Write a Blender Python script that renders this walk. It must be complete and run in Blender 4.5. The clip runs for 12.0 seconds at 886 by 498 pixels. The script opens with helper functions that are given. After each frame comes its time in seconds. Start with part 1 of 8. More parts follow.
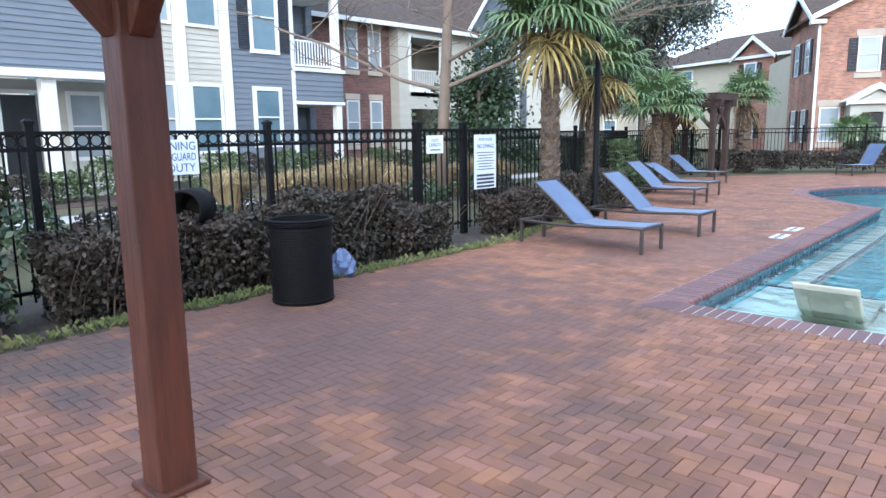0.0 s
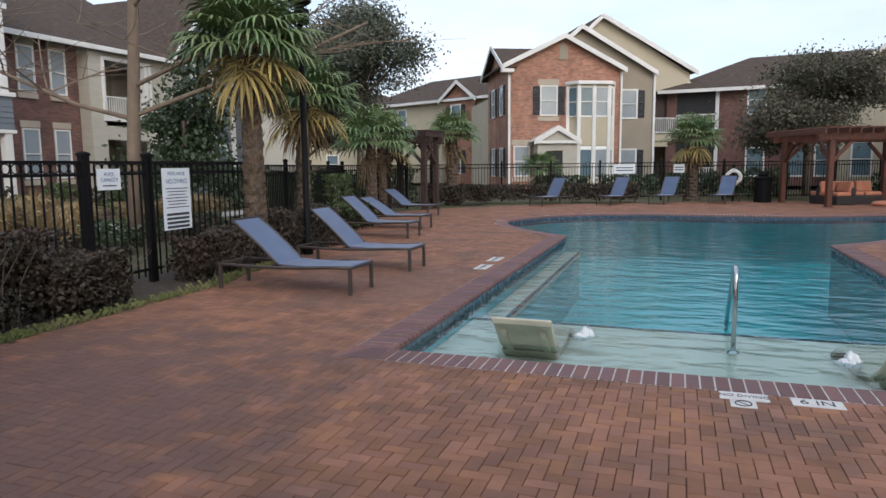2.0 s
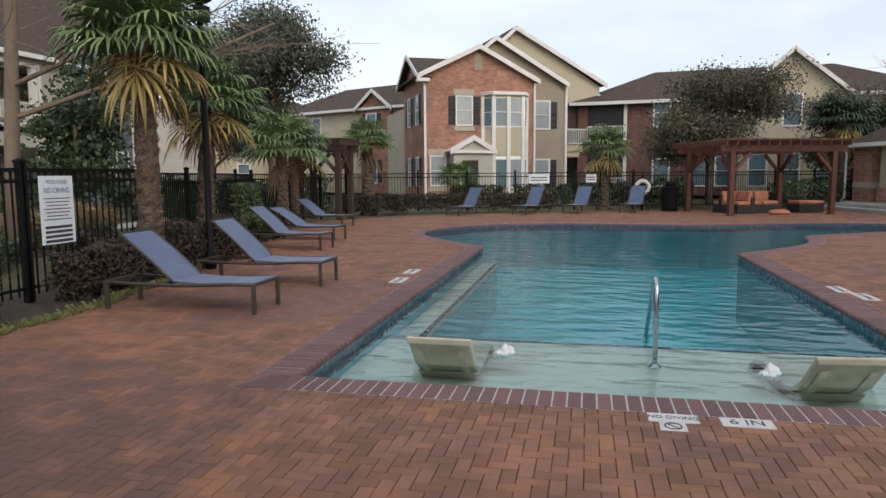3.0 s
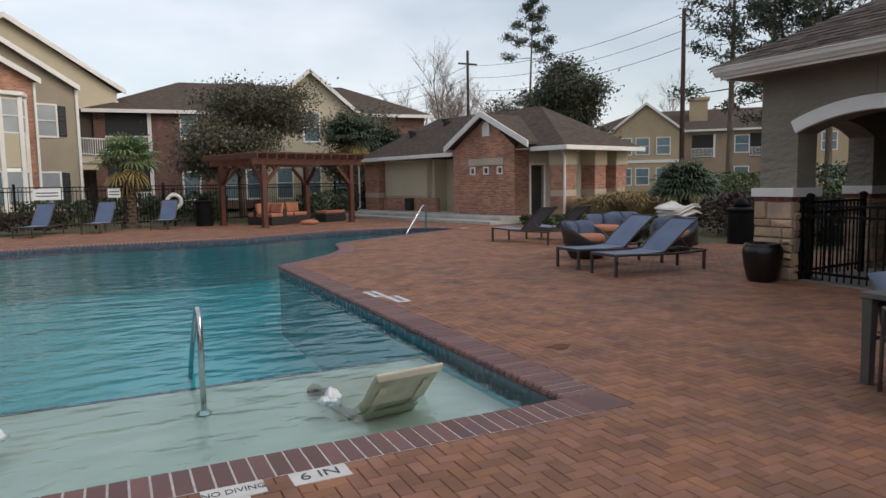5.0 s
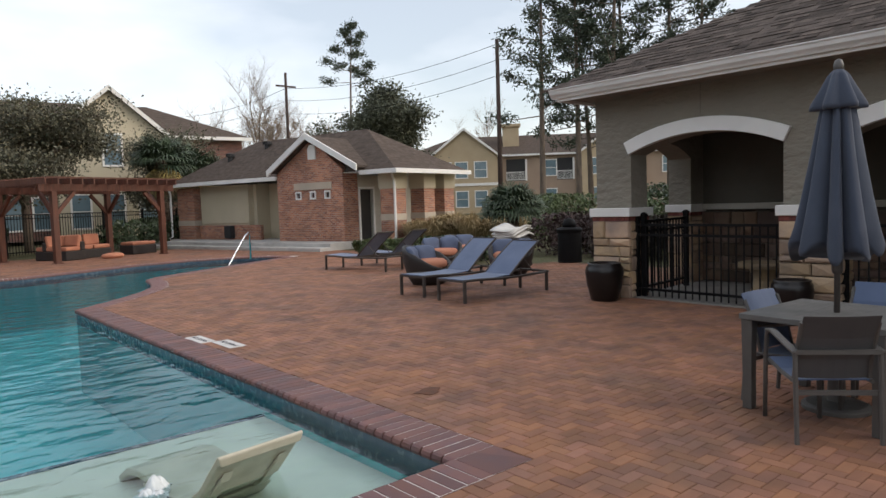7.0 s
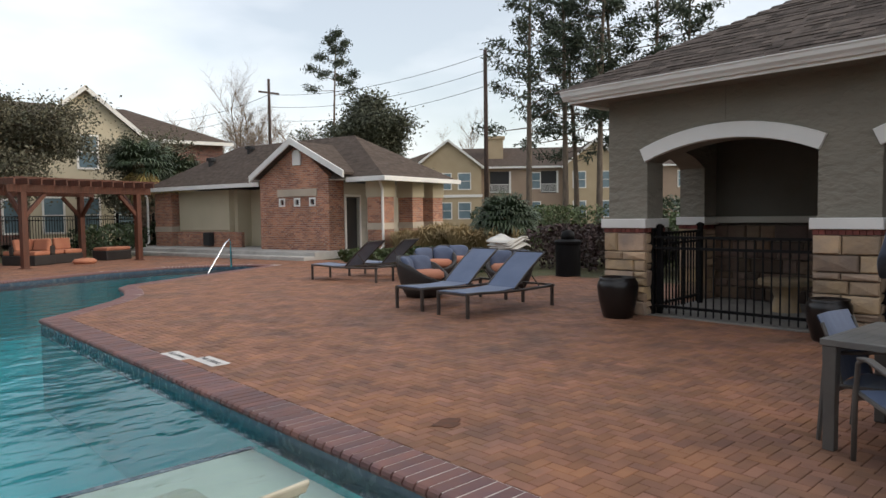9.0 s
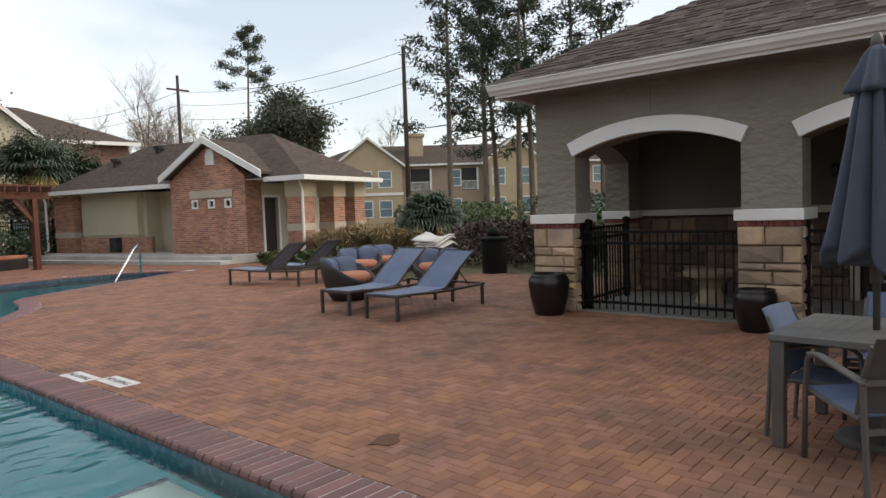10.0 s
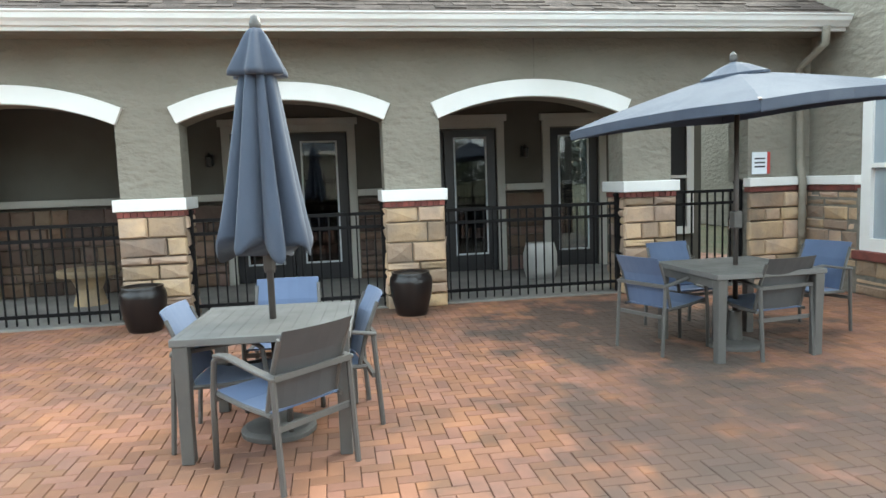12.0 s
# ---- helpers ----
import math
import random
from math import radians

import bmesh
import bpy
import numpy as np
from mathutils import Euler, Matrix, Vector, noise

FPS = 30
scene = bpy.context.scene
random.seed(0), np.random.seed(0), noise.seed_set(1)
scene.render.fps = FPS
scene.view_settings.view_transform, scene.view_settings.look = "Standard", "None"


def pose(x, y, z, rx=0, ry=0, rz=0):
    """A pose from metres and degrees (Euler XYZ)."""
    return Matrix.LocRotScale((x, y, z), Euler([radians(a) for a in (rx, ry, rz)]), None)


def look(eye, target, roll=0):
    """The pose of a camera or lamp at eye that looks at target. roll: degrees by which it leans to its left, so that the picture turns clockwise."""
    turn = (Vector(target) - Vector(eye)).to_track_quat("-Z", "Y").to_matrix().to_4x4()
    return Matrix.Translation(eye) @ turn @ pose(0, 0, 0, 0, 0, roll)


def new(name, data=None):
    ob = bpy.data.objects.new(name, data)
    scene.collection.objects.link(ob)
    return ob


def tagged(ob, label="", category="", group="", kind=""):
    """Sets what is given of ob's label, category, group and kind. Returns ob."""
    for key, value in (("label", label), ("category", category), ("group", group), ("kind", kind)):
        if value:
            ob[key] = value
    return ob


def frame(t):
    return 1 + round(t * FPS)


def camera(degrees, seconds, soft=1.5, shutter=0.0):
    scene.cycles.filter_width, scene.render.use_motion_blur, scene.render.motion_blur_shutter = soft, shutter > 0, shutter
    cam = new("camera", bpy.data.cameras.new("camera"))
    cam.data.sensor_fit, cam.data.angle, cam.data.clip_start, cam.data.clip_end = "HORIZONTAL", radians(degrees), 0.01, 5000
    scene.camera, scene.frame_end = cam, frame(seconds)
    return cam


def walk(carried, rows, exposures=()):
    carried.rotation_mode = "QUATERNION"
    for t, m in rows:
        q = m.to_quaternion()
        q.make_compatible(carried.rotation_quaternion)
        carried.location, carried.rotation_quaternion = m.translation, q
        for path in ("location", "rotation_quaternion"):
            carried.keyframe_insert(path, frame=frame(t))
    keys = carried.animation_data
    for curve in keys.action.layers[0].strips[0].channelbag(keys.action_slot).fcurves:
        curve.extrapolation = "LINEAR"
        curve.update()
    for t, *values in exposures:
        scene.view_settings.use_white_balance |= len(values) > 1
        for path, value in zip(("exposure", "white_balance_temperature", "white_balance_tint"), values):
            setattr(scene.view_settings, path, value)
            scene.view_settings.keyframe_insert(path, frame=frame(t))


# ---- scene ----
cam = camera(66.6, 12.0)
PATH = [
    (0, (0.232, -0.051, 1.582), (-1.083, 1.419, 1.247), -0.9),
    (0.5, (0.209, 0.116, 1.591), (-0.932, 1.725, 1.261), -1.1),
    (1, (0.241, 0.365, 1.595), (-0.849, 2.024, 1.352), -1.9),
    (1.5, (0.235, 0.541, 1.582), (-0.67, 2.299, 1.281), -0.9),
    (1.9, (0.182, 0.739, 1.559), (-0.544, 2.59, 1.344), 0.0),
    (2, (0.136, 0.781, 1.563), (-0.514, 2.657, 1.318), -0.6),
    (2.5, (0.046, 0.966, 1.556), (-0.578, 2.839, 1.235), -2.3),
    (3, (0.05, 1.219, 1.55), (-0.366, 3.163, 1.331), -0.4),
    (3.5, (0.087, 1.419, 1.565), (0.031, 3.398, 1.28), -0.5),
    (3.7, (0.068, 1.533, 1.555), (0.194, 3.516, 1.329), -0.1),
    (5.3, (0.21, 2.3, 1.491), (1.161, 4.047, 1.282), -0.4),
    (5.5, (0.246, 2.363, 1.461), (1.249, 4.08, 1.243), 0.2),
    (6, (0.24, 2.625, 1.494), (1.474, 4.185, 1.285), -0.8),
    (6.5, (0.251, 2.78, 1.45), (1.588, 4.256, 1.265), 0.0),
    (7, (0.338, 3.035, 1.525), (1.646, 4.542, 1.389), -1.9),
    (7.2, (0.365, 3.109, 1.528), (1.697, 4.596, 1.398), -0.7),
    (8.8, (0.527, 3.766, 1.474), (1.905, 5.211, 1.353), -1.4),
    (9, (0.593, 3.813, 1.458), (1.949, 5.28, 1.356), -0.8),
    (9.5, (0.675, 3.934, 1.475), (2.075, 5.355, 1.331), -0.9),
    (10, (0.773, 4.113, 1.471), (2.289, 5.413, 1.357), -2.0),
    (10.5, (0.935, 4.232, 1.45), (2.721, 5.11, 1.251), 0.6),
    (11, (1.118, 4.293, 1.447), (3.004, 4.944, 1.307), 0.2),
    (11.5, (1.26, 4.327, 1.456), (3.223, 4.647, 1.245), -0.6),
    (12, (1.41, 4.369, 1.451), (3.374, 4.054, 1.248), -2.0),
]
EXPOSURES = [(0, 1.8, 5350, 7), (1.0, 1.02, 5850, 10), (2.0, 0.66, 6350, 11), (2.5, 0.82, 6600, 11), (3.0, 0.54, 6750, 12), (3.5, 0.5, 6850, 12), (5.5, 0.45, 6950, 11), (7.0, 0.8, 7050, 11),
             (9.5, 0.8, 7200, 10), (10.0, 0.88, 7200, 10), (10.5, 1.35, 7200, 10), (11.3, 2.0, 6800, 1), (12.0, 2.7, 6700, -3)]
walk(cam, [(t, look(eye, aim, roll)) for t, eye, aim, roll in PATH], EXPOSURES)

# ---- light ----
world = bpy.data.worlds.new("sky")
scene.world = world
world.use_nodes = True
wn, wl = world.node_tree.nodes, world.node_tree.links
wn.clear()
SUN_EL, SUN_AZ = radians(18), radians(140)
sky = wn.new("ShaderNodeTexSky")
sky.sky_type, sky.sun_disc = "NISHITA", False
sky.sun_elevation, sky.sun_rotation = SUN_EL, SUN_AZ
sky.dust_density, sky.ozone_density = 1.5, 1.5
geo = wn.new("ShaderNodeTexCoord")
mapn = wn.new("ShaderNodeMapping")
mapn.inputs["Scale"].default_value = (1.0, 1.0, 2.6)
cloud = wn.new("ShaderNodeTexNoise")
cloud.inputs["Scale"].default_value, cloud.inputs["Detail"].default_value = 2.2, 5
ramp = wn.new("ShaderNodeValToRGB")
ramp.color_ramp.elements[0].position, ramp.color_ramp.elements[1].position = 0.36, 0.68
ramp.color_ramp.elements[0].color = (0.35, 0.35, 0.35, 1)
ramp.color_ramp.elements[1].color = (0.85, 0.85, 0.85, 1)
mixc = wn.new("ShaderNodeMix")
mixc.data_type = "RGBA"
mixc.inputs[7].default_value = (6.6, 7.1, 8.0, 1)
bgn, outn = wn.new("ShaderNodeBackground"), wn.new("ShaderNodeOutputWorld")
bgn.inputs["Strength"].default_value = 0.11
wl.new(geo.outputs["Generated"], mapn.inputs["Vector"])
wl.new(mapn.outputs["Vector"], cloud.inputs["Vector"])
wl.new(cloud.outputs["Fac"], ramp.inputs["Fac"])
wl.new(ramp.outputs["Color"], mixc.inputs[0])
wl.new(sky.outputs["Color"], mixc.inputs[6])
wl.new(mixc.outputs[2], bgn.inputs["Color"])
wl.new(bgn.outputs["Background"], outn.inputs["Surface"])
sun = new("sun", bpy.data.lights.new("sun", "SUN"))
sun.data.energy, sun.data.angle, sun.data.color = 0.85, radians(30), (1.0, 0.95, 0.9)
sun.matrix_world = look((0, 0, 30), (-math.sin(SUN_AZ) * 30, -math.cos(SUN_AZ) * 30, 30 - 30 * math.tan(radians(36))))


# ---- mesh and material helpers ----
class B:
    """A list of corners and faces that becomes one mesh."""

    def __init__(self):
        self.v, self.f = [], []

    def add(self, verts, faces, m=None):
        n = len(self.v)
        self.v += [tuple(m @ Vector(p)) if m else tuple(p) for p in verts]
        self.f += [tuple(i + n for i in f) for f in faces]
        return self

    def box(self, x0, y0, z0, x1, y1, z1, m=None):
        return self.add([(x0, y0, z0), (x1, y0, z0), (x1, y1, z0), (x0, y1, z0), (x0, y0, z1), (x1, y0, z1), (x1, y1, z1), (x0, y1, z1)],
                        [(3, 2, 1, 0), (4, 5, 6, 7), (0, 1, 5, 4), (1, 2, 6, 5), (2, 3, 7, 6), (3, 0, 4, 7)], m)

    def prism(self, poly, z0, z1, m=None):
        n = len(poly)
        area = sum(poly[i][0] * poly[(i + 1) % n][1] - poly[(i + 1) % n][0] * poly[i][1] for i in range(n))
        poly = poly if area > 0 else poly[::-1]
        return self.add([(x, y, z0) for x, y in poly] + [(x, y, z1) for x, y in poly],
                        [tuple(range(n))[::-1], tuple(range(n, 2 * n))] + [(i, (i + 1) % n, (i + 1) % n + n, i + n) for i in range(n)], m)

    def rings(self, rings, closed=True, m=None):
        """Joins rings of equal length into a skin; closed caps its ends."""
        k = len(rings[0])
        vs = [p for r in rings for p in r]
        fs = [(j * k + i, j * k + (i + 1) % k, (j + 1) * k + (i + 1) % k, (j + 1) * k + i) for j in range(len(rings) - 1) for i in range(k)]
        if closed:
            fs += [tuple(range(k))[::-1], tuple(range((len(rings) - 1) * k, len(rings) * k))]
        return self.add(vs, fs, m)

    def lathe(self, prof, n=24, m=None, closed=True):
        return self.rings([[(r * math.cos(2 * math.pi * i / n), r * math.sin(2 * math.pi * i / n), z) for i in range(n)] for r, z in prof], closed, m)

    def tube(self, pts, r, n=8, m=None):
        """A tube along points; r is one radius or one for each point."""
        pts = [Vector(p) for p in pts]
        rs = r if isinstance(r, (list, tuple)) else [r] * len(pts)
        rings, side = [], None
        for i, p in enumerate(pts):
            d = (pts[min(i + 1, len(pts) - 1)] - pts[max(i - 1, 0)]).normalized()
            side = (side - d * side.dot(d)) if side else d.orthogonal()
            side.normalize()
            up = d.cross(side)
            rings.append([tuple(p + rs[i] * (math.cos(2 * math.pi * k / n) * side + math.sin(2 * math.pi * k / n) * up)) for k in range(n)])
        return self.rings(rings, True, m)

    def bar(self, p, q, w, h, m=None):
        """A square bar from p to q, w wide and h high."""
        p, q = Vector(p), Vector(q)
        d = (q - p).normalized()
        s = d.cross(Vector((0, 0, 1)))
        s = s.normalized() if s.length > 1e-4 else Vector((1, 0, 0))
        u = s.cross(d)
        c = [s * a * w / 2 + u * b * h / 2 for a, b in ((-1, -1), (1, -1), (1, 1), (-1, 1))]
        return self.rings([[tuple(p + k) for k in c], [tuple(q + k) for k in c]], True, m)

    def panel(self, u0, u1, z0, z1, thick, holes=(), m=None):
        """An upright wall along x with its front at y=0 and its back at y=thick; holes are (u0, u1, z0, z1)."""
        us = sorted({u0, u1, *[min(max(h[i], u0), u1) for h in holes for i in (0, 1)]})
        zs = sorted({z0, z1, *[min(max(h[i], z0), z1) for h in holes for i in (2, 3)]})

        def solid(i, j):
            if not (0 <= i < len(us) - 1 and 0 <= j < len(zs) - 1):
                return False
            u, z = (us[i] + us[i + 1]) / 2, (zs[j] + zs[j + 1]) / 2
            return not any(h[0] < u < h[1] and h[2] < z < h[3] for h in holes)
        index, faces = {}, []

        def corner(p):
            return index.setdefault(tuple(round(k, 5) for k in p), len(index))
        for i in range(len(us) - 1):
            for j in range(len(zs) - 1):
                if not solid(i, j):
                    continue
                a, b, c, d = us[i], us[i + 1], zs[j], zs[j + 1]
                vs = [(a, 0, c), (b, 0, c), (b, 0, d), (a, 0, d), (a, thick, c), (b, thick, c), (b, thick, d), (a, thick, d)]
                fs = [(0, 1, 2, 3), (7, 6, 5, 4)]
                fs += [(4, 5, 1, 0)] if not solid(i, j - 1) else []
                fs += [(3, 2, 6, 7)] if not solid(i, j + 1) else []
                fs += [(4, 0, 3, 7)] if not solid(i - 1, j) else []
                fs += [(1, 5, 6, 2)] if not solid(i + 1, j) else []
                faces += [tuple(corner(vs[k]) for k in f) for f in fs]
        return self.add(list(index), faces, m)

    def data(self, name, smooth=False):
        me = bpy.data.meshes.new(name)
        me.from_pydata(self.v, [], self.f)
        if smooth:
            me.shade_smooth()
        me.update()
        return me


def part(name, b, material, parent=None, label="", smooth=False, bevel=0.0, m=None):
    """Links b as one mesh object, under a thing or a part where one is given."""
    ob = new(name, b.data(name, smooth))
    ob.data.materials.append(material)
    if parent:
        ob.parent = parent
    if m:
        ob.matrix_basis = m
    if bevel:
        mod = ob.modifiers.new("edge", "BEVEL")
        mod.width, mod.segments, mod.limit_method, mod.angle_limit = bevel, 2, "ANGLE", radians(40)
    if label:
        tagged(ob, label)
    return ob


def thing(name, label, category, m=None, group="", kind=""):
    ob = new(name)
    ob.empty_display_size = 0.1
    if m:
        ob.matrix_basis = m
    return tagged(ob, label, category, group, kind)


def setting(name, b, material, label="", category="", bevel=0.0, m=None, smooth=False):
    return tagged(part(name, b, material, None, "", smooth, bevel, m), label, category, "", "structure")


def rect(x0, y0, x1, y1):
    return [(x0, y0), (x1, y0), (x1, y1), (x0, y1)]


def material(name, base, other=None, scale=6.0, rough=0.7, metal=0.0, bump=0.1, bump_scale=60.0, detail=6, stretch=(1, 1, 1), spread=0.0,
             stain=None, stain_scale=0.7, stain_amount=0.5, island=False, hue=0.0, rough_var=0.15, spec=0.5, distance=0.01, coat=0.0, sheen=0.0):
    """A surface with two scales of colour, a fine relief, and, with spread, a shift from piece to piece."""
    mat = bpy.data.materials.new(name)
    mat.use_nodes = True
    nt = mat.node_tree
    n, link = nt.nodes, nt.links
    p = n["Principled BSDF"]
    tc, mp = n.new("ShaderNodeTexCoord"), n.new("ShaderNodeMapping")
    mp.inputs["Scale"].default_value = stretch
    gp = n.new("ShaderNodeNewGeometry")
    link.new(gp.outputs["Position"], mp.inputs["Vector"])
    nz = n.new("ShaderNodeTexNoise")
    nz.inputs["Scale"].default_value, nz.inputs["Detail"].default_value = scale, detail
    link.new(mp.outputs["Vector"], nz.inputs["Vector"])
    rp = n.new("ShaderNodeValToRGB")
    rp.color_ramp.elements[0].position, rp.color_ramp.elements[1].position = 0.32, 0.68
    rp.color_ramp.elements[0].color = (*base, 1)
    rp.color_ramp.elements[1].color = (*(other or [c * 0.8 for c in base]), 1)
    link.new(nz.outputs["Fac"], rp.inputs["Fac"])
    col = rp.outputs["Color"]
    if stain:
        sn = n.new("ShaderNodeTexNoise")
        sn.inputs["Scale"].default_value, sn.inputs["Detail"].default_value = stain_scale, 5
        link.new(gp.outputs["Position"], sn.inputs["Vector"])
        sr = n.new("ShaderNodeMapRange")
        sr.inputs[1].default_value, sr.inputs[2].default_value, sr.inputs[4].default_value = 0.48, 0.72, stain_amount
        link.new(sn.outputs["Fac"], sr.inputs[0])
        mx = n.new("ShaderNodeMix")
        mx.data_type = "RGBA"
        link.new(sr.outputs[0], mx.inputs[0])
        link.new(col, mx.inputs[6])
        mx.inputs[7].default_value = (*stain, 1)
        col = mx.outputs[2]
    if spread:
        hs = n.new("ShaderNodeHueSaturation")
        mr = n.new("ShaderNodeMapRange")
        mr.inputs[3].default_value, mr.inputs[4].default_value = 1 - spread, 1 + spread
        if island:
            link.new(gp.outputs["Random Per Island"], mr.inputs[0])
        else:
            link.new(n.new("ShaderNodeObjectInfo").outputs["Random"], mr.inputs[0])
        link.new(mr.outputs[0], hs.inputs["Value"])
        if hue:
            mul, fra, hr = n.new("ShaderNodeMath"), n.new("ShaderNodeMath"), n.new("ShaderNodeMapRange")
            mul.operation, fra.operation = "MULTIPLY", "FRACT"
            mul.inputs[1].default_value = 17.3
            link.new(mr.inputs[0].links[0].from_socket, mul.inputs[0])
            link.new(mul.outputs[0], fra.inputs[0])
            hr.inputs[3].default_value, hr.inputs[4].default_value = 0.5 - hue, 0.5 + hue
            link.new(fra.outputs[0], hr.inputs[0])
            link.new(hr.outputs[0], hs.inputs["Hue"])
            sr_ = n.new("ShaderNodeMapRange")
            sr_.inputs[3].default_value, sr_.inputs[4].default_value = 1 - hue * 14, 1 + hue * 5
            link.new(fra.outputs[0], sr_.inputs[0])
            link.new(sr_.outputs[0], hs.inputs["Saturation"])
        link.new(col, hs.inputs["Color"])
        col = hs.outputs["Color"]
    link.new(col, p.inputs["Base Color"])
    fine = n.new("ShaderNodeTexNoise")
    fine.inputs["Scale"].default_value, fine.inputs["Detail"].default_value = bump_scale, 4
    link.new(mp.outputs["Vector"], fine.inputs["Vector"])
    bp = n.new("ShaderNodeBump")
    bp.inputs["Strength"].default_value, bp.inputs["Distance"].default_value = bump, distance
    link.new(fine.outputs["Fac"], bp.inputs["Height"])
    link.new(bp.outputs["Normal"], p.inputs["Normal"])
    rr = n.new("ShaderNodeMapRange")
    rr.inputs[3].default_value, rr.inputs[4].default_value = max(rough - rough_var, 0.02), min(rough + rough_var, 1)
    link.new(nz.outputs["Fac"], rr.inputs[0])
    link.new(rr.outputs[0], p.inputs["Roughness"])
    p.inputs["Metallic"].default_value = metal
    p.inputs["Specular IOR Level"].default_value = spec
    p.inputs["Coat Weight"].default_value = coat
    p.inputs["Sheen Weight"].default_value = sheen
    return mat


def brick_material(name, c1, c2, mortar, rough=0.85, width=0.2, height=0.068):
    """Brickwork seen from afar: courses on upright walls along any direction."""
    mat = bpy.data.materials.new(name)
    mat.use_nodes = True
    n, link = mat.node_tree.nodes, mat.node_tree.links
    p = n["Principled BSDF"]
    tc = n.new("ShaderNodeTexCoord")
    sp, ad, cb = n.new("ShaderNodeSeparateXYZ"), n.new("ShaderNodeMath"), n.new("ShaderNodeCombineXYZ")
    link.new(tc.outputs["Object"], sp.inputs[0])
    link.new(sp.outputs[0], ad.inputs[0])
    link.new(sp.outputs[1], ad.inputs[1])
    link.new(ad.outputs[0], cb.inputs[0])
    link.new(sp.outputs[2], cb.inputs[1])
    br = n.new("ShaderNodeTexBrick")
    br.inputs["Scale"].default_value = 1.0
    br.inputs["Brick Width"].default_value, br.inputs["Row Height"].default_value = width, height
    br.inputs["Mortar Size"].default_value = 0.006
    br.inputs["Bias"].default_value = -0.1
    br.inputs["Color1"].default_value, br.inputs["Color2"].default_value, br.inputs["Mortar"].default_value = (*c1, 1), (*c2, 1), (*mortar, 1)
    link.new(cb.outputs[0], br.inputs["Vector"])
    nz = n.new("ShaderNodeTexNoise")
    nz.inputs["Scale"].default_value, nz.inputs["Detail"].default_value = 1.2, 6
    link.new(tc.outputs["Object"], nz.inputs["Vector"])
    hs, mr = n.new("ShaderNodeHueSaturation"), n.new("ShaderNodeMapRange")
    mr.inputs[1].default_value, mr.inputs[2].default_value, mr.inputs[3].default_value, mr.inputs[4].default_value = 0.3, 0.7, 0.75, 1.2
    link.new(nz.outputs["Fac"], mr.inputs[0])
    link.new(mr.outputs[0], hs.inputs["Value"])
    link.new(br.outputs["Color"], hs.inputs["Color"])
    link.new(hs.outputs["Color"], p.inputs["Base Color"])
    bp = n.new("ShaderNodeBump")
    bp.inputs["Strength"].default_value, bp.inputs["Distance"].default_value = 0.5, 0.008
    link.new(br.outputs["Fac"], bp.inputs["Height"])
    bp.invert = True
    link.new(bp.outputs["Normal"], p.inputs["Normal"])
    p.inputs["Roughness"].default_value = rough
    return mat


def water_material():
    mat = bpy.data.materials.new("pool_water")
    mat.use_nodes = True
    n, link = mat.node_tree.nodes, mat.node_tree.links
    n.remove(n["Principled BSDF"])
    out = n["Material Output"]
    tr, gl, mx, fr = n.new("ShaderNodeBsdfTransparent"), n.new("ShaderNodeBsdfGlossy"), n.new("ShaderNodeMixShader"), n.new("ShaderNodeFresnel")
    tr.inputs["Color"].default_value = (0.82, 0.97, 0.98, 1)
    gl.inputs["Roughness"].default_value = 0.03
    fr.inputs["IOR"].default_value = 1.33
    gp, mp = n.new("ShaderNodeNewGeometry"), n.new("ShaderNodeMapping")
    mp.inputs["Scale"].default_value = (0.9, 1.7, 1)
    mp.inputs["Rotation"].default_value = (0, 0, 0.12)
    n1, n2, ad = n.new("ShaderNodeTexNoise"), n.new("ShaderNodeTexNoise"), n.new("ShaderNodeMath")
    n1.inputs["Scale"].default_value, n1.inputs["Detail"].default_value = 2.2, 1
    n2.inputs["Scale"].default_value, n2.inputs["Detail"].default_value = 6.0, 2
    ad.operation = "MULTIPLY_ADD"
    ad.inputs[1].default_value = 0.34
    link.new(gp.outputs["Position"], mp.inputs["Vector"])
    link.new(mp.outputs["Vector"], n1.inputs["Vector"])
    link.new(mp.outputs["Vector"], n2.inputs["Vector"])
    link.new(n2.outputs["Fac"], ad.inputs[0])
    link.new(n1.outputs["Fac"], ad.inputs[2])
    bp = n.new("ShaderNodeBump")
    bp.inputs["Strength"].default_value, bp.inputs["Distance"].default_value = 0.6, 0.045
    link.new(ad.outputs[0], bp.inputs["Height"])
    link.new(bp.outputs["Normal"], gl.inputs["Normal"])
    link.new(bp.outputs["Normal"], fr.inputs["Normal"])
    link.new(fr.outputs[0], mx.inputs[0])
    link.new(tr.outputs[0], mx.inputs[1])
    link.new(gl.outputs[0], mx.inputs[2])
    link.new(mx.outputs[0], out.inputs["Surface"])
    return mat


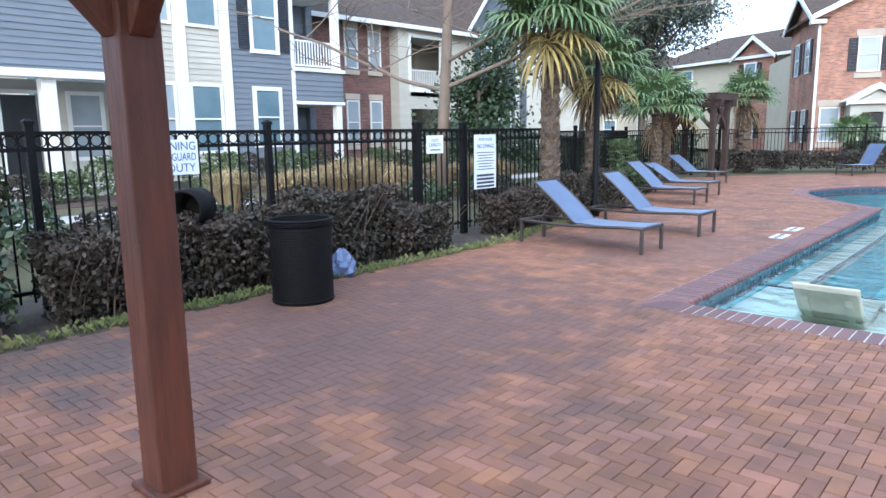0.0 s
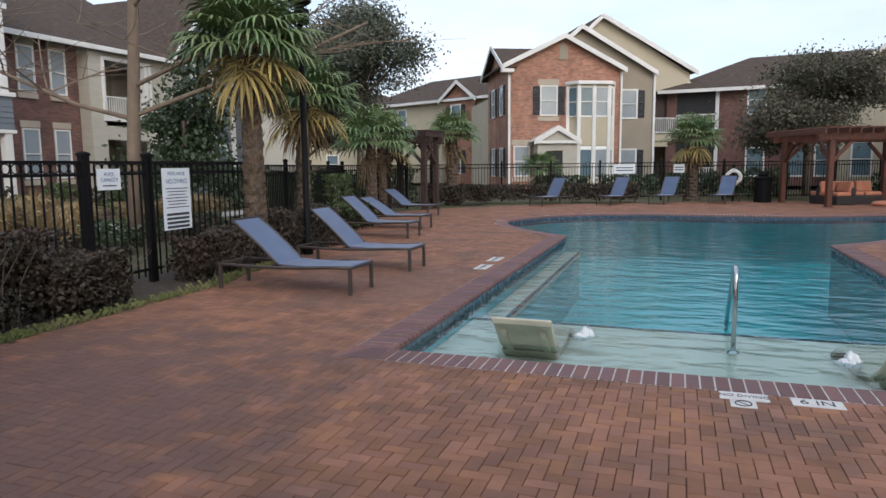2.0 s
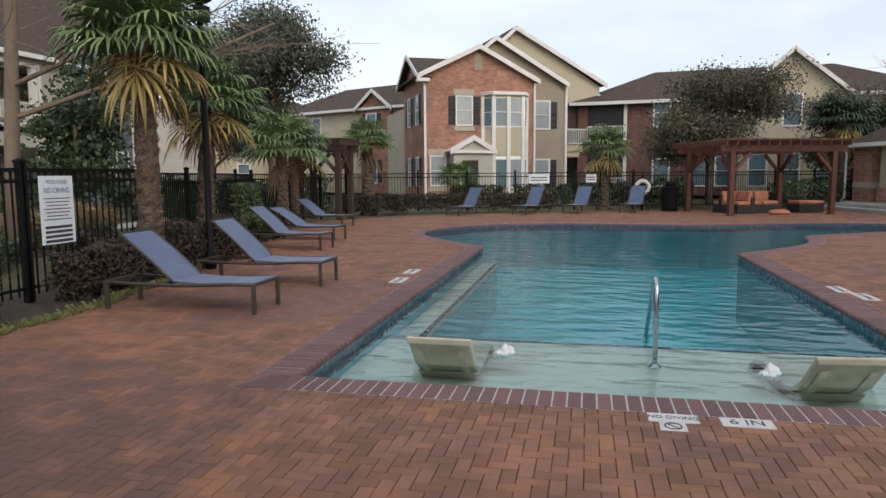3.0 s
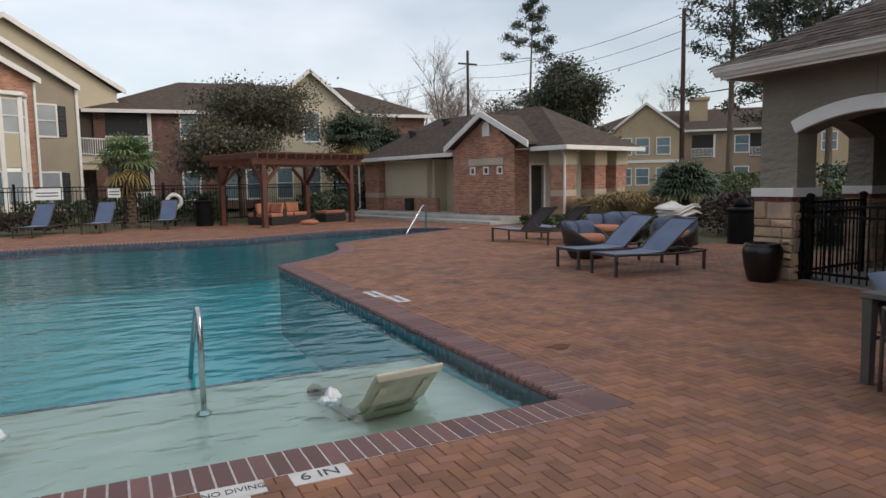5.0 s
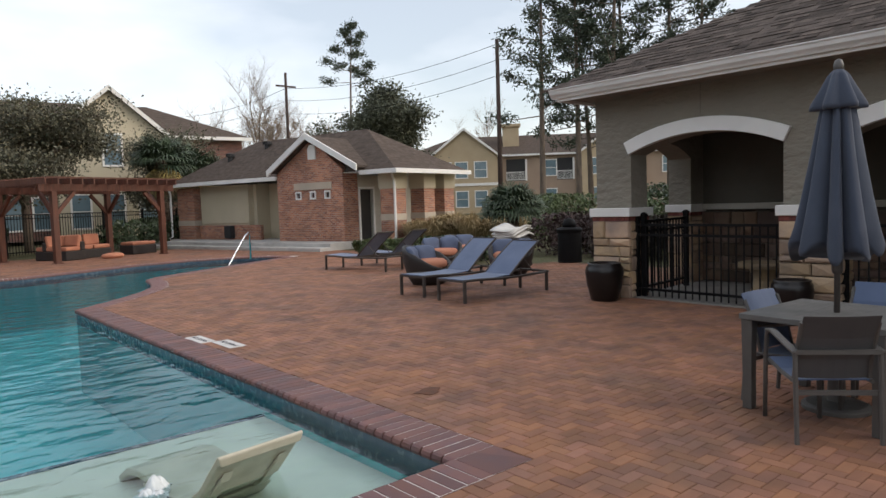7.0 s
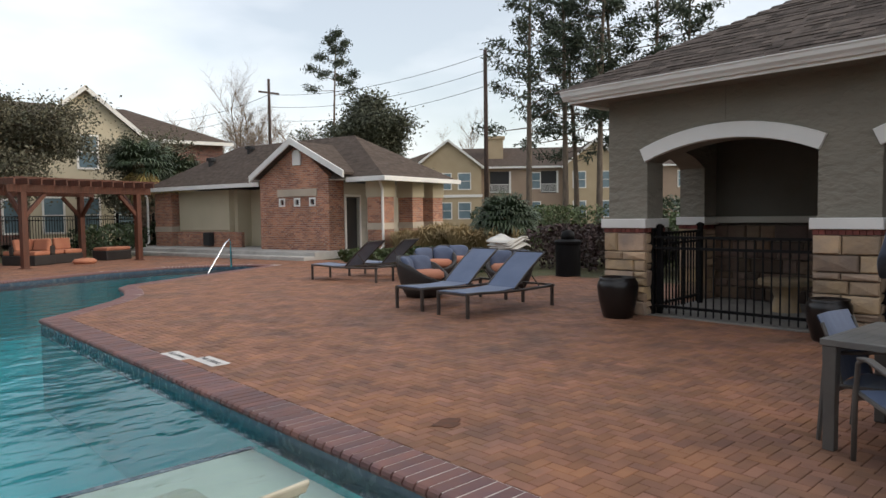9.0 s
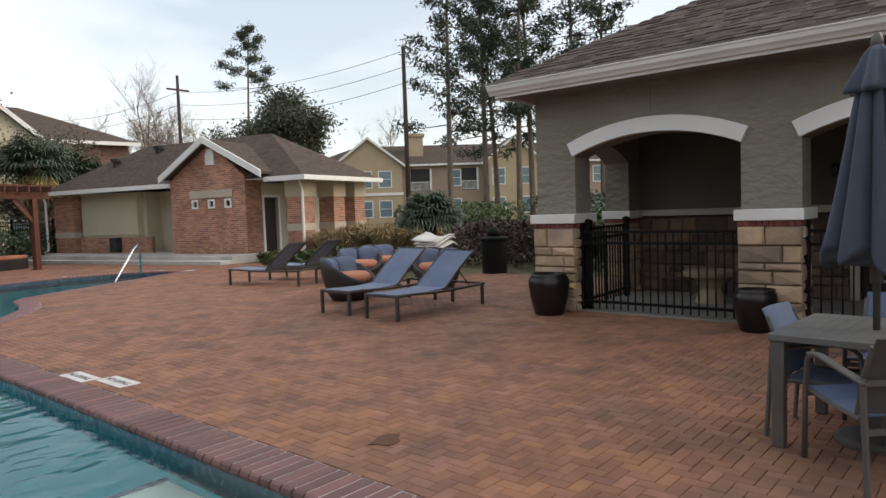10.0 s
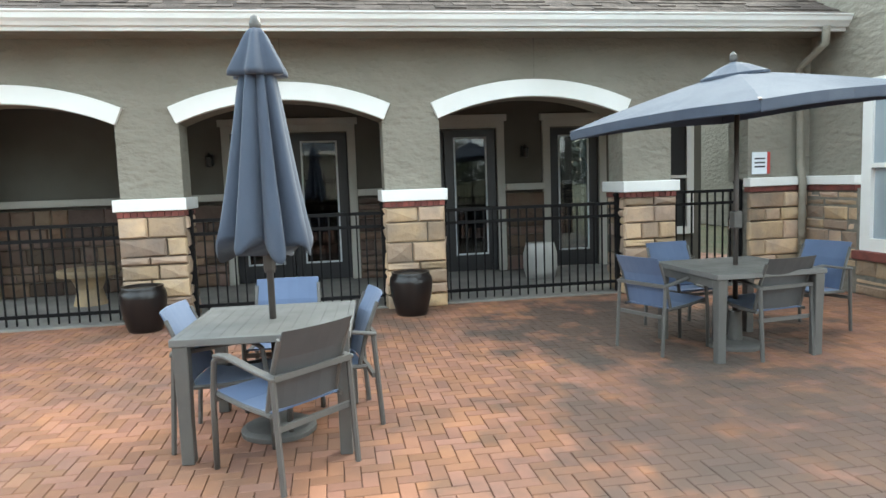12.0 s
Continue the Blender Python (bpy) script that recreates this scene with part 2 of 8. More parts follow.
def glass_material(name, tint, rough=0.02):
    mat = bpy.data.materials.new(name)
    mat.use_nodes = True
    n, link = mat.node_tree.nodes, mat.node_tree.links
    n.remove(n["Principled BSDF"])
    tr, gl, mx, fr = n.new("ShaderNodeBsdfTransparent"), n.new("ShaderNodeBsdfGlossy"), n.new("ShaderNodeMixShader"), n.new("ShaderNodeFresnel")
    tr.inputs["Color"].default_value = (*tint, 1)
    gl.inputs["Roughness"].default_value = rough
    fr.inputs["IOR"].default_value = 1.6
    link.new(fr.outputs[0], mx.inputs[0])
    link.new(tr.outputs[0], mx.inputs[1])
    link.new(gl.outputs[0], mx.inputs[2])
    link.new(mx.outputs[0], n["Material Output"].inputs["Surface"])
    return mat


def dark_patch(mat, centre, radius, colour, amount):
    """Adds a darker patch with a ragged outline to a material."""
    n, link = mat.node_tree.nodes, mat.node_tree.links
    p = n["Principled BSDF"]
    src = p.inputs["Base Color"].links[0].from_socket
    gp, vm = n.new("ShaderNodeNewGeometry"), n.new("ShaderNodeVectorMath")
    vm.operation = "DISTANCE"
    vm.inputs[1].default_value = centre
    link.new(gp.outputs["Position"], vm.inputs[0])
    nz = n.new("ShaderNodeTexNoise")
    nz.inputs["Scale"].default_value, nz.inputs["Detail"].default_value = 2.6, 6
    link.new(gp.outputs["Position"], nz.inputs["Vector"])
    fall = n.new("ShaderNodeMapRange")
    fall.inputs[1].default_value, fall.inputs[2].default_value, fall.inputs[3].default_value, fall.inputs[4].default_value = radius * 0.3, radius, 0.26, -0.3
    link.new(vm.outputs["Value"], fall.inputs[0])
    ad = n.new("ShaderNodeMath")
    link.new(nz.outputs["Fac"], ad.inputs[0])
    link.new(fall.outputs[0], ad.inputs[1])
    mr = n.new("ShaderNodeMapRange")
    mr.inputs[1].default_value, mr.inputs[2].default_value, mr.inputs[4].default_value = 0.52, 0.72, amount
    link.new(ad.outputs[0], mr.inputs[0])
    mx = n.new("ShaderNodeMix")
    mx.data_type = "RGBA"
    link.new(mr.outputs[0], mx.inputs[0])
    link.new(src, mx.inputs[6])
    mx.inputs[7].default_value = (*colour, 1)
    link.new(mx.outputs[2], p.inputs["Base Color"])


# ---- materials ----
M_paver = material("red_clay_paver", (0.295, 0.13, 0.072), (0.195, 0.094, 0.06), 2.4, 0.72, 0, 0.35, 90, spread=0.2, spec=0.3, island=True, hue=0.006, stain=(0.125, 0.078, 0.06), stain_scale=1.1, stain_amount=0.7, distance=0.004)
M_paver_one = material("red_clay_paver_single", (0.295, 0.13, 0.072), (0.195, 0.094, 0.06), 2.4, 0.72, 0, 0.35, 90, spread=0.2, spec=0.3, hue=0.006, stain=(0.125, 0.078, 0.06), stain_scale=1.1, stain_amount=0.7, distance=0.004)
for mat_ in (M_paver,):
    # dirt near the tables and clubhouse; the western patches are simply darker
    dark_patch(mat_, (7.4, 1.5, 0), 3.0, (0.05, 0.042, 0.036), 0.85)
    dark_patch(mat_, (4.7, 1.9, 0), 2.8, (0.075, 0.058, 0.048), 0.75)
    dark_patch(mat_, (-4.3, 3.6, 0), 4.6, (0.13, 0.075, 0.062), 0.8)
    dark_patch(mat_, (-3.6, 9.0, 0), 3.0, (0.16, 0.09, 0.07), 0.6)
    dark_patch(mat_, (8.6, 4.6, 0), 2.2, (0.065, 0.052, 0.044), 0.7)
    dark_patch(mat_, (-5.3, 1.5, 0), 2.0, (0.08, 0.07, 0.065), 0.6)
M_coping = material("purple_brick_coping", (0.115, 0.055, 0.058), (0.17, 0.075, 0.06), 5.0, 0.6, 0, 0.3, 80, spread=0.25, distance=0.004)
M_sand = material("joint_sand", (0.085, 0.055, 0.043), (0.05, 0.035, 0.03), 20, 0.95, 0, 0.4, 150)
M_grass = material("lawn", (0.065, 0.075, 0.026), (0.11, 0.09, 0.046), 1.5, 0.95, 0, 0.8, 40, stain=(0.13, 0.105, 0.06), stain_scale=0.3, stain_amount=0.6, distance=0.04)
M_soil = material("bare_soil", (0.035, 0.026, 0.02), (0.075, 0.055, 0.04), 6, 0.95, 0, 0.9, 30, distance=0.03)
M_concrete = material("pale_concrete", (0.5, 0.48, 0.45), (0.38, 0.37, 0.35), 2.5, 0.85, 0, 0.2, 80, stain=(0.25, 0.23, 0.2))
# concrete darkened in its colour for the shade under the porch roof
M_porch = material("shade_darkened_porch_concrete", (0.22, 0.205, 0.185), (0.16, 0.15, 0.14), 2.5, 0.85, 0, 0.2, 80, stain=(0.1, 0.09, 0.08))
M_tan = material("warm_tan_siding", (0.44, 0.345, 0.225), (0.4, 0.31, 0.2), 0.8, 0.8, 0, 0.1, 30)
M_salmon = material("rosy_brown_siding", (0.33, 0.24, 0.175), (0.3, 0.215, 0.16), 0.8, 0.8, 0, 0.1, 30)
M_plaster_white = material("white_pool_plaster", (0.70, 0.68, 0.58), (0.60, 0.60, 0.50), 1.5, 0.7, 0, 0.1, 40)
# deep water's blue, from absorbed light, is put into the plaster colour
M_plaster_tinted = material("water_tinted_pool_plaster", (0.035, 0.47, 0.52), (0.055, 0.53, 0.57), 0.8, 0.7, 0, 0.1, 40)
M_pool_tile = material("dark_blue_waterline_tile", (0.05, 0.085, 0.13), (0.09, 0.13, 0.17), 12, 0.25, 0, 0.1, 60)
M_water = water_material()
M_stucco = material("grey_green_stucco", (0.235, 0.213, 0.172), (0.205, 0.186, 0.15), 1.2, 0.9, 0, 1.0, 6.5, distance=0.045, detail=5, stretch=(1, 1, 1.8))
# darker copy of the outside stucco: the porch's shade is put into its colour
M_stucco_shaded = material("shade_darkened_stucco_inside", (0.115, 0.106, 0.088), (0.095, 0.088, 0.072), 1.5, 0.9, 0, 0.4, 9.0)
M_trim = material("white_painted_trim", (0.78, 0.77, 0.74), (0.7, 0.69, 0.66), 1.5, 0.5, 0, 0.08, 60, stain=(0.6, 0.58, 0.54), stain_amount=0.4)
M_shingle = material("brown_asphalt_shingle", (0.115, 0.092, 0.08), (0.075, 0.062, 0.056), 8.0, 0.95, 0, 0.6, 160, spread=0.38, island=True, hue=0.003, spec=0.08)
M_shingle_far = material("brown_asphalt_shingle_far", (0.105, 0.08, 0.066), (0.07, 0.055, 0.047), 3.0, 0.95, 0, 0.8, 14, stretch=(1, 1, 5), spec=0.08, stain=(0.14, 0.115, 0.10), stain_scale=5.0, stain_amount=0.5)
M_stone = material("tan_ledge_stone", (0.44, 0.31, 0.17), (0.33, 0.25, 0.17), 5.0, 0.85, 0, 0.9, 16, spread=0.38, stain=(0.2, 0.16, 0.13), stain_scale=2.5, stain_amount=0.5, distance=0.02)
M_mortar = material("grey_mortar", (0.2, 0.18, 0.15), (0.13, 0.12, 0.10), 12, 0.95, 0, 0.5, 60)
M_darkbrick = material("red_brick_band", (0.22, 0.06, 0.045), (0.13, 0.045, 0.04), 10, 0.85, 0, 0.4, 50, spread=0.3)
M_brick_red = brick_material("red_brick", (0.46, 0.20, 0.115), (0.21, 0.085, 0.065), (0.42, 0.36, 0.30))
M_brick_dark = brick_material("dark_red_brick", (0.20, 0.082, 0.062), (0.09, 0.046, 0.042), (0.22, 0.185, 0.16))
M_beige = material("beige_siding", (0.52, 0.46, 0.34), (0.47, 0.42, 0.31), 0.8, 0.8, 0, 0.1, 30)
M_taupe = material("taupe_siding", (0.34, 0.29, 0.22), (0.30, 0.26, 0.2), 0.8, 0.8, 0, 0.1, 30)
M_bluegrey = material("blue_grey_siding", (0.165, 0.185, 0.215), (0.145, 0.165, 0.19), 0.9, 0.75, 0, 0.15, 30, stretch=(1, 1, 6))
M_cream = material("cream_siding", (0.49, 0.465, 0.395), (0.44, 0.415, 0.35), 0.9, 0.75, 0, 0.15, 30, stretch=(1, 1, 6))
M_black = material("black_painted_iron", (0.006, 0.006, 0.007), (0.010, 0.009, 0.009), 20, 0.6, 0, 0.2, 80, spec=0.12)
# near-black also puts indoor gloom into room walls, bay ceiling and porch openings
M_dark = material("dark_parts_and_indoor_shade", (0.02, 0.02, 0.022), (0.03, 0.03, 0.03), 2, 0.8)
M_wood = material("red_stained_timber", (0.125, 0.038, 0.019), (0.075, 0.025, 0.014), 4.0, 0.6, 0, 0.5, 30, stretch=(6, 6, 0.7), stain=(0.06, 0.028, 0.02), stain_scale=2.0, distance=0.006)
M_wood_dark = material("dark_weathered_timber", (0.06, 0.034, 0.026), (0.035, 0.022, 0.018), 4.0, 0.8, 0, 0.5, 30, stretch=(4, 4, 1))
M_glass_blind = material("window_with_closed_blind", (0.34, 0.38, 0.40), (0.28, 0.32, 0.35), 1.2, 0.12, 0, 0.02, 20, rough_var=0.04)
M_glass_blue = material("window_with_blue_reflection", (0.16, 0.23, 0.27), (0.11, 0.17, 0.2), 1.0, 0.08, 0, 0.02, 20, rough_var=0.04)
M_shutter = material("dark_shutter", (0.02, 0.024, 0.035), (0.03, 0.033, 0.042), 5, 0.6)
M_door = material("black_door", (0.012, 0.012, 0.014), (0.02, 0.02, 0.022), 3, 0.35)

# ---- ground, deck and pool ----
POOL = [(-2.16, 5.97), (2.93, 5.97), (2.93, 15.1), (3.62, 15.78), (4.35, 16.6), (4.85, 17.4), (5.10, 18.2), (5.24, 19.0), (5.55, 19.45), (6.2, 19.85),
        (7.9, 20.8), (10.5, 22.3), (10.2, 23.1), (9.5, 23.7), (8.1, 24.1), (6.4, 23.9), (4.8, 23.2), (3.4, 22.7), (1.0, 22.8), (-0.9, 22.9),
        (-2.4, 22.4), (-3.5, 21.5), (-4.1, 20.4), (-4.35, 19.4), (-4.2, 18.5), (-3.6, 17.35), (-2.8, 16.35), (-2.16, 15.68)]
DECK = [(-5.55, -6), (-5.5, 1), (-5.6, 5), (-5.7, 8.5), (-6.2, 11.0), (-7.2, 15.0), (-8.6, 19.0), (-8.9, 22.5), (-7.5, 25.0), (-5.0, 27.2), (-1, 29.0), (3, 31.0), (10.5, 31.0), (12.2, 27), (13.0, 23.0),
        (13.6, 20.0), (11.6, 17.5), (11.6, 14.2), (13.2, 13.6), (13.2, 11.0), (13.2, -1.8), (5.0, -6)]
WATER_Z = -0.11


def inside(poly, x, y):
    hit, n = False, len(poly)
    for i in range(n):
        (ax, ay), (bx, by) = poly[i], poly[(i + 1) % n]
        if (ay > y) != (by > y) and x < (bx - ax) * (y - ay) / (by - ay) + ax:
            hit = not hit
    return hit


def offset(poly, d):
    """The outline moved outwards by d."""
    out, n = [], len(poly)
    for i in range(n):
        p0, p1, p2 = Vector(poly[i - 1]), Vector(poly[i]), Vector(poly[(i + 1) % n])
        a, b = (p1 - p0).normalized(), (p2 - p1).normalized()
        na, nb = Vector((a.y, -a.x)), Vector((b.y, -b.x))
        k = (na + nb)
        out.append(tuple(p1 + k * (d / max(0.4, k.dot(na)))))
    return out


COPE = offset(POOL, 0.32)


def sheet_with_holes(outer, holes, z):
    """A flat sheet with holes, as one mesh."""
    bm = bmesh.new()
    edges = []
    for loop in [outer, *holes]:
        vs = [bm.verts.new((x, y, z)) for x, y in loop]
        edges += [bm.edges.new((vs[i], vs[(i + 1) % len(vs)])) for i in range(len(vs))]
    bmesh.ops.triangle_fill(bm, use_beauty=True, use_dissolve=False, edges=edges)
    for f in bm.faces:
        if f.normal.z < 0:
            f.normal_flip()
    b = B()
    bm.verts.index_update()
    b.v = [tuple(v.co) for v in bm.verts]
    b.f = [tuple(v.index for v in f.verts) for f in bm.faces]
    bm.free()
    return b


setting("ground", sheet_with_holes([(-600, -600), (600, -600), (600, 600), (-600, 600)], [DECK], -0.03), M_grass, "winter lawn, dull green and straw, round the pool deck", "lawn")
setting("deck_base", sheet_with_holes(DECK, [offset(POOL, 0.10)], -0.016), M_sand, "dark sandy bed under the clay pavers", "deck")

# pool shell
pool = thing("pool", "brick-edged swimming pool with blue water and a shallow ledge", "pool", kind="structure")
b = B()
n = len(POOL)
for i in range(n):
    (ax, ay), (bx, by) = POOL[i], POOL[(i + 1) % n]
    b.add([(ax, ay, -0.05), (bx, by, -0.05), (bx, by, -0.24), (ax, ay, -0.24)], [(0, 3, 2, 1)])
part("waterline_tile", b, M_pool_tile, pool, "band of dark blue glazed tile")
b = B()
for i in range(n):
    (ax, ay), (bx, by) = POOL[i], POOL[(i + 1) % n]
    b.add([(ax, ay, -0.24), (bx, by, -0.24), (bx, by, -1.5), (ax, ay, -1.5)], [(0, 3, 2, 1)])
part("basin_wall", b, M_plaster_tinted, pool)
b = B()
b.prism(POOL, -1.6, -1.35)
part("basin_floor", b, M_plaster_tinted, pool, "plaster floor carrying the deep water's blue")
b = B()
b.prism(rect(-2.15, 5.98, 2.92, 8.5), -1.4, -0.28)
part("shallow_ledge", b, M_plaster_white, pool, "white plaster tanning ledge", bevel=0.02)
b = B()
b.prism(rect(-2.15, 8.5, -1.80, 15.5), -0.42, -0.34)
low = B().prism(rect(-2.15, 8.5, -1.82, 15.48), -1.4, -0.421)
part("bench_foot", low, M_plaster_tinted, pool)
part("bench", b, M_plaster_white, pool, "white plaster bench below the water", bevel=0.02)
b = B()
b.box(-1.86, 8.5, -0.339, -1.79, 15.5, -0.332)
b.box(-2.15, 8.45, -0.279, 2.92, 8.51, -0.272)
part("edge_tile", b, M_pool_tile, pool, "thin dark edge tiles")
b = B()
b.add([(x, y, WATER_Z) for x, y in POOL], [tuple(range(n))])
part("water", b, M_water, pool, "rippled clear water")

# ---- pool house with arches (clubhouse) ----
FX = 9.10
PIERS = [(8.8, 9.42), (5.96, 6.61), (3.13, 3.78), (0.3, 0.92)]
ARCHES = [(6.61, 8.8), (3.78, 5.96), (0.92, 3.13)]
SPRING, RISE, WALL_TOP, FT = 2.15, 0.235, 3.10, 0.42


def arch_z(y, y0, y1, spring=SPRING, rise=RISE):
    half = (y1 - y0) / 2
    r = (half * half + rise * rise) / (2 * rise)
    return spring + rise - r + math.sqrt(max(r * r - (y - (y0 + y1) / 2) ** 2, 0))


b = B()


def strip(b, samples, x0, x1, top):
    """A wall along y between x0 and x1, whose underside follows the samples (y, z)."""
    for (ya, za), (yb, zb) in zip(samples, samples[1:]):
        b.add([(x0, ya, za), (x0, yb, zb), (x0, yb, top), (x0, ya, top), (x1, ya, za), (x1, yb, zb), (x1, yb, top), (x1, ya, top)],
              [(0, 3, 2, 1), (4, 5, 6, 7), (0, 1, 5, 4), (3, 7, 6, 2)])


for y0, y1 in PIERS:
    b.box(FX, y0, 1.3, FX + FT, y1, WALL_TOP)
for y0, y1 in ARCHES:
    strip(b, [(y0 + (y1 - y0) * k / 20, arch_z(y0 + (y1 - y0) * k / 20, y0, y1)) for k in range(21)], FX, FX + FT, WALL_TOP)
b.box(FX, -0.72, 2.3, FX + FT, 0.3, WALL_TOP)
b.box(FX, -1.56, 1.3, FX + FT, -0.72, WALL_TOP)
setting("wall_west", b, M_stucco, "grey-green stucco arcade wall with three arches", "wall")
# north end of the porch, with an arch of its own, and the walls behind
b = B()
NY0, NY1 = 9.00, 9.42
b.box(11.2, NY0, 1.3, 11.6, NY1, WALL_TOP)
b.box(11.6, NY0, 0, 13.0, NY1, WALL_TOP)
for k in range(20):
    xa, xb = 9.52 + 1.68 * k / 20, 9.52 + 1.68 * (k + 1) / 20
    za, zb = arch_z(xa, 9.52, 11.2), arch_z(xb, 9.52, 11.2)
    b.add([(xa, NY0, za), (xb, NY0, zb), (xb, NY0, WALL_TOP), (xa, NY0, WALL_TOP), (xa, NY1, za), (xb, NY1, zb), (xb, NY1, WALL_TOP), (xa, NY1, WALL_TOP)],
          [(0, 1, 2, 3), (4, 7, 6, 5), (0, 4, 5, 1), (3, 2, 6, 7)])
setting("wall_north", b, M_stucco, "grey-green stucco end wall with an arched opening", "wall")
BX = 11.62
DOORS = [(4.12, 5.79), (1.85, 3.48), (0.20, 1.00)]
b = B()
mback = Matrix(((0, 1, 0, BX), (1, 0, 0, 0), (0, 0, 1, 0), (0, 0, 0, 1)))
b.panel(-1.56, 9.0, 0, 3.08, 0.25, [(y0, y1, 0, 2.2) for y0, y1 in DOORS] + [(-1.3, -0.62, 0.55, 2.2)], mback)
setting("wall_back", b, M_stucco_shaded, "grey stucco back wall of the porch with shade in its colour", "wall")
setting("ceiling", B().box(FX + 0.05, -1.56, 2.72, BX + 0.2, NY0, 2.8), M_stucco_shaded, "flat painted porch ceiling, coloured for the porch's shade", "ceiling")
setting("floor", B().box(FX + 0.02, -1.56, -0.02, BX + 6, 9.0, 0.02), M_porch, "grey concrete porch floor, dulled for the porch's shade", "floor")
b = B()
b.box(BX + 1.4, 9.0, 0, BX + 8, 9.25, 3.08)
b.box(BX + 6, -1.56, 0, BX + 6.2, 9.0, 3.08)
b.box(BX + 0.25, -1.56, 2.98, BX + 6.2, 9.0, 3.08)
setting("wall_inner", b, M_dark, "walls of the room behind the porch, coloured near-black for its dimness", "wall")
# south wing that comes forward
b = B()
mw = Matrix(((1, 0, 0, 0), (0, -1, 0, -1.56), (0, 0, 1, 0), (0, 0, 0, 1)))
b.panel(5.2, FX + 0.4, 0, 4.4, 0.3, [(6.55, 8.05, 0.62, 2.28)], mw)
b.box(5.2, -6.0, 0, 5.5, -1.86, 4.4)
setting("wall_south_wing", b, M_stucco, "grey stucco wing with a white window and stone base", "wall")
setting("backfill_wall", B().box(5.5, -6, 0, 20, -5.7, 4.4), M_stucco, "plain rear wall of the wing", "wall")

# roof of the clubhouse
EX, EZ = FX - 0.55, 3.16
b = B()
ridge_z, ridge_x = 6.5, 14.92
b.add([(EX, NY1 + 0.29, EZ), (EX, -2.0, EZ), (ridge_x, -2.0, ridge_z), (ridge_x, NY1 + 0.29 - 6.35, ridge_z), (21.5, NY1 + 0.29, EZ), (21.5, -2.0, EZ)],
      [(0, 1, 2, 3), (0, 3, 4), (4, 3, 2, 5)])
b.add([(EX, NY1 + 0.29, EZ - 0.02), (EX, -2.0, EZ - 0.02), (21.5, -2.0, EZ - 0.02), (21.5, NY1 + 0.29, EZ - 0.02)], [(0, 3, 2, 1)])
setting("roof", b, M_shingle_far, "brown-grey asphalt shingle hip roof", "roof")
b = B()
b.box(EX - 0.02, -2.0, EZ - 0.16, EX + 0.02, NY1 + 0.29, EZ - 0.02)
b.box(EX + 0.02, NY1 + 0.25, EZ - 0.16, 21.4, NY1 + 0.29, EZ - 0.02)
setting("trim_fascia", b, M_trim, "white fascia board under the eave", "trim")
b = B()
b.box(EX + 0.02, -1.9, EZ - 0.12, FX, NY1 + 0.25, EZ - 0.1)
b.box(FX, NY1, EZ - 0.12, 21.4, NY1 + 0.25, EZ - 0.1)
setting("soffit", b, M_stucco, "taupe painted soffit under the eave", "trim")
b = B()
gp_ = [(0, 0), (0, -0.12), (-0.04, -0.12), (-0.06, -0.09), (-0.09, -0.06), (-0.105, -0.015), (-0.12, 0), (-0.12, 0.012), (-0.1, 0.012), (-0.095, 0)]
b.rings([[(EX - 0.02 + x, y, EZ + z) for x, z in gp_] for y in (-2.0, NY1 + 0.36)])
setting("gutter", b, M_trim, "white ogee gutter along the eave", "gutter")

# ---- houses ----
M_stone_far = material("pale_cast_stone", (0.5, 0.42, 0.33), (0.42, 0.36, 0.29), 2, 0.85)
M_screen = material("dark_brown_screen", (0.05, 0.035, 0.03), (0.065, 0.045, 0.038), 3, 0.8)
def window_unit(parent, m, w, h, glass, shutters=0, rail=True, trim=0.1, arch=False, sill=None):
    """A sash window in a wall whose front is y=0: frame, panes and, where shown, shutters. m sets its lower left corner."""
    win = part("window", B().panel(-trim, w + trim, -trim, h + trim, 0.09, [(0.02, w - 0.02, 0.02, h / 2 - 0.025), (0.02, w - 0.02, h / 2 + 0.025, h - 0.02)]), M_trim, parent, m=m @ pose(0, -0.06, 0))
    part("pane", B().box(0.02, 0.05, 0.02, w - 0.02, 0.06, h / 2 - 0.02), glass, win)
    part("pane", B().box(0.02, 0.03, h / 2 + 0.02, w - 0.02, 0.04, h - 0.02), glass, win)
    for s in range(2):
        if shutters & (1 << s):
            x = -trim - 0.42 if s == 0 else w + trim + 0.02
            sh = B().panel(x, x + 0.4, 0, h, 0.04, [(x + 0.05, x + 0.35, 0.06, h / 2 - 0.04), (x + 0.05, x + 0.35, h / 2 + 0.04, h - 0.06)])
            for k in range(int(h / 0.07)):
                sh.box(x + 0.05, 0.01, 0.05 + k * 0.07, x + 0.35, 0.035, 0.10 + k * 0.07)
            part("shutter", sh, M_shutter, win)
    return win


def balcony_rail(parent, m, length, h=1.0, gap=0.13):
    rail = part("balustrade", B().box(0, -0.03, h - 0.06, length, 0.03, h).box(0, -0.02, 0.08, length, 0.02, 0.14), M_trim, parent, m=m)
    me = None
    for k in range(int(length / gap) + 1):
        if me is None:
            ob = part("baluster", B().box(-0.02, -0.015, 0.1, 0.02, 0.015, h - 0.04), M_trim, rail, m=pose(k * gap, 0, 0))
            me = ob.data
        else:
            ob = new("baluster", me)
            ob.parent = rail
            ob.matrix_basis = pose(k * gap, 0, 0)


